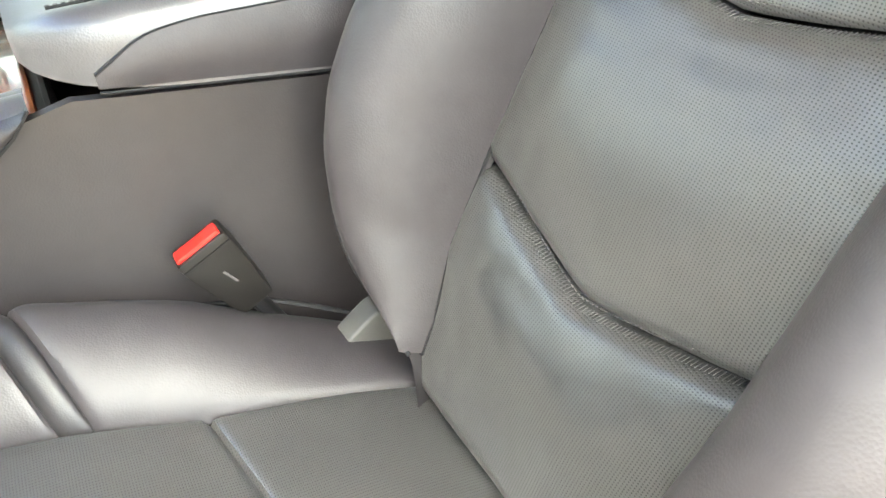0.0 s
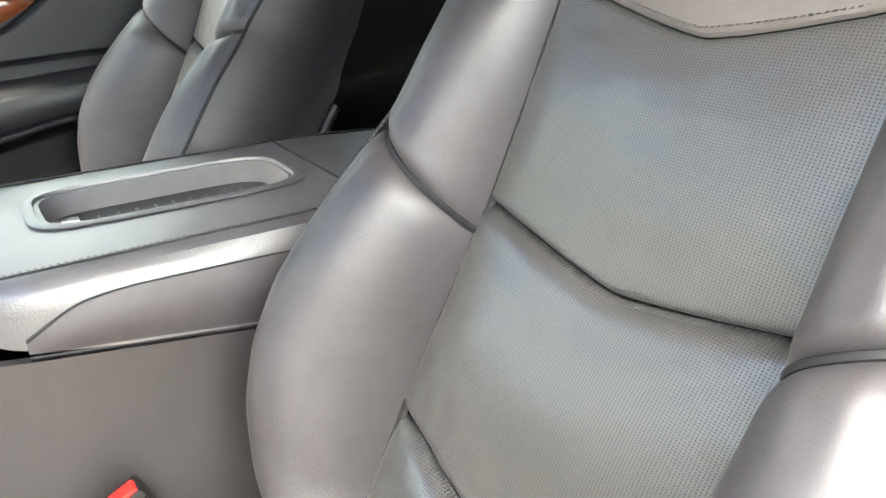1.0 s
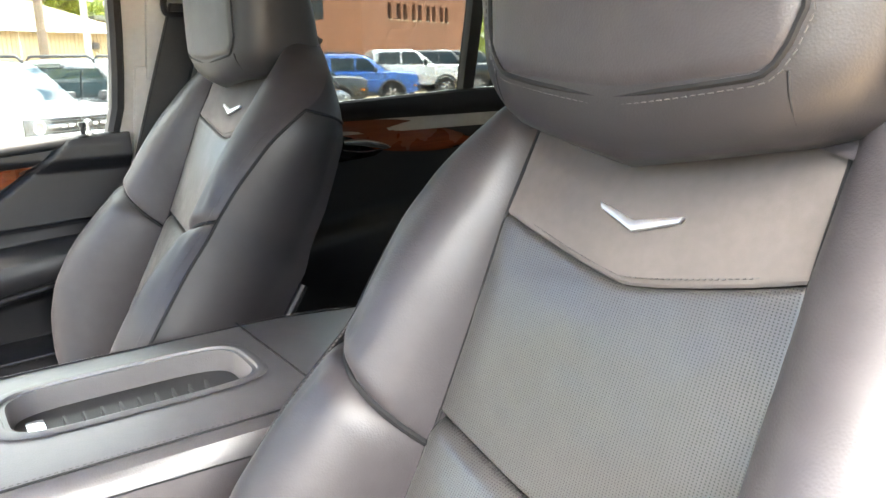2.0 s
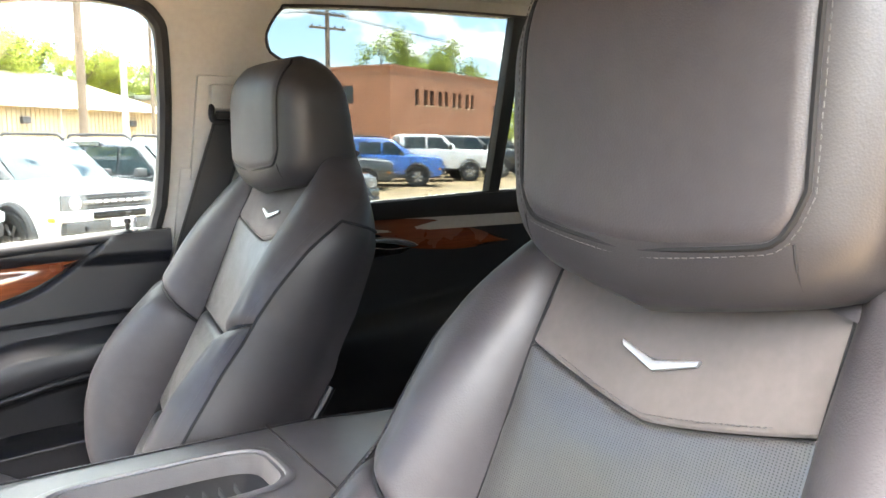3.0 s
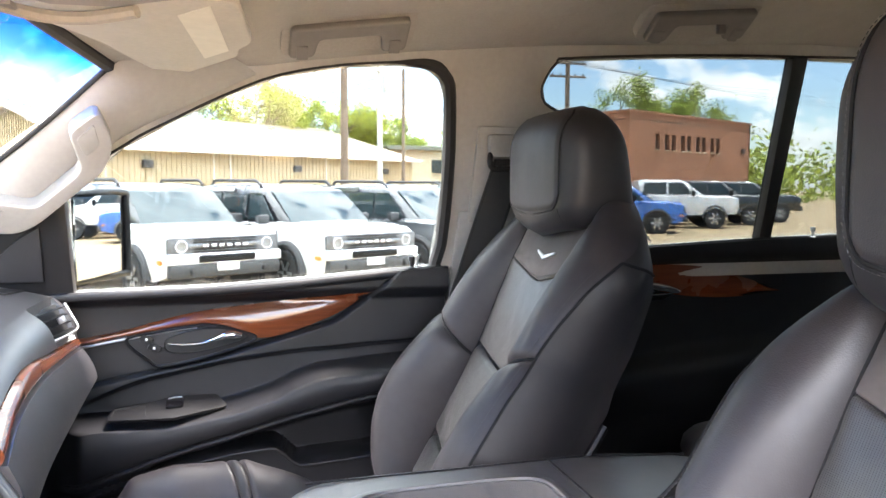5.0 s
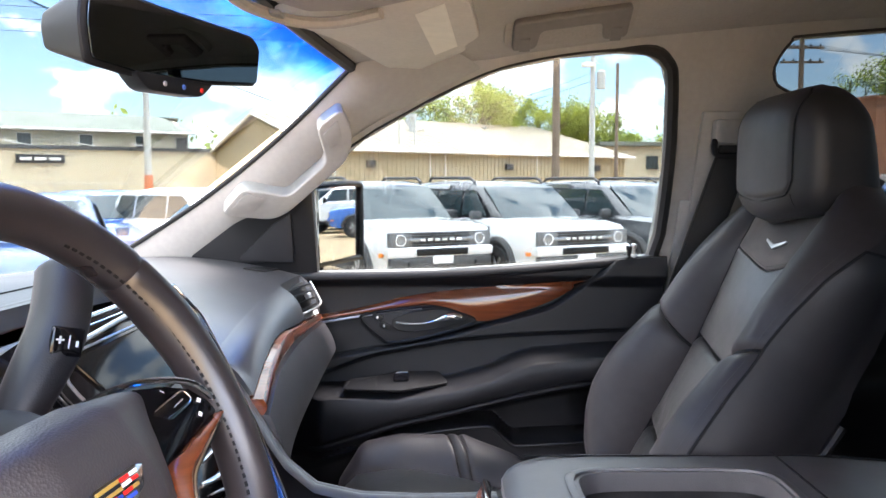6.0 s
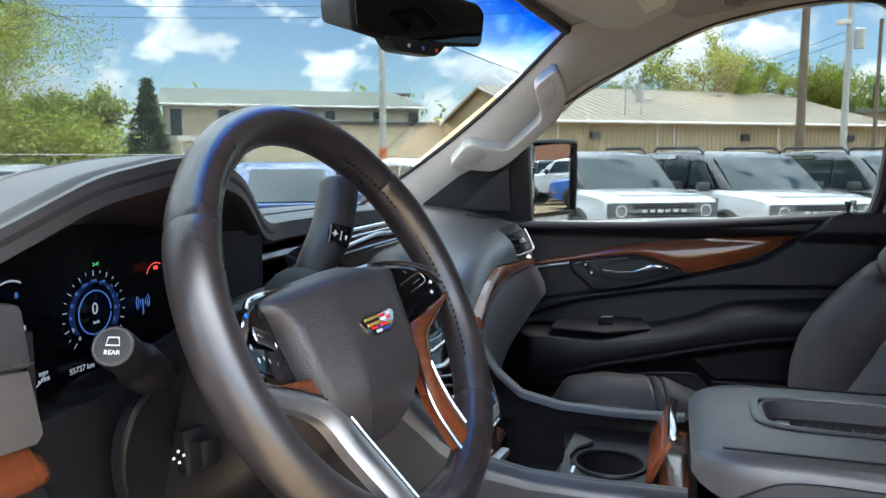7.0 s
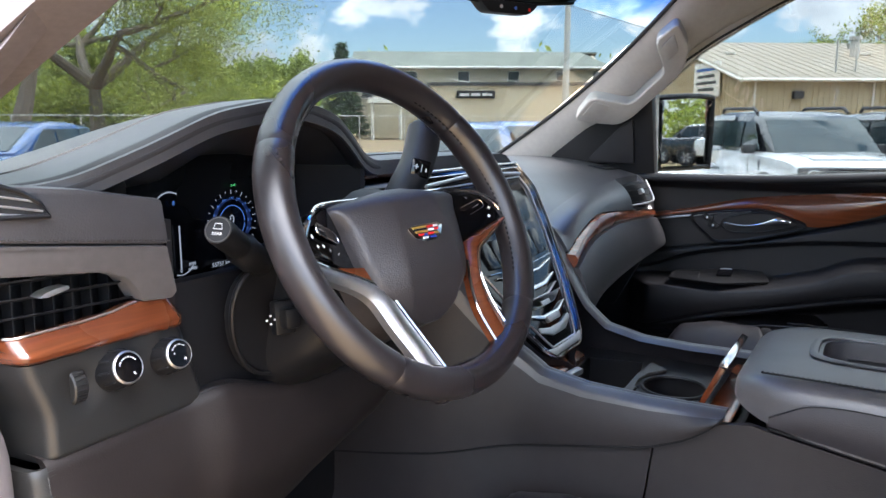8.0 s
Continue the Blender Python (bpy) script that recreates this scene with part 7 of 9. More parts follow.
part("lower_front", lower_front(-1), CONSOLE_SIDE, console)
part("lower_front", lower_front(1), CONSOLE_SIDE, console)

for sign in (-1, 1):
    seam = [Vector((0.010 + sign * (smooth_table([(0.2, 0.158), (0.36, 0.159), (0.48, 0.168), (0.56, 0.209), (0.64, 0.220), (0.85, 0.226)], y) + 0.002), y, rail_low(y) - 0.001)) for y in (lerp(0.20, 0.80, i / 40) for i in range(41))]
    part("rail_seam", tube(seam, 0.0016, 5), PIPING, console)
# cupholders and open bin
deck_z = 1.150
single_cup = [(0.046 * math.cos(k), 0.046 * math.sin(k)) for k in (i * math.tau / 28 for i in range(28))]
cup_a = [(a + 0.012, b + 0.295) for a, b in single_cup]
bin_hole = [(-0.090, 0.368), (-0.085, 0.445), (0.085, 0.450), (0.105, 0.368), (0.03, 0.352)]
deck = part("deck", holed([(-0.125, 0.19), (0.145, 0.19), (0.145, 0.47), (-0.125, 0.47)], [cup_a, bin_hole], lambda a, b, h: Vector((a, b, deck_z - h)), 0.008), BLACK_PLASTIC, console)
part("cup_wall", loft([[Vector((a, b, deck_z - d)) for a, b in cup_a] for d in (0.004, 0.07)], caps=False), BLACK_PLASTIC, deck)
part("cup_floor", box((0.012, 0.295, deck_z - 0.072), (0.12, 0.12, 0.006), 0.0), BLACK_PLASTIC, deck)
part("cup_ring", tube([Vector((a, b, deck_z + 0.001)) for a, b in cup_a], 0.0030, 6, True), BLACK_PLASTIC, deck)
part("bin_floor", box((0.01, 0.41, deck_z - 0.05), (0.22, 0.12, 0.006), 0.0), RUBBER, deck)
part("bin_wall", loft([[Vector((a, b, deck_z - d)) for a, b in bin_hole] for d in (0.004, 0.05)], caps=False), BLACK_PLASTIC, deck)
part("divider_trim", prism([(-0.080, 0.352), (-0.052, 0.322), (-0.020, 0.344), (0.012, 0.348), (0.045, 0.342), (0.072, 0.322), (0.098, 0.352), (0.03, 0.356)], lambda a, b, h: Vector((a, b, deck_z + 0.001 + h)), 0.005, 0.0012), HINGE_GREY, deck, "grey cupholder divider")
part("divider_mark", box((-0.036, 0.338, deck_z + 0.0065), (0.022, 0.004, 0.001), 0.0, Matrix.Rotation(0.0, 4, "Z")), CHROME, deck)
part("socket", box((-0.065, 0.425, deck_z - 0.004), (0.016, 0.020, 0.022), 0.004), BLACK_PLASTIC, deck)
part("front_wood", prism([(-0.115, 0.445), (0.060, 0.448), (0.050, 0.478), (-0.105, 0.470)], lambda a, b, h: Vector((a, b, deck_z + 0.002 + h + (b - 0.445) * 0.5)), 0.010, 0.003), WOOD, console, "glossy wood plate below the stack")
part("front_chrome", box((-0.050, 0.438, deck_z + 0.010), (0.085, 0.014, 0.010), 0.004, Matrix.Rotation(radians(-8), 4, "Z")), SATIN, console)
# raised wooden cover with a chrome edge
cover_m = facing((0.020, 0.232, 1.186), (0.0, 1.0, 0.45))
cover = part("cup_cover", box((0, 0, 0), (0.150, 0.062, 0.008), 0.003, cover_m), WOOD, console, "open glossy wood cupholder cover")
part("cover_edge", box((0, 0, 0), (0.152, 0.010, 0.011), 0.003, cover_m @ Matrix.Translation((0, 0.034, 0))), CHROME, cover)
part("rear_wood", prism([(-0.118, 0.196), (0.135, 0.196), (0.135, 0.232), (-0.118, 0.232)], lambda a, b, h: Vector((a, b, deck_z + h)), 0.014, 0.004), WOOD, console, "glossy wood plate before the armrest")

# ---- overhead fittings ----
VISOR = make("visor_vinyl", rgb(0.55, 0.52, 0.475), 0.7, vary=0.06, grain=120, bump=0.25, bump_scale=900)
# grab handle on the windscreen pillar
grab = thing("pillar_grab_handle", (0.68, 0.60, 1.55), "light grey grab handle on the windscreen pillar", "grab handle")
G_AT = Vector((0.644, 0.502, 1.6725))
G_ALONG = Vector((-0.230, -0.776, 0.587)).normalized()
G_OUT = Vector((-0.770, -0.223, -0.598)).normalized()
G_ACROSS = G_OUT.cross(G_ALONG).normalized()


def on_pillar(a, b, h):
    return G_AT + G_ALONG * a + G_ACROSS * b + G_OUT * h


# a cranked flat bar with a wide foot at each end
g_out = [(-0.246, 0.037), (-0.178, 0.048), (-0.154, 0.010), (-0.130, -0.030), (-0.022, -0.026), (0.019, 0.045), (0.081, 0.043), (0.060, -0.012), (0.037, -0.034), (0.001, -0.053), (-0.158, -0.060), (-0.195, -0.050), (-0.248, 0.021)]
part("bar", prism(rounded(g_out, 0.016), lambda a, b, h: on_pillar(a, b, h - 0.016), 0.034, 0.007, 3), PILLAR, grab)
for name, ring in (("lower_cover", [(-0.230, 0.029), (-0.180, 0.037), (-0.164, 0.0), (-0.207, -0.009)]), ("upper_cover", [(0.017, 0.027), (0.060, 0.031), (0.036, -0.008), (0.004, -0.008)])):
    part(name, prism(rounded(ring, 0.008), lambda a, b, h: on_pillar(a, b, 0.0165 + h), 0.0035, 0.0012), PILLAR, grab)

HANDLE_GREY = make("handle_plastic", rgb(0.20, 0.19, 0.18), 0.5, vary=0.06, grain=90, bump=0.2, bump_scale=1100)


def roof_handle(y0, y1, x, z, rise, light):
    """A fold-down grab handle set into the cove between the headliner and the window."""
    h = thing("roof_grab_handle", (x, (y0 + y1) / 2, z), "grey folding grab handle on the roof rail", "grab handle", "roof grab handles")
    down = Vector((0.81, 0, -0.59)).normalized()
    way = Vector((-0.59, 0, -0.81)).normalized()
    back = Vector((0, -1, rise)).normalized()
    c, half = Vector((x, (y0 + y1) / 2, z)), abs(y1 - y0) / 2
    place = lambda a, b, k: c + back * a - down * b + way * k
    outer = rounded([(-half, -0.035), (-half, 0.030), (half, 0.036), (half, -0.033), (half * 0.58, -0.033), (half * 0.52, 0.006), (-half * 0.52, 0.004), (-half * 0.58, -0.035)], 0.010)
    plate = rounded([(-half - 0.014, -0.044), (-half - 0.014, 0.044), (half + 0.014, 0.048), (half + 0.014, -0.042)], 0.02)
    part("base_plate", prism(plate, lambda a, b, k: place(a, b, k - 0.02), 0.022, 0.003), light, h)
    grip = part("handle", prism(outer, lambda a, b, k: place(a, b, k + 0.003), 0.016, 0.005, 3), HANDLE_GREY, h)
    for sign in (-1, 1):
        part("hinge_cap", box((0, 0, 0), (0.030, 0.020, 0.004), 0.002, facing(place(sign * half * 0.79, -0.020, 0.0195), way, back)), HANDLE_GREY, grip)
    return h


roof_handle(0.150, -0.055, 0.522, 1.874, 0.12, HEADLINER)
second_handle = roof_handle(-0.518, -0.735, 0.500, 1.932, 0.08, HEADLINER)
# coat hook on the rear handle
part("coat_hook", box((0.497, -0.675, 1.921), (0.012, 0.016, 0.024), 0.004), HANDLE_GREY, second_handle)

# sun visor, folded up, with its label
visor = thing("sun_visor", (0.38, 0.36, 1.82), "light grey sun visor with a warning label", "sun visor")


def visor_at(a, b, h):
    return Vector((a, b, 1.834 - 0.026 * (a - 0.13) - h))


v_out = [(0.205, 0.505), (0.38, 0.425), (0.655, 0.360), (0.63, 0.325), (0.44, 0.232), (0.40, 0.236), (0.34, 0.215), (0.13, 0.238), (0.11, 0.30)]
part("panel", prism(rounded(v_out, 0.025), visor_at, 0.014, 0.005, 3), VISOR, visor)
LABEL = make("label_paper", rgb(0.74, 0.71, 0.63), 0.6, vary=0.06)
part("label", prism([(0.200, 0.308), (0.144, 0.268), (0.400, 0.248), (0.470, 0.285)], lambda a, b, h: visor_at(a, b, 0.0142 + h), 0.0006), LABEL, visor, "cream warning label", smooth=0)
part("hinge_rod", tube([(0.60, 0.372, 1.815), (0.36, 0.445, 1.826), (0.21, 0.512, 1.830)], 0.006, 8), VISOR, visor)

# overhead console
over = thing("overhead_console", (0.03, 0.38, 1.80), "grey overhead console with reading lamps", "overhead console")
o_rings = []
for k, (y, half, low) in enumerate(((0.515, 0.10, 1.836), (0.50, 0.135, 1.818), (0.45, 0.165, 1.806), (0.385, 0.158, 1.806), (0.32, 0.115, 1.810), (0.275, 0.06, 1.825))):
    o_rings.append([Vector((0.02 + half * math.copysign(abs(math.cos(q)) ** 0.5, math.cos(q)), y - 0.03 * math.cos(q) ** 2, low + 0.045 + 0.045 * math.copysign(abs(math.sin(q)) ** 0.5, math.sin(q)))) for q in (i * math.tau / 28 for i in range(28))])
OVER_GREY = make("console_grey", rgb(0.30, 0.265, 0.25), 0.6, vary=0.06, grain=90, bump=0.2, bump_scale=1100)
part("body", loft(o_rings), OVER_GREY, over)
part("lower_trim", tube(spline([(-0.13, 0.485, 1.812), (-0.05, 0.508, 1.810), (0.043, 0.511, 1.808), (0.113, 0.500, 1.806), (0.175, 0.460, 1.804), (0.190, 0.41, 1.806), (0.165, 0.35, 1.812)], 6), 0.008, 8), HEADLINER, over)
part("reading_lamp", box((-0.06, 0.40, 1.8055), (0.07, 0.035, 0.004), 0.0015), VISOR, over, "pale reading lamp lens")
part("map_switch", box((0.135, 0.478, 1.8045), (0.030, 0.014, 0.006), 0.002), HANDLE_GREY, over)

# rear-view mirror
BLUE_INK = make("blue_button", rgb(0.05, 0.12, 0.45), 0.4)
rvm = thing("rear_view_mirror", (0.04, 0.56, 1.74), "black rear-view mirror with a row of buttons", "rear-view mirror")
r_m = facing((-0.025, 0.547, 1.738), (-0.39, -0.92, -0.02), (0.02, 0, 1))
r_out = [(-0.124, 0.0), (-0.119, -0.038), (-0.064, -0.043), (0.04, -0.037), (0.133, -0.026), (0.138, 0.022), (0.128, 0.034), (-0.02, 0.036), (-0.100, 0.040), (-0.121, 0.030)]
housing = part("housing", prism(rounded(r_out, 0.008), lambda a, b, h: r_m @ Vector((a * (1 - 2.0 * h), b * (1 - 7.0 * h), -h)), 0.07, 0.006, 3), BLACK_PLASTIC, rvm)
# dark tint stands in for the dim cabin it would reflect
DIM_MIRROR = make("dimmed_mirror", rgb(0.16, 0.18, 0.20), 0.015, metal=1.0, vary=0.01)
part("mirror_glass", prism(rounded([(a * 0.955 + 0.003, b * 0.86) for a, b in r_out], 0.006), lambda a, b, h: r_m @ Vector((a, b, h)), 0.003, 0.001), DIM_MIRROR, rvm, "mirror glass, tinted dark to dim its reflection", smooth=0)
chin_out = [(-0.066, -0.036), (-0.046, -0.053), (0.030, -0.051), (0.050, -0.034)]
chin = part("button_bar", prism(rounded(chin_out, 0.008), lambda a, b, h: r_m @ Vector((a, b, h - 0.018)), 0.024, 0.004), BLACK_PLASTIC, rvm)
for x, mat in ((-0.024, SATIN), (0.003, BLUE_INK), (0.030, RED)):
    part("button", lathe([(0.0028, 0.0), (0.0028, 0.0012), (0.002, 0.002)], r_m @ Matrix.Translation((x, -0.0435, 0.005)), 12), mat, chin)
part("mount", tube([(-0.02, 0.58, 1.75), (-0.01, 0.64, 1.79), (0.0, 0.66, 1.80)], 0.022, 10), BLACK_PLASTIC, rvm)

# rear bench, in shade
bench = thing("captain_chair", (0.42, -1.05, 0.63), "black leather second-row captain seat in shade", "car seat", "rear seats")
part("cushion", box((0.42, -0.92, 0.93), (0.50, 0.50, 0.16), 0.05, segments=4), LEATHER, bench)
part("backrest", box((0.42, -1.25, 1.22), (0.50, 0.14, 0.62), 0.05, Matrix.Rotation(radians(14), 4, "X"), 4), LEATHER, bench)
part("headrest", box((0.42, -1.36, 1.62), (0.26, 0.10, 0.17), 0.04, Matrix.Rotation(radians(8), 4, "X"), 4), LEATHER, bench)
part("armrest", box((0.14, -0.90, 1.10), (0.07, 0.32, 0.07), 0.025, segments=4), LEATHER, bench)
bench2 = copy_thing(bench, pose(-0.42, -1.05, 0.63))
third = thing("third_row_bench", (0, -2.0, 0.63), "black leather third-row bench in shade", "car seat", "rear seats")
part("cushion", box((0, -1.85, 0.95), (1.15, 0.45, 0.15), 0.05, segments=4), LEATHER, third)
part("backrest", box((0, -2.15, 1.22), (1.15, 0.14, 0.55), 0.05, Matrix.Rotation(radians(14), 4, "X"), 4), LEATHER, third)

# ---- outside ----
def make_ground():
    mat = make("gravel_yard", rgb(0.25, 0.175, 0.095), 0.92, vary=0.22, grain=3.0, bump=0.5, bump_scale=25)
    return mat


single("ground", box((60, 20, -0.25), (700, 700, 0.5)), make_ground(), "tan gravel and dirt car yard", "ground", kind="structure", smooth=0)
GRASS = make("spring_grass", rgb(0.11, 0.17, 0.025), 0.9, vary=0.35, grain=4, bump=0.4, bump_scale=30)
single("grass_verge", box((45, 62, 0.02), (110, 22, 0.06)), GRASS, "bright green mown grass verge", "grass", kind="structure", smooth=0)

# ---- vehicles ----
TYRE = make("tyre_rubber", rgb(0.016, 0.016, 0.017), 0.8, vary=0.2)
CAR_GLASS = make("car_glass", rgb(0.018, 0.030, 0.034), 0.05, spec=0.45)
LAMP_GLASS = make("lamp_glass", rgb(0.26, 0.27, 0.29), 0.12, metal=0.4)
GRILLE_GREY = make("grille_grey", rgb(0.11, 0.11, 0.115), 0.45)
GREY_CLAD = make("grey_cladding", rgb(0.045, 0.045, 0.047), 0.6)
AMBER = make("amber_lens", rgb(0.75, 0.22, 0.03), 0.3)


def paint(name, r, g, b):
    return make(name, rgb(r, g, b), 0.25, vary=0.03, coat=0.9)


WHITE_PAINT = paint("white_paint", 0.60, 0.61, 0.62)
BLUE_PAINT = paint("blue_paint", 0.03, 0.12, 0.42)
GREY_PAINT = paint("dark_grey_paint", 0.045, 0.05, 0.055)
BLACK_PAINT = paint("black_paint", 0.012, 0.012, 0.014)


def body_loft(rows, across):
    """A car body from sections along its length: (x, half width, low, high)."""
    rings = []
    for x, half, low, high in rows:
        ring = []
        for a, b in across:
            ring.append(Vector((x, half * a, lerp(low, high, b))))
        rings.append(ring)
    return loft(rings)


LOWER = [(-0.96, 0.0), (-1.0, 0.30), (-1.0, 0.75), (-0.97, 0.93), (-0.88, 1.0), (0.88, 1.0), (0.97, 0.93), (1.0, 0.75), (1.0, 0.30), (0.96, 0.0)]
UPPER = [(-1.0, 0.0), (-0.92, 0.70), (-0.885, 0.86), (-0.84, 0.94), (-0.77, 0.985), (-0.66, 1.0), (0.66, 1.0), (0.77, 0.985), (0.84, 0.94), (0.885, 0.86), (0.92, 0.70), (1.0, 0.0)]


def put_wheel(car, x, y, r, width):
    sign = 1 if y > 0 else -1
    m = Matrix.Translation((x, y, r)) @ Matrix.Rotation(radians(-90 * sign), 4, "X")
    w = part("wheel", lathe([(r * 0.66, -width / 2), (r * 0.94, -width / 2), (r, -width * 0.36), (r, width * 0.36), (r * 0.94, width / 2), (r * 0.66, width / 2), (r * 0.62, width * 0.3), (0.02, width * 0.25)], m, 28), TYRE, car)
    part("rim", lathe([(r * 0.64, width * 0.30), (r * 0.64, width * 0.46), (r * 0.58, width * 0.46), (r * 0.56, width * 0.34), (r * 0.20, width * 0.30)], m, 28), GREY_CLAD, w)
    for i in range(6):
        part("spoke", box((0, 0, 0), (r * 0.46, r * 0.13, 0.02), 0.004, m @ Matrix.Rotation(i * math.tau / 6, 4, "Z") @ Matrix.Translation((r * 0.36, 0, width * 0.42))), SATIN, w)


def boxy_suv(colour, roof, label, name="suv", length=4.4, group="parked cars"):
    """A square-cut off-roader, nose along +x, standing on z = 0."""
    car = thing(name, (0, 0, 0), label, "car", group)
    h = length / 2
    body = part("body", body_loft([(-h, 0.86, 0.45, 1.08), (-h + 0.08, 0.92, 0.38, 1.14), (-0.8, 0.94, 0.32, 1.16), (h - 1.35, 0.94, 0.32, 1.16), (h - 0.9, 0.94, 0.33, 1.15), (h - 0.35, 0.92, 0.36, 1.12), (h - 0.10, 0.91, 0.42, 1.08), (h - 0.01, 0.88, 0.46, 1.03), (h + 0.01, 0.86, 0.50, 1.00)], LOWER), colour, car)
    cab = part("cab", body_loft([(-h + 0.04, 0.84, 1.05, 1.60), (-h + 0.22, 0.87, 1.08, 1.74), (-1.3, 0.88, 1.08, 1.775), (-0.6, 0.88, 1.08, 1.785), (-0.1, 0.875, 1.08, 1.775), (0.18, 0.87, 1.08, 1.745), (0.34, 0.865, 1.08, 1.705), (0.46, 0.86, 1.08, 1.660), (1.14, 0.84, 1.08, 1.16)], UPPER), roof, car)
    part("bonnet_ridge", box((h - 0.62, 0, 1.125), (0.95, 1.20, 0.05), 0.022, Matrix.Rotation(radians(3.0), 4, "Y")), colour, body)
    # glass
    part("windscreen", sheet(lambda s, t: Vector((1.150 - 0.72 * t + 0.016 + 0.06 * (1 - (2 * s - 1) ** 2) * (1 - 0.5 * t) + 0.02 * math.sin(math.pi * t), lerp(-1, 1, s) * lerp(0.76, 0.69, t), 1.15 + 0.535 * t)), 20, 10, 0.010, (-1, 0, 0)), CAR_GLASS, cab, "dark curved windscreen")
    part("rear_window", prism([(-0.68, 1.18), (0.68, 1.18), (0.64, 1.60), (-0.64, 1.60)], lambda a, b, k: Vector((-h + 0.02 - k, a, b)), 0.02), CAR_GLASS, cab, smooth=0)
    for sign in (-1, 1):
        for a0, a1, b0, b1 in ((0.02, 0.82, 0.02, 0.36), (-0.86, -0.06, -0.86, -0.06), (-1.85, -0.98, -1.80, -0.98)):
            part("side_window", prism([(a0, 1.19), (a1, 1.19), (b1, 1.62), (b0, 1.62)], lambda a, b, k, sign=sign: Vector((a, sign * (0.885 - 0.16 * (b - 1.12) + k), b)), 0.01), CAR_GLASS, cab, smooth=0)
        # painted rear quarter panel above the belt line
        part("quarter_panel", prism([(-h + 0.12, 1.12), (-0.92, 1.12), (-0.92, 1.18), (-h + 0.30, 1.18), (-h + 0.34, 1.64), (-0.55, 1.64), (-0.55, 1.72), (-h + 0.24, 1.70)], lambda a, b, k, sign=sign: Vector((a, sign * (0.892 - 0.16 * (b - 1.12) + k), b)), 0.016), colour, cab, smooth=0)
        part("wing_mirror", box((0.70, sign * 1.00, 1.20), (0.13, 0.20, 0.15), 0.045), GREY_CLAD, body)
        part("sill", box((-0.1, sign * 0.93, 0.38), (2.2, 0.07, 0.14), 0.03), GREY_CLAD, body)
        part("door_line", box((0.55, sign * 0.942, 0.78), (0.008, 0.006, 0.66), 0.0), GREY_CLAD, body)
        part("wing_vent", box((h - 1.18, sign * 0.942, 0.96), (0.05, 0.008, 0.16), 0.004), GREY_CLAD, body)
        for x in (-h + 0.95, h - 0.92):
            part("wheel_arch", tube([Vector((x + 0.45 * math.cos(q), sign * 0.925, 0.38 + 0.45 * math.sin(q))) for q in (i * math.pi / 14 for i in range(15))], 0.065, 8), GREY_CLAD, body)
            part("arch_well", lathe([(0.43, -0.03), (0.43, 0.03)], Matrix.Translation((x, sign * 0.915, 0.38)) @ Matrix.Rotation(radians(90), 4, "X"), 24), RUBBER, body)
            put_wheel(car, x, sign * 0.86, 0.37, 0.24)
        part("roof_rail", tube([(-1.55, sign * 0.70, 1.77), (-1.47, sign * 0.70, 1.84), (0.0, sign * 0.70, 1.83), (0.15, sign * 0.70, 1.75)], 0.026, 8), GREY_CLAD, cab)
        lamp_m = facing((h + 0.045, sign * 0.66, 0.885), (1, 0, 0))
        lamp = part("headlamp", lathe([(0.100, -0.02), (0.100, 0.006), (0.085, 0.012), (0.045, 0.006), (0.0005, 0.008)], lamp_m, 24), LAMP_GLASS, body, "clear round headlamp")
        part("lamp_ring", tube([Vector((h + 0.055, sign * 0.66 + 0.082 * math.cos(q), 0.885 + 0.082 * math.sin(q))) for q in (i * math.tau / 20 for i in range(20))], 0.007, 6, True), WHITE_INK, lamp)
        part("lamp_bar", box((h + 0.048, sign * 0.45, 0.885), (0.03, 0.22, 0.055), 0.01), LAMP_GLASS, lamp)
        part("indicator", box((h - 0.10, sign * 0.915, 0.66), (0.13, 0.03, 0.06), 0.012), AMBER, body)
        part("tow_hook", box((h + 0.13, sign * 0.56, 0.52), (0.05, 0.04, 0.07), 0.01), BLACK_PLASTIC, body)
    grille = part("grille", box((h + 0.02, 0, 0.885), (0.06, 1.72, 0.245), 0.03), GRILLE_GREY, body, "grey full-width grille with pale lettering bars")
    for z in (0.800, 0.835, 0.937, 0.972):
        part("grille_slot", box((h + 0.050, 0, z), (0.006, 0.96, 0.020), 0.003), BLACK_PLASTIC, grille)
    part("grille_bar", box((h + 0.052, 0, 0.885), (0.010, 0.98, 0.062), 0.004), BLACK_PLASTIC, grille)
    for i in range(6):
        part("grille_letter", box((h + 0.060, -0.305 + 0.122 * i, 0.885), (0.010, 0.082, 0.040), 0.003), WHITE_INK, grille)
    part("upper_bumper", box((h + 0.02, 0, 0.70), (0.16, 1.78, 0.16), 0.05), colour, body)
    part("bumper", box((h + 0.03, 0, 0.53), (0.18, 1.70, 0.20), 0.05), GREY_CLAD, body)
    part("lower_intake", box((h + 0.105, 0, 0.70), (0.02, 0.86, 0.10), 0.01), BLACK_PLASTIC, body)
    part("number_plate", box((h + 0.122, 0, 0.58), (0.012, 0.34, 0.12), 0.005), WHITE_INK, body)
    return car


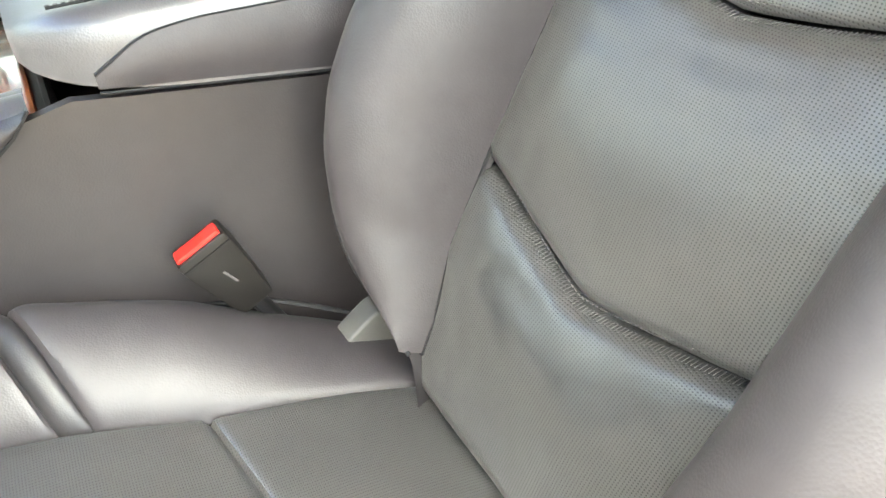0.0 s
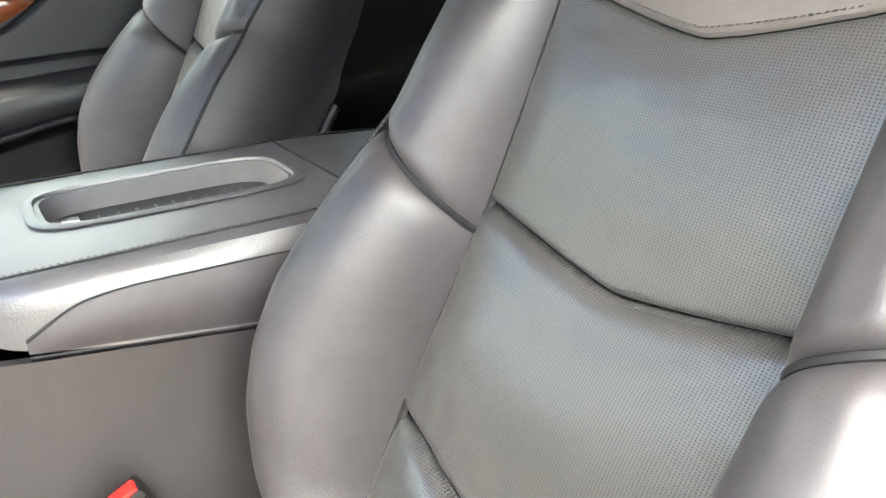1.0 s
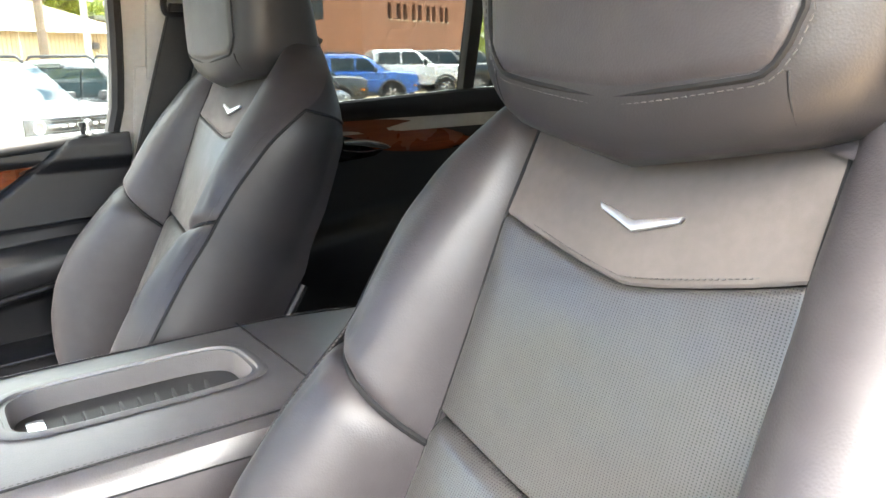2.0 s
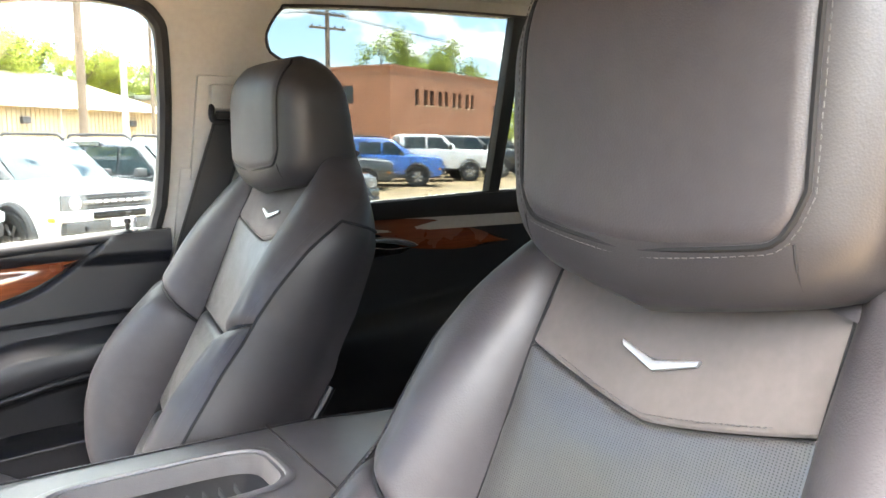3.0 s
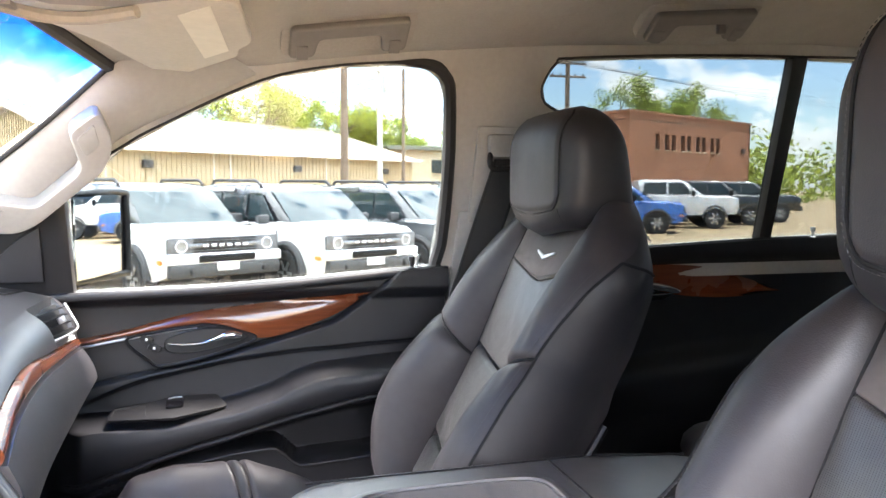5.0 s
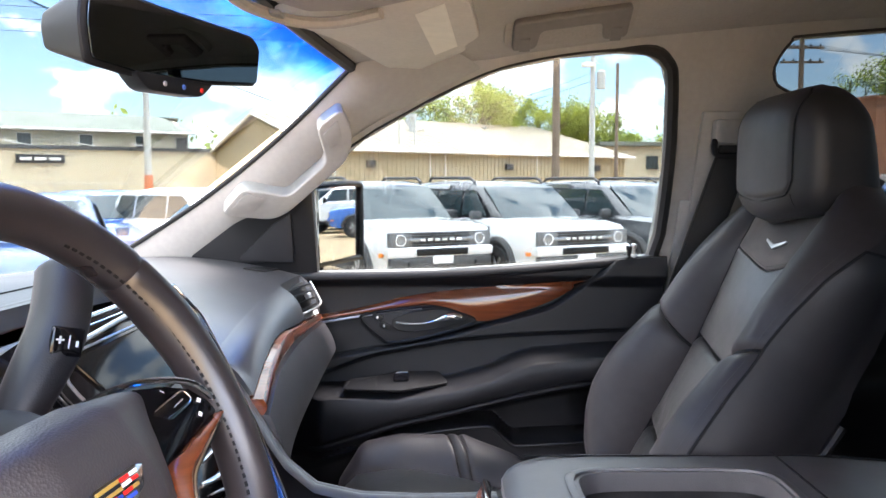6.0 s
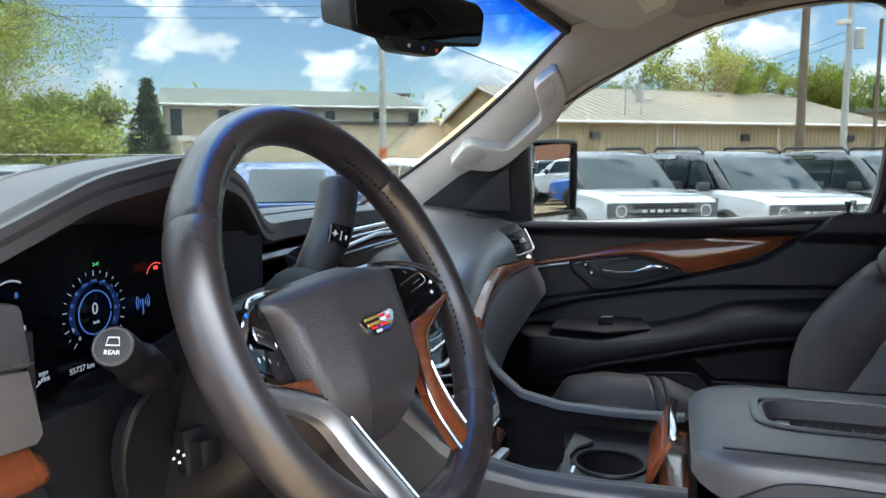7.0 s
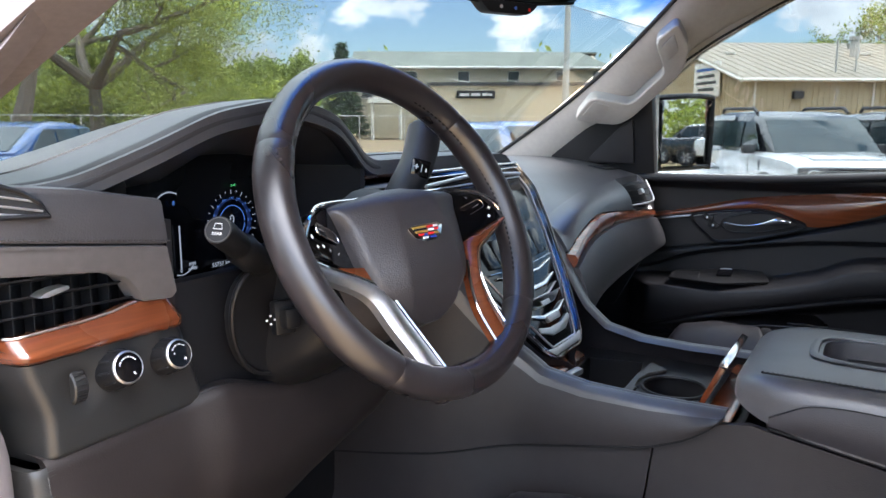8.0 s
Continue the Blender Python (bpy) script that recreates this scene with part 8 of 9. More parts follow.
def pickup(colour, label, name="pickup_truck"):
    """A crew-cab pickup, nose along +x."""
    car = thing(name, (0, 0, 0), label, "pickup truck", "parked cars")
    body = part("body", body_loft([(-2.9, 0.93, 0.60, 1.32), (-0.9, 0.96, 0.55, 1.34), (1.2, 0.97, 0.55, 1.34), (2.4, 0.97, 0.58, 1.32), (2.78, 0.94, 0.60, 1.26), (2.88, 0.90, 0.64, 1.20)], LOWER), colour, car)
    cab = part("cab", body_loft([(-1.08, 0.86, 1.30, 1.86), (-0.95, 0.88, 1.30, 1.95), (0.55, 0.87, 1.30, 1.96), (0.85, 0.85, 1.30, 1.86), (1.50, 0.84, 1.28, 1.36)], UPPER), colour, car)
    part("bed", box((-2.0, 0, 1.30), (1.6, 1.60, 0.10), 0.02), BLACK_PLASTIC, body)
    part("windscreen", prism([(-0.76, 0.0), (0.76, 0.0), (0.70, 1.0), (-0.70, 1.0)], lambda a, b, k: Vector((1.48 - 0.62 * b + 0.012 + k, a, 1.36 + 0.50 * b)), 0.012), CAR_GLASS, cab, smooth=0)
    for sign in (-1, 1):
        for a0, a1, b0, b1 in ((0.10, 1.02, 0.10, 0.68), (-0.92, 0.0, -0.86, 0.0)):
            part("side_window", prism([(a0, 1.38), (a1, 1.38), (b1, 1.84), (b0, 1.84)], lambda a, b, k, sign=sign: Vector((a, sign * (0.872 - 0.14 * (b - 1.34) + k), b)), 0.01), CAR_GLASS, cab, smooth=0)
        part("wing_mirror", box((1.02, sign * 1.06, 1.42), (0.12, 0.20, 0.24), 0.04), BLACK_PLASTIC, body)
        for x in (-1.75, 1.92):
            part("wheel_arch", tube([Vector((x + 0.47 * math.cos(q), sign * 0.955, 0.44 + 0.47 * math.sin(q))) for q in (i * math.pi / 14 for i in range(15))], 0.045, 8), GREY_CLAD, body)
            put_wheel(car, x, sign * 0.86, 0.42, 0.28)
        part("headlamp", box((2.84, sign * 0.74, 1.05), (0.12, 0.30, 0.26), 0.04), LAMP_GLASS, body, "clear headlamp")
        part("running_board", box((0.1, sign * 0.95, 0.50), (2.2, 0.16, 0.06), 0.02), BLACK_PLASTIC, body)
    grille = part("grille", box((2.87, 0, 1.02), (0.06, 1.16, 0.36), 0.03), BLACK_PLASTIC, body)
    for i in range(3):
        part("grille_bar", box((2.91, 0, 0.92 + 0.10 * i), (0.02, 1.08, 0.03), 0.008), GREY_CLAD, grille)
    part("bumper", box((2.88, 0, 0.68), (0.20, 1.86, 0.26), 0.06), GREY_CLAD, body)
    return car


def low_car(colour, label, name="hatchback", high=1.50):
    """A rounded passenger car, nose along +x."""
    car = thing(name, (0, 0, 0), label, "car", "parked cars")
    body = part("body", body_loft([(-2.15, 0.78, 0.40, 0.92), (-2.0, 0.86, 0.30, 0.98), (-0.8, 0.89, 0.24, 1.0), (0.8, 0.89, 0.24, 0.98), (1.6, 0.86, 0.28, 0.90), (2.1, 0.78, 0.34, 0.76), (2.22, 0.62, 0.42, 0.66)], LOWER), colour, car)
    cab = part("cab", body_loft([(-2.0, 0.70, 0.92, 1.10), (-1.55, 0.76, 0.94, high - 0.08), (-0.6, 0.78, 0.95, high), (0.1, 0.77, 0.95, high - 0.02), (0.45, 0.76, 0.95, high - 0.12), (1.28, 0.72, 0.92, 0.97)], UPPER), colour, car)
    part("windscreen", sheet(lambda s, t: Vector((1.236 - 0.80 * t, lerp(-1, 1, s) * lerp(0.60, 0.56, t), 1.006 + (high - 1.104) * t - 0.05 * max(0.0, abs(2 * s - 1) - 0.86) / 0.14)), 24, 8, 0.010, (-0.5, 0, -0.9)), CAR_GLASS, cab, "dark raked windscreen", smooth=0)
    for sign in (-1, 1):
        for a0, a1, b0, b1 in ((0.0, 0.92, 0.0, 0.36), (-0.95, -0.06, -0.92, -0.06), (-1.62, -1.02, -1.42, -1.0)):
            part("side_window", prism([(a0, 1.02), (a1, 1.02), (b1, high - 0.14), (b0, high - 0.14)], lambda a, b, k, sign=sign: Vector((a, sign * (0.775 - 0.17 * (b - 0.98) + k), b)), 0.01), CAR_GLASS, cab, smooth=0)
        part("wing_mirror", box((0.72, sign * 0.96, 1.02), (0.10, 0.16, 0.12), 0.04), colour, body)
        for x in (-1.35, 1.35):
            put_wheel(car, x, sign * 0.78, 0.33, 0.21)
        part("headlamp", box((2.02, sign * 0.62, 0.72), (0.22, 0.30, 0.13), 0.05), LAMP_GLASS, body, "clear headlamp")
    part("grille", box((2.18, 0, 0.52), (0.06, 0.9, 0.16), 0.03), BLACK_PLASTIC, body)
    return car


HEAD = 180 + 28.0
suv_a = boxy_suv(WHITE_PAINT, BLACK_PAINT, "white boxy off-roader with black roof and dark grille")
row = Vector((-0.20, 2.06, 0))
first = Vector((11.85, -0.72, 0))
suv_a.matrix_basis = pose(first.x, first.y, 0, 0, 0, HEAD) @ Matrix.Diagonal((0.95, 0.95, 0.93, 1))
for k in (1,):
    copy_thing(suv_a, pose(first.x + row.x * k, first.y + row.y * k, 0, 0, 0, HEAD))
suv_b = boxy_suv(GREY_PAINT, GREY_PAINT, "dark grey boxy off-roader with black roof rails")
suv_b.matrix_basis = pose(first.x + 0.9, first.y - 2.2, 0, 0, 0, HEAD) @ Matrix.Diagonal((0.95, 0.95, 0.93, 1))
copy_thing(suv_b, pose(first.x + 1.8, first.y - 4.4, 0, 0, 0, HEAD))
suv_c = boxy_suv(BLUE_PAINT, BLUE_PAINT, "bright blue boxy off-roader with dark bumper")
suv_c.matrix_basis = pose(24.2, -13.6, 0, 0, 0, 180 + 62)
copy_thing(suv_b, pose(23.0, -10.9, 0, 0, 0, 180 + 62))
truck = pickup(WHITE_PAINT, "white crew-cab pickup truck on dark wheels")
truck.matrix_basis = pose(26.6, -16.8, 0, 0, 0, 180 + 72)
truck_b = pickup(BLACK_PAINT, "black crew-cab pickup truck parked in the row")
truck_b.matrix_basis = pose(28.8, -20.2, 0, 0, 0, 180 + 72)
copy_thing(truck_b, pose(31.0, -23.6, 0, 0, 0, 180 + 72))
low_a = low_car(paint("deep_blue_paint", 0.02, 0.07, 0.21), "dark blue hatchback seen over the dashboard")
low_a.matrix_basis = pose(8.6, 5.5, 0, 0, 0, 212)
low_b = low_car(BLUE_PAINT, "blue hatchback parked ahead")
low_b.matrix_basis = pose(13.6, 6.9, 0, 0, 0, 212)
low_c = low_car(WHITE_PAINT, "white hatchback parked ahead", high=1.55)
low_c.matrix_basis = pose(12.6, 4.6, 0, 0, 0, 235)
low_d = low_car(GREY_PAINT, "silver-grey hatchback parked ahead", high=1.48)
low_d.matrix_basis = pose(7.0, 9.2, 0, 0, 0, 212)
copy_thing(low_a, pose(6.9, 14.0, 0, 0, 0, 212))

# ---- buildings ----
BRICK = make("red_brick", rgb(0.31, 0.140, 0.082), 0.85, vary=0.16, grain=2.0, bump=0.3, bump_scale=14)
SIDING = make("beige_siding", rgb(0.44, 0.355, 0.225), 0.6, vary=0.06, grain=1.0)
TAN_ROOF = make("tan_metal_roof", rgb(0.27, 0.225, 0.165), 0.6, vary=0.08, grain=1.5)
STUCCO = make("cream_stucco", rgb(0.55, 0.475, 0.34), 0.85, vary=0.08, grain=1.2, bump=0.2, bump_scale=20)
SHINGLE = make("grey_green_shingle", rgb(0.17, 0.18, 0.15), 0.9, vary=0.25, grain=4.0, bump=0.4, bump_scale=6)
TRIM_WHITE = make("white_trim", rgb(0.72, 0.70, 0.64), 0.6, vary=0.05)
DARK_GLASS = make("building_glass", rgb(0.02, 0.025, 0.03), 0.08)
POLE_WOOD = make("weathered_pole", rgb(0.16, 0.12, 0.09), 0.9, vary=0.3, grain=6)
POLE_GREY = make("galvanised_pole", rgb(0.42, 0.42, 0.40), 0.5, vary=0.1)
WIRE = make("black_wire", rgb(0.02, 0.02, 0.02), 0.6)


def frame_of(corner, along):
    """A wall's own frame: a along it, b up, h outwards to the right of along turned back to the viewer."""
    at, way = Vector((*corner, 0)), Vector((*along, 0)).normalized()
    out = Vector((-way.y, way.x, 0))
    if out.dot(at) > 0:
        out = -out
    return lambda a, b, h: at + way * a + Vector((0, 0, b)) + out * h


def wall_window(parent, wall, a0, a1, b0, b1, panes=1, trim=None):
    w = part("window", prism([(a0, b0), (a1, b0), (a1, b1), (a0, b1)], lambda a, b, h: wall(a, b, 0.01 + h), 0.03), DARK_GLASS, parent, "dark window pane", smooth=0)
    t = 0.05
    rails = [((a0 + a1) / 2, b0, a1 - a0 + 2 * t, t), ((a0 + a1) / 2, b1, a1 - a0 + 2 * t, t), (a0, (b0 + b1) / 2, t, b1 - b0), (a1, (b0 + b1) / 2, t, b1 - b0)]
    rails += [(a0 + (a1 - a0) * k / panes, (b0 + b1) / 2, t * 0.8, b1 - b0) for k in range(1, panes)]
    for a, b, sa, sb in rails:
        part("window_frame", prism([(a - sa / 2, b - sb / 2), (a + sa / 2, b - sb / 2), (a + sa / 2, b + sb / 2), (a - sa / 2, b + sb / 2)], lambda p, q, h: wall(p, q, 0.02 + h), 0.05), trim or TRIM_WHITE, w, smooth=0)
    return w


# long beige metal building with a low gable roof
shed = thing("metal_building", (45, 4, 0), "long beige metal-sided building with a tan low-pitched roof", "building")
A = Vector((40.0, 6.7, 0))
way = Vector((0.574, -0.819, 0))
back = Vector((0.819, 0.574, 0))
L, D, EAVE, RIDGE = 23.5, 20.0, 3.55, 6.2
front_wall = lambda a, b, h: A + way * a + Vector((0, 0, b)) - back * h
gable_wall = lambda a, b, h: A + back * a + Vector((0, 0, b)) - way * h
part("front_wall", prism([(0, 0), (L, 0), (L, EAVE), (0, EAVE)], front_wall, 0.10), SIDING, shed, smooth=0)
part("gable_wall", prism([(0, 0), (D, 0), (D, EAVE), (D / 2, RIDGE - 0.08), (0, EAVE)], gable_wall, 0.10), SIDING, shed, smooth=0)
part("far_gable_wall", prism([(0, 0), (D, 0), (D, EAVE), (D / 2, RIDGE - 0.08), (0, EAVE)], lambda a, b, h: A + way * L + back * a + Vector((0, 0, b)) + way * h, 0.10), SIDING, shed, smooth=0)
for k in range(78):
    a = 0.15 + 0.30 * k
    part("siding_rib", box((0, 0, 0), (0.05, 0.05, EAVE), 0.0, facing(front_wall(a, EAVE / 2, 0.12), -back) @ Matrix.Rotation(radians(90), 4, "X") @ Matrix.Diagonal((1, 1, 1, 1))), SIDING, shed, smooth=0)
for k in range(60):
    a = 0.2 + 0.33 * k
    top = EAVE + (RIDGE - EAVE) * (1 - abs(a - D / 2) / (D / 2)) - 0.1
    part("siding_rib", box((0, 0, 0), (0.05, 0.05, top), 0.0, facing(gable_wall(a, top / 2, 0.12), -way) @ Matrix.Rotation(radians(90), 4, "X")), SIDING, shed, smooth=0)


def slope(sign):
    def at(s, t):
        a = lerp(-0.5, L + 0.5, s)
        d = lerp(-0.5, D / 2, t) if sign > 0 else lerp(D + 0.5, D / 2, t)
        z = lerp(EAVE - 0.1, RIDGE, t)
        return A + way * a + back * d + Vector((0, 0, z))
    return sheet(at, 2, 2, 0.12, (0, 0, 1))


roof = part("roof", slope(1), TAN_ROOF, shed, "tan ribbed metal roof", smooth=0)
part("rear_roof", slope(-1), TAN_ROOF, shed, smooth=0)
for k in range(40):
    a = -0.4 + 0.61 * k
    part("roof_rib", tube([A + way * a + back * -0.5 + Vector((0, 0, EAVE + 0.03)), A + way * a + back * (D / 2) + Vector((0, 0, RIDGE + 0.13))], 0.03, 4), TAN_ROOF, roof)
part("gutter", tube([front_wall(-0.5, EAVE - 0.06, 0.55), front_wall(L + 0.5, EAVE - 0.06, 0.55)], 0.09, 6), TRIM_WHITE, shed)
part("gable_trim", tube([gable_wall(-0.5, EAVE - 0.1, 0.45), gable_wall(D / 2, RIDGE, 0.45), gable_wall(D + 0.5, EAVE - 0.1, 0.45)], 0.11, 6), TRIM_WHITE, shed)
for a in (0.35, 6.6, 7.7, 15.0):
    part("downpipe", tube([front_wall(a, 0.2, 0.2), front_wall(a, EAVE - 0.1, 0.2)], 0.05, 6), TRIM_WHITE, shed)
for a, b in ((2.6, 2.75), (12.6, 2.7), (20.5, 2.7)):
    part("wall_lamp", box((0, 0, 0), (0.55, 0.40, 0.28), 0.05, facing(front_wall(a, b, 0.22), -back)), GREY_CLAD, shed, "dark wall lamp")
for a in (1.8, 10.0):
    part("skylight", box(A + way * a + back * 6.0 + Vector((0, 0, EAVE + 1.75)), (0.7, 0.5, 0.12), 0.03), TRIM_WHITE, shed)
for a, d, hgt, rad in ((8.85, 5.3, 1.5, 0.26), (5.2, 1.0, 1.9, 0.05), (6.4, 1.2, 1.9, 0.05), (10.3, 8.0, 0.7, 0.22), (17.0, 8.0, 0.5, 0.2)):
    p = A + way * a + back * d + Vector((0, 0, EAVE + 0.245 * d - 0.1))
    part("roof_vent", lathe([(rad, 0), (rad, hgt * 0.85), (rad * 1.35, hgt * 0.86), (rad * 1.35, hgt)], Matrix.Translation(p), 14), POLE_GREY, shed, "grey metal roof flue")
sign_m = facing(gable_wall(4.2, 3.7, 0.3), -way)
sign_board = single("wall_sign", box((0, 0, 0), (3.4, 1.9, 0.08), 0.01, sign_m), TRIM_WHITE, "white sign board on the gable wall", "sign")
for i in range(4):
    part("sign_line", box((0, 0, 0), (2.6 - 0.5 * (i % 2), 0.16, 0.02), 0.0, sign_m @ Matrix.Translation((0, 0.55 - 0.36 * i, 0.05))), GREY_CLAD if i else BLUE_PAINT, sign_board)

# red brick building
brick = thing("brick_building", (48, -33, 0), "two-storey red brick building with a row of narrow windows", "building")
K = Vector((45.0, -25.7, 0))
b_way, b_back = Vector((0.42, -0.907, 0)), Vector((0.907, 0.42, 0))
b_front = lambda a, b, h: K + b_way * a + Vector((0, 0, b)) - b_back * h
b_side = lambda a, b, h: K + b_back * a + Vector((0, 0, b)) - b_way * h
BH, BL, BD = 6.75, 16.5, 16.0
slots = []
for i in range(9):
    a = 3.1 + 1.02 * i + (0.18 if i % 2 else 0.0)
    slots.append([(a, 4.30), (a + 0.52, 4.30), (a + 0.52, 5.45), (a, 5.45)])
part("front_wall", holed([(0, 0), (BL, 0), (BL, BH), (0, BH)], slots, lambda a, b, h: b_front(a, b, -h), 0.30), BRICK, brick, smooth=0)
side_slots = [[(3.2, 4.3), (4.6, 4.3), (4.6, 5.6), (3.2, 5.6)], [(7.6, 4.3), (9.0, 4.3), (9.0, 5.6), (7.6, 5.6)]]
part("side_wall", holed([(0.3, 0), (BD, 0), (BD, BH), (0.3, BH)], side_slots, lambda a, b, h: b_side(a, b, -h), 0.30), BRICK, brick, smooth=0)
for s in slots:
    part("window", prism(s, lambda a, b, h: b_front(a, b, -0.22 + h), 0.03), DARK_GLASS, brick, smooth=0)
    part("window_sill", box((0, 0, 0), (0.62, 0.10, 0.10), 0.01, facing(b_front(s[0][0] + 0.26, 4.28, 0.02), -b_back)), STUCCO, brick, smooth=0)
for s in side_slots:
    part("window", prism(s, lambda a, b, h: b_side(a, b, -0.22 + h), 0.03), DARK_GLASS, brick, smooth=0)
part("coping", prism([(-0.15, BH), (BL + 0.1, BH), (BL + 0.1, BH + 0.18), (-0.15, BH + 0.18)], lambda a, b, h: b_front(a, b, 0.08 - h), 0.46), BRICK, brick, smooth=0)
part("side_coping", prism([(0.4, BH), (BD, BH), (BD, BH + 0.18), (0.4, BH + 0.18)], lambda a, b, h: b_side(a, b, 0.08 - h), 0.46), BRICK, brick, smooth=0)
part("roof_deck", prism([(0, 0), (BL, 0), (BL, BD), (0, BD)], lambda a, b, h: K + b_way * a + b_back * b + Vector((0, 0, BH - 0.5 + h)), 0.1), SHINGLE, brick, smooth=0)
part("far_wall", prism([(0, 0), (BD, 0), (BD, BH), (0, BH)], lambda a, b, h: K + b_way * (BL - h) + b_back * a + Vector((0, 0, b)), 0.3), BRICK, brick, smooth=0)
part("wall_lamp", box(b_front(15.2, 4.6, 0.1), (0.3, 0.3, 0.4), 0.05), GREY_CLAD, brick)

# cream two-storey building with a flat-roofed annexe
def polar(az, dist):
    return Vector((-1.0 + dist * math.sin(radians(az)), 0.1 + dist * math.cos(radians(az)), 0))


motel = thing("two_storey_building", tuple(polar(61, 66)), "cream two-storey building with a grey-green pitched roof", "building")
P0, P1 = polar(52.3, 64.5), polar(71.4, 66.5)
m_way = (P1 - P0).normalized()
m_len = (P1 - P0).length
m_back = Vector((-m_way.y, m_way.x, 0))
if m_back.dot(P0) < 0:
    m_back = -m_back
m_front = lambda a, b, h: P0 + m_way * a + Vector((0, 0, b)) - m_back * h
part("front_wall", prism([(0.4, 0), (m_len - 0.4, 0), (m_len - 0.4, 5.9), (0.4, 5.9)], lambda a, b, h: m_front(a, b, h - 0.2), 0.2), STUCCO, motel, smooth=0)
part("side_wall", prism([(0, 0), (9, 0), (9, 5.9), (4.5, 7.2), (0, 5.9)], lambda a, b, h: m_front(0.4 + h, b, -a), 0.2), STUCCO, motel, smooth=0)
part("far_side_wall", prism([(0, 0), (9, 0), (9, 5.9), (4.5, 7.2), (0, 5.9)], lambda a, b, h: m_front(m_len - 0.4 - h, b, -a), 0.2), STUCCO, motel, smooth=0)
def motel_roof(s, t):
    a = lerp(0.0, m_len, s)
    return m_front(lerp(a, lerp(0.0, m_len - 1.6, s), t), lerp(5.80, 7.35, t), lerp(0.6, -4.5, t))


m_roof = part("roof", sheet(motel_roof, 8, 6, 0.15, (0, 0, 1)), SHINGLE, motel, "weathered grey-green shingle roof", smooth=0)
part("rear_roof", sheet(lambda s, t: m_front(lerp(0.0, m_len, s), lerp(5.80, 7.35, t), lerp(-9.6, -4.5, t)), 2, 2, 0.15, (0, 0, 1)), SHINGLE, motel, smooth=0)
part("fascia", tube([m_front(0.0, 5.80, 0.62), m_front(m_len, 5.80, 0.62)], 0.12, 6), TRIM_WHITE, motel)
for a in (0.9, 4.6, 9.0, 13.2, 17.3, 20.4):
    wall_window(motel, m_front, a, a + 0.95, 4.0 if a > 1 else 3.3, 5.5, 1, TRIM_WHITE)
for a in (8.2, 12.6, 16.8):
    part("wall_bracket", tube([m_front(a, 5.2, 0.1), m_front(a, 4.85, 0.8), m_front(a + 2.6, 4.4, 0.8)], 0.04, 6), TRIM_WHITE, motel)
annexe = thing("flat_roofed_annexe", tuple(polar(66, 58)), "low cream flat-roofed annexe with a dark sign", "building")
Q0, Q1 = polar(58.2, 57), polar(82.0, 62)
q_way = (Q1 - Q0).normalized()
q_len = (Q1 - Q0).length
q_back = Vector((-q_way.y, q_way.x, 0))
if q_back.dot(Q0) < 0:
    q_back = -q_back
q_front = lambda a, b, h: Q0 + q_way * a + Vector((0, 0, b)) - q_back * h
part("front_wall", prism([(0, 0), (q_len, 0), (q_len, 4.0), (0, 4.0)], q_front, 0.2), STUCCO, annexe, smooth=0)
part("side_wall", prism([(0, 0), (6, 0), (6, 4.0), (0, 4.0)], lambda a, b, h: q_front(h, b, -a), 0.2), STUCCO, annexe, smooth=0)
part("roof_edge", prism([(-0.2, 4.0), (q_len, 4.0), (q_len, 4.25), (-0.2, 4.25)], lambda a, b, h: q_front(a, b, 0.35 - h), 6.0), GREY_CLAD, annexe, smooth=0)
part("name_board", box((0, 0, 0), (2.9, 0.55, 0.10), 0.02, facing(q_front(3.4, 3.35, 0.3), -q_back)), BLACK_PLASTIC, annexe, "dark name board with pale bars")
for i in range(3):
    part("board_bar", box((0, 0, 0), (0.70, 0.20, 0.02), 0.0, facing(q_front(2.55 + 0.85 * i, 3.35, 0.36), -q_back)), WHITE_INK, annexe, smooth=0)
part("porch_roof", prism([(-4.6, 2.75), (0.2, 2.75), (0.2, 3.15), (-4.6, 3.15)], lambda a, b, h: q_front(a, b, 0.3 - h), 5.0), TRIM_WHITE, annexe, smooth=0)
for a in (-4.3, -2.2):
    part("porch_post", box(q_front(a, 1.4, 0.1), (0.18, 0.18, 2.8), 0.0), TRIM_WHITE, annexe, smooth=0)

far_house = thing("small_cream_house", (62, -18, 0), "small cream house behind the poles", "building")
part("wall", box((66, -17.5, 2.4), (7, 9, 4.8)), STUCCO, far_house, smooth=0)
part("roof", box((66, -17.5, 4.95), (8, 10, 0.35), 0.05), SHINGLE, far_house, smooth=0)
part("window", box((62.4, -17.0, 3.4), (0.2, 1.0, 1.1), 0.0), DARK_GLASS, far_house, smooth=0)

# ---- poles, wires, fence ----
def pole(at, height, radius, mat, arms, label, name="utility_pole"):
    p = thing(name, (at[0], at[1], 0), label, "utility pole", "poles")
    part("shaft", tube([(at[0], at[1], 0), (at[0] + 0.05, at[1], height)], [radius, radius * 0.75], 12), mat, p)
    for z, w in arms:
        part("crossarm", box((at[0], at[1], z), (0.12, w, 0.12), 0.01), mat, p)
        for k in (-0.42, -0.2, 0.2, 0.42):
            part("insulator", lathe([(0.05, 0), (0.07, 0.05), (0.04, 0.14)], Matrix.Translation((at[0], at[1] + k * w, z + 0.06)), 8), GREY_CLAD, p)
    return p


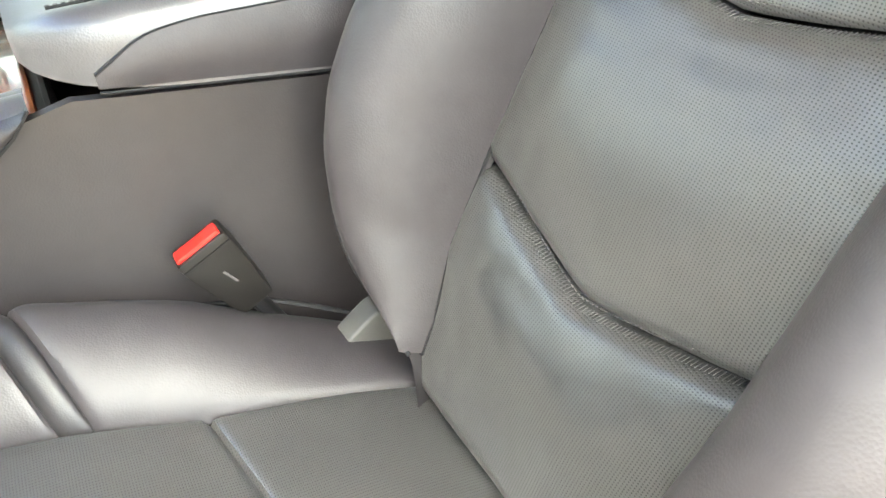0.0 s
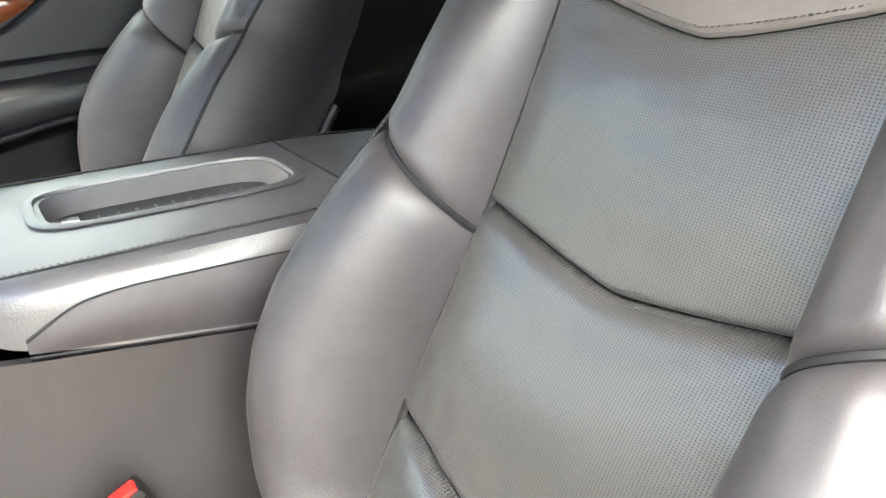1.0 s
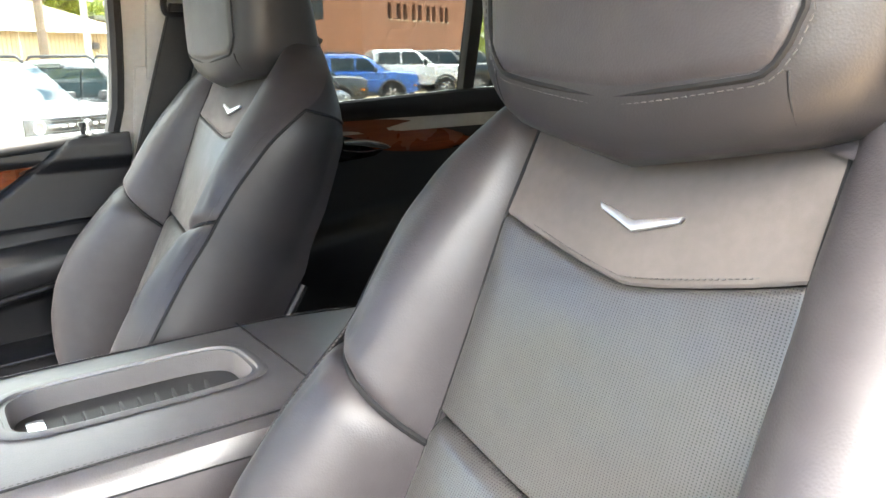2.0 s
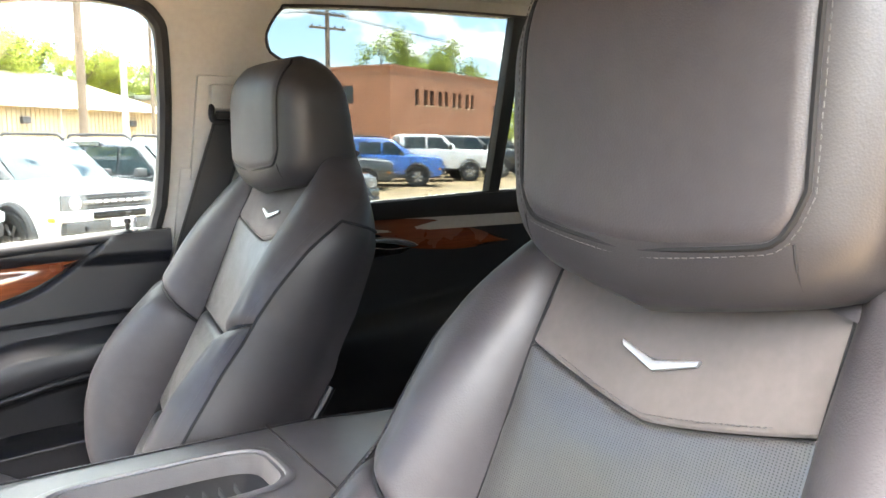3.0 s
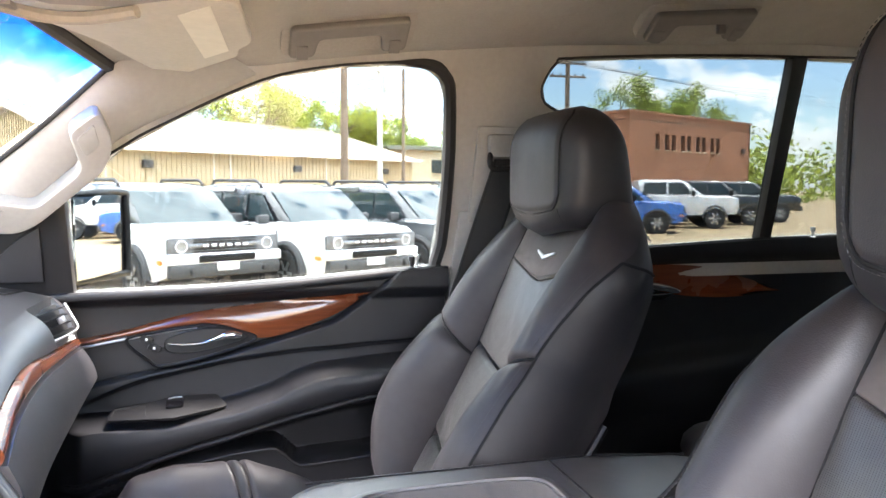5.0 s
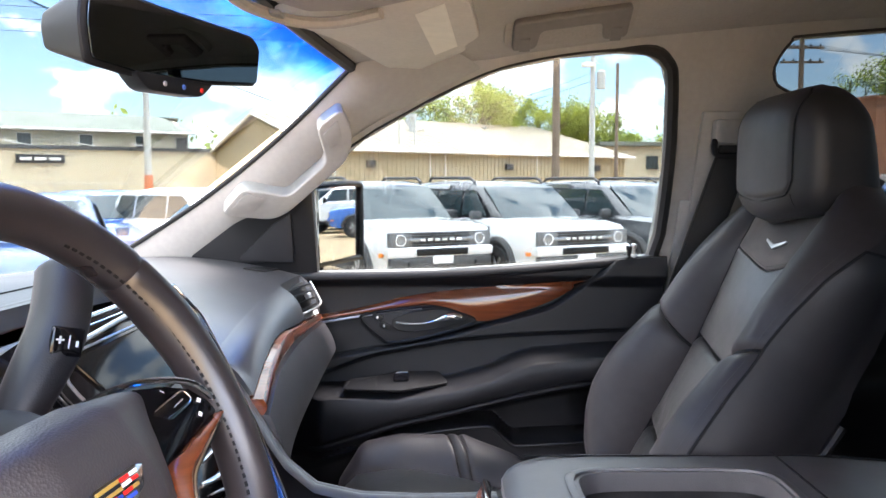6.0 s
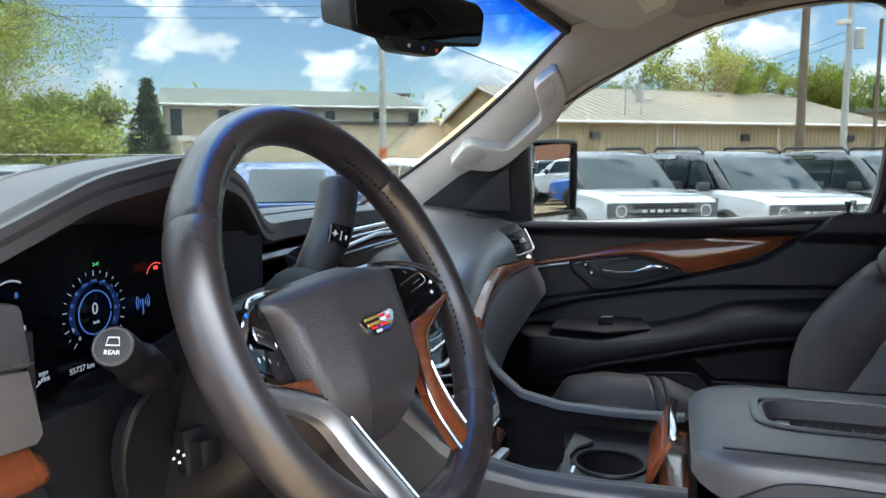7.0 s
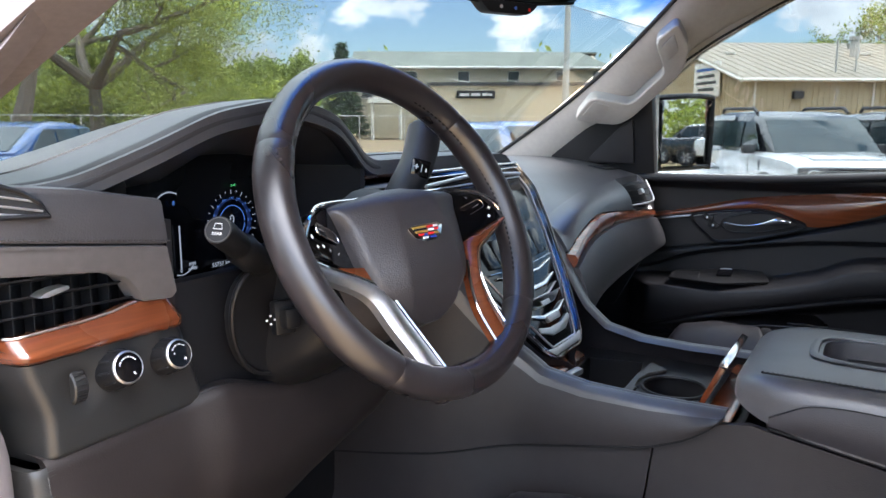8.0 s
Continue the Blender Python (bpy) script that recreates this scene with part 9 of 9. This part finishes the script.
pole((35.0, -4.95), 11.5, 0.20, POLE_WOOD, (), "brown wooden pole with street lamp arm")
lamp_pole = pole((36.0, -6.85), 12.0, 0.15, POLE_GREY, (), "grey pole with a transformer and lamp")
part("lamp_head", box((36.0, -6.6, 7.35), (0.3, 0.6, 0.22), 0.05), TRIM_WHITE, lamp_pole)
part("transformer", lathe([(0.22, 0), (0.22, 0.8), (0.1, 0.9)], Matrix.Translation((36.0, -7.25, 6.2)), 14), POLE_GREY, lamp_pole)
pole((46.0, -10.3), 9.0, 0.13, POLE_WOOD, (), "thin brown wooden pole")
pole((42.0, -19.7), 11.2, 0.17, POLE_WOOD, ((9.2, 2.4), (8.4, 2.4)), "wooden power pole with two crossarms")
tall = polar(68.3, 48)
pole((tall.x, tall.y), 12.5, 0.22, POLE_GREY, (), "tall grey pole with an orange base band")
band_ring = single("pole_band", tube([(tall.x, tall.y, 1.0), (tall.x, tall.y, 2.2)], 0.25, 12), make("orange_paint", rgb(0.55, 0.16, 0.06), 0.6), "orange painted band round the pole", "pole band")
lamp2 = polar(27.0, 34)
pole((lamp2.x, lamp2.y), 11.0, 0.14, make("tan_pole", rgb(0.50, 0.42, 0.30), 0.7), (), "pale tan street pole")


def wire(a, b, sag, radius=0.012):
    a, b = Vector(a), Vector(b)
    return tube([a.lerp(b, i / 16) - Vector((0, 0, sag * 4 * (i / 16) * (1 - i / 16))) for i in range(17)], radius, 4)


for k in range(4):
    single("power_wire", wire((42.0, -20.6 + 0.6 * k, 9.35), (60, -70 + 3 * k, 9.5 + 0.7 * k), 0.9), WIRE, "black overhead power line", "power line", "power lines")
    single("power_wire", wire((42.0, -20.6 + 0.6 * k, 9.35), (36.0, -6.85, 9.6 - 0.5 * k), 0.5), WIRE, "black overhead power line", "power line", "power lines")
for k in range(3):
    single("power_wire", wire((36.0, -6.85, 9.4 - 0.5 * k), (28, 60, 12.5 - 0.6 * k), 1.2), WIRE, "black overhead power line", "power line", "power lines")
single("power_wire", wire((36.0, -6.85, 7.0), tuple(A + way * 7.2 + back * 3.2 + Vector((0, 0, 6.2))), 0.6), WIRE, "black service line to the roof", "power line", "power lines")
single("power_wire", wire((36.0, -6.85, 6.6), (tuple(A + way * 6.2 + back * 5.2 + Vector((0, 0, 6.0)))), 0.7), WIRE, "black service line to the roof", "power line", "power lines")

fence = thing("chain_link_fence", (28, 30, 0), "grey chain-link fence along the yard", "fence")
F0, F1 = Vector((8, 38, 0)), Vector((46, 17, 0))
for i in range(17):
    p = F0.lerp(F1, i / 16)
    part("fence_post", tube([p, p + Vector((0, 0, 1.75))], 0.035, 8), POLE_GREY, fence)
part("top_rail", tube([F0 + Vector((0, 0, 1.72)), F1 + Vector((0, 0, 1.72))], 0.025, 6), POLE_GREY, fence)
mesh_bm = bmesh.new()
f_len = (F1 - F0).length
f_way = (F1 - F0).normalized()
for k in range(int(f_len / 0.30)):
    for lean in (-1, 1):
        a = F0 + f_way * (k * 0.30)
        b = a + f_way * (lean * 1.1) + Vector((0, 0, 1.7))
        off = Vector((0.006, 0.004, 0))
        mesh_bm.faces.new([mesh_bm.verts.new(q) for q in (a - off, a + off, b + off, b - off)])
tagged(part("fence_mesh", mesh_bm, POLE_GREY, fence, smooth=0), kind="stuff")

# ---- trees ----
BARK = make("tree_bark", rgb(0.13, 0.10, 0.075), 0.95, vary=0.35, grain=5, bump=0.5, bump_scale=18)


def make_leaf(name, r, g, b):
    mat = make(name, rgb(r, g, b), 0.6, vary=0.25, grain=0.8)
    nodes, links = mat.node_tree.nodes, mat.node_tree.links
    p = nodes["Principled BSDF"]
    geo = nodes.new("ShaderNodeNewGeometry")
    hue = nodes.new("ShaderNodeHueSaturation")
    span = nodes.new("ShaderNodeMapRange")
    span.inputs["To Min"].default_value, span.inputs["To Max"].default_value = 0.6, 1.5
    old = p.inputs["Base Color"].links[0].from_socket
    links.new(geo.outputs["Random Per Island"], span.inputs["Value"])
    links.new(span.outputs["Result"], hue.inputs["Value"])
    links.new(old, hue.inputs["Color"])
    links.new(hue.outputs["Color"], p.inputs["Base Color"])
    # light passes through thin leaves
    tr = nodes.new("ShaderNodeBsdfTranslucent")
    mix = nodes.new("ShaderNodeMixShader")
    mix.inputs[0].default_value = 0.45
    out = nodes["Material Output"]
    links.new(hue.outputs["Color"], tr.inputs["Color"])
    links.new(p.outputs[0], mix.inputs[1])
    links.new(tr.outputs[0], mix.inputs[2])
    links.new(mix.outputs[0], out.inputs["Surface"])
    return mat


LEAF_LIGHT = make_leaf("spring_leaves", 0.30, 0.33, 0.06)
LEAF_MID = make_leaf("green_leaves", 0.23, 0.27, 0.05)
LEAF_DARK = make_leaf("fir_needles", 0.050, 0.085, 0.036)


def leaf_cloud(tips, count, spread, size, rng, drop=0.0):
    """Many small leaves scattered round the twigs' ends, as plain vertex lists."""
    verts, faces = [], []
    for _ in range(count):
        c = rng.choice(tips)
        p = c + Vector((rng.gauss(0, spread), rng.gauss(0, spread), rng.gauss(0, spread * 0.8) - abs(rng.gauss(0, drop))))
        s = size * rng.uniform(0.6, 1.4)
        a = Vector((rng.gauss(0, 1), rng.gauss(0, 1), rng.gauss(0, 1))).normalized()
        b = a.cross(Vector((rng.gauss(0, 1), rng.gauss(0, 1), rng.gauss(0, 1)))).normalized()
        n = len(verts)
        verts += [p - a * s, p + b * s * 0.55, p + a * s, p - b * s * 0.55]
        faces.append((n, n + 1, n + 2, n + 3))
    mesh = bpy.data.meshes.new("leaves")
    mesh.from_pydata(verts, [], faces)
    bm = bmesh.new()
    bm.from_mesh(mesh)
    bpy.data.meshes.remove(mesh)
    return bm


def grow(base, way, length, radius, level, rng, limbs, tips, bend):
    """Splits a limb again and again; collects the limbs' lines and the twigs' ends."""
    pts, p, d = [base], base, way.normalized()
    for i in range(4):
        d = (d + Vector((rng.gauss(0, 0.13), rng.gauss(0, 0.13), bend + rng.gauss(0, 0.06)))).normalized()
        p = p + d * (length / 4)
        pts.append(p)
        if level <= 1:
            tips.append(p)
    limbs.append((pts, radius, level))
    if level == 0:
        return
    for k in range(rng.choice((2, 3, 3))):
        turn = Vector((rng.gauss(0, 1), rng.gauss(0, 1), rng.gauss(0.15, 0.5))).normalized()
        grow(pts[rng.choice((2, 3, 4, 4))], d * 0.75 + turn * 0.75, length * rng.uniform(0.55, 0.8), radius * 0.58, level - 1, rng, limbs, tips, bend * 0.8)


def tree(at, height, spread, leaf, label, seed, levels=4, leaves=9000, size=0.16, split=0.22, droop=0.0, name="tree", lean=(0, 0)):
    rng = random.Random(seed)
    t = thing(name, (at[0], at[1], 0), label, "tree", "trees")
    limbs, tips = [], []
    base = Vector((at[0], at[1], 0))
    fork = base + Vector((lean[0], lean[1], height * split))
    limbs.append(([base, base.lerp(fork, 0.5) + Vector((0.05, 0.03, 0)), fork], height * 0.032, 9))
    for k in range(4):
        a = k * math.tau / 4 + rng.uniform(-0.5, 0.5)
        grow(fork, Vector((math.cos(a) * spread, math.sin(a) * spread, 1.0)), height * 0.34, height * 0.020, levels - 1, rng, limbs, tips, 0.05)
    trunk = joined(*[tube(pts, [r * (1 - 0.45 * i / (len(pts) - 1)) for i in range(len(pts))], 8 if lv > 2 else 5) for pts, r, lv in limbs if lv > 0])
    part("trunk", trunk, BARK, t)
    part("crown", leaf_cloud(tips, leaves, height * (0.045 if levels < 5 or leaves > 30000 else 0.028), size, rng, droop), leaf, t, smooth=0)
    return t


def fir(at, height, label, seed):
    rng = random.Random(seed)
    t = thing("fir_tree", (at[0], at[1], 0), label, "tree", "trees")
    part("trunk", tube([(at[0], at[1], 0), (at[0], at[1], height)], [height * 0.02, 0.02], 8), BARK, t)
    tips = []
    for i in range(46):
        z = height * (0.12 + 0.86 * i / 45)
        r = (height - z) * 0.36 + 0.1
        for k in range(9):
            a = rng.uniform(0, math.tau)
            q = rng.uniform(0.3, 1.0)
            tips.append(Vector((at[0] + r * q * math.cos(a), at[1] + r * q * math.sin(a), z - 0.18 * r * q)))
    part("crown", leaf_cloud(tips, 15000, 0.15, 0.10, rng, 0.1), LEAF_DARK, t, smooth=0)
    return t


tree((26.6, 40.0), 17.0, 1.5, LEAF_LIGHT, "large spreading tree in fresh yellow-green leaf", 3, 5, 95000, 0.066, 0.20, 1.6)
tree((17.6, 33.0), 15.0, 0.75, LEAF_LIGHT, "tall street tree in fresh yellow-green leaf", 8, 5, 42000, 0.062, 0.26, 1.1, lean=(1.2, 0.0))
tree((40.0, 47.0), 9.0, 0.8, LEAF_LIGHT, "young tree with yellow-green leaves", 11, 4, 9000, 0.15, 0.12)
tree((34.5, 49.0), 8.5, 0.8, LEAF_LIGHT, "young tree with yellow-green leaves", 14, 4, 9000, 0.15, 0.12)
tree((44.5, 43.0), 8.0, 0.8, LEAF_MID, "leafy green tree beyond the fence", 21, 4, 8000, 0.15, 0.12)
tree((30.0, 55.0), 9.0, 0.8, LEAF_MID, "leafy green tree beyond the verge", 24, 4, 8000, 0.16, 0.12)
fir((48.2, 39.0), 7.6, "dark green fir tree", 5)
fir((23.0, 50.0), 7.0, "dark green fir tree beyond the verge", 6)
tree((62.0, -2.5), 10.5, 0.7, LEAF_LIGHT, "yellow-green tree behind the metal building", 31, 5, 15000, 0.10, 0.2)
tree((63.0, -8.0), 10.0, 0.7, LEAF_LIGHT, "yellow-green tree behind the metal building", 32, 5, 13000, 0.10, 0.2)
tree((66.0, -13.5), 8.5, 0.7, LEAF_MID, "green tree behind the metal building", 33, 5, 11000, 0.10, 0.2)
tree((64.0, 4.5), 8.0, 0.7, LEAF_MID, "green tree behind the metal building", 36, 5, 9000, 0.10, 0.2)
tree((62.0, -37.0), 12.5, 0.75, LEAF_MID, "green tree behind the brick building", 41, 5, 14000, 0.12, 0.2)
tree((84.0, -52.0), 11.5, 0.75, LEAF_MID, "green tree behind the brick building", 42, 5, 14000, 0.13, 0.15)
tree((72.0, -22.0), 8.0, 0.8, LEAF_MID, "green tree behind the houses", 46, 5, 10000, 0.10, 0.15)
# distant line of woods
woods = random.Random(77)
wood_tips = []
for i in range(260):
    az = woods.uniform(-20, 150)
    d = woods.uniform(95, 150)
    wood_tips.append(polar(az, d) + Vector((0, 0, woods.uniform(1.0, 6.0))))
single("distant_woods", leaf_cloud(wood_tips, 42000, 2.6, 0.5, woods), LEAF_MID, "distant line of spring-green trees", "trees", kind="stuff", smooth=0)
# shrubs along the verge
shrub_tips = [polar(woods.uniform(28, 48.5), woods.uniform(50, 60)) + Vector((0, 0, woods.uniform(0.4, 3.2))) for _ in range(120)]
single("shrubs", leaf_cloud(shrub_tips, 26000, 0.9, 0.16, woods), LEAF_LIGHT, "yellow-green shrubs along the verge", "shrubs", kind="stuff", smooth=0)
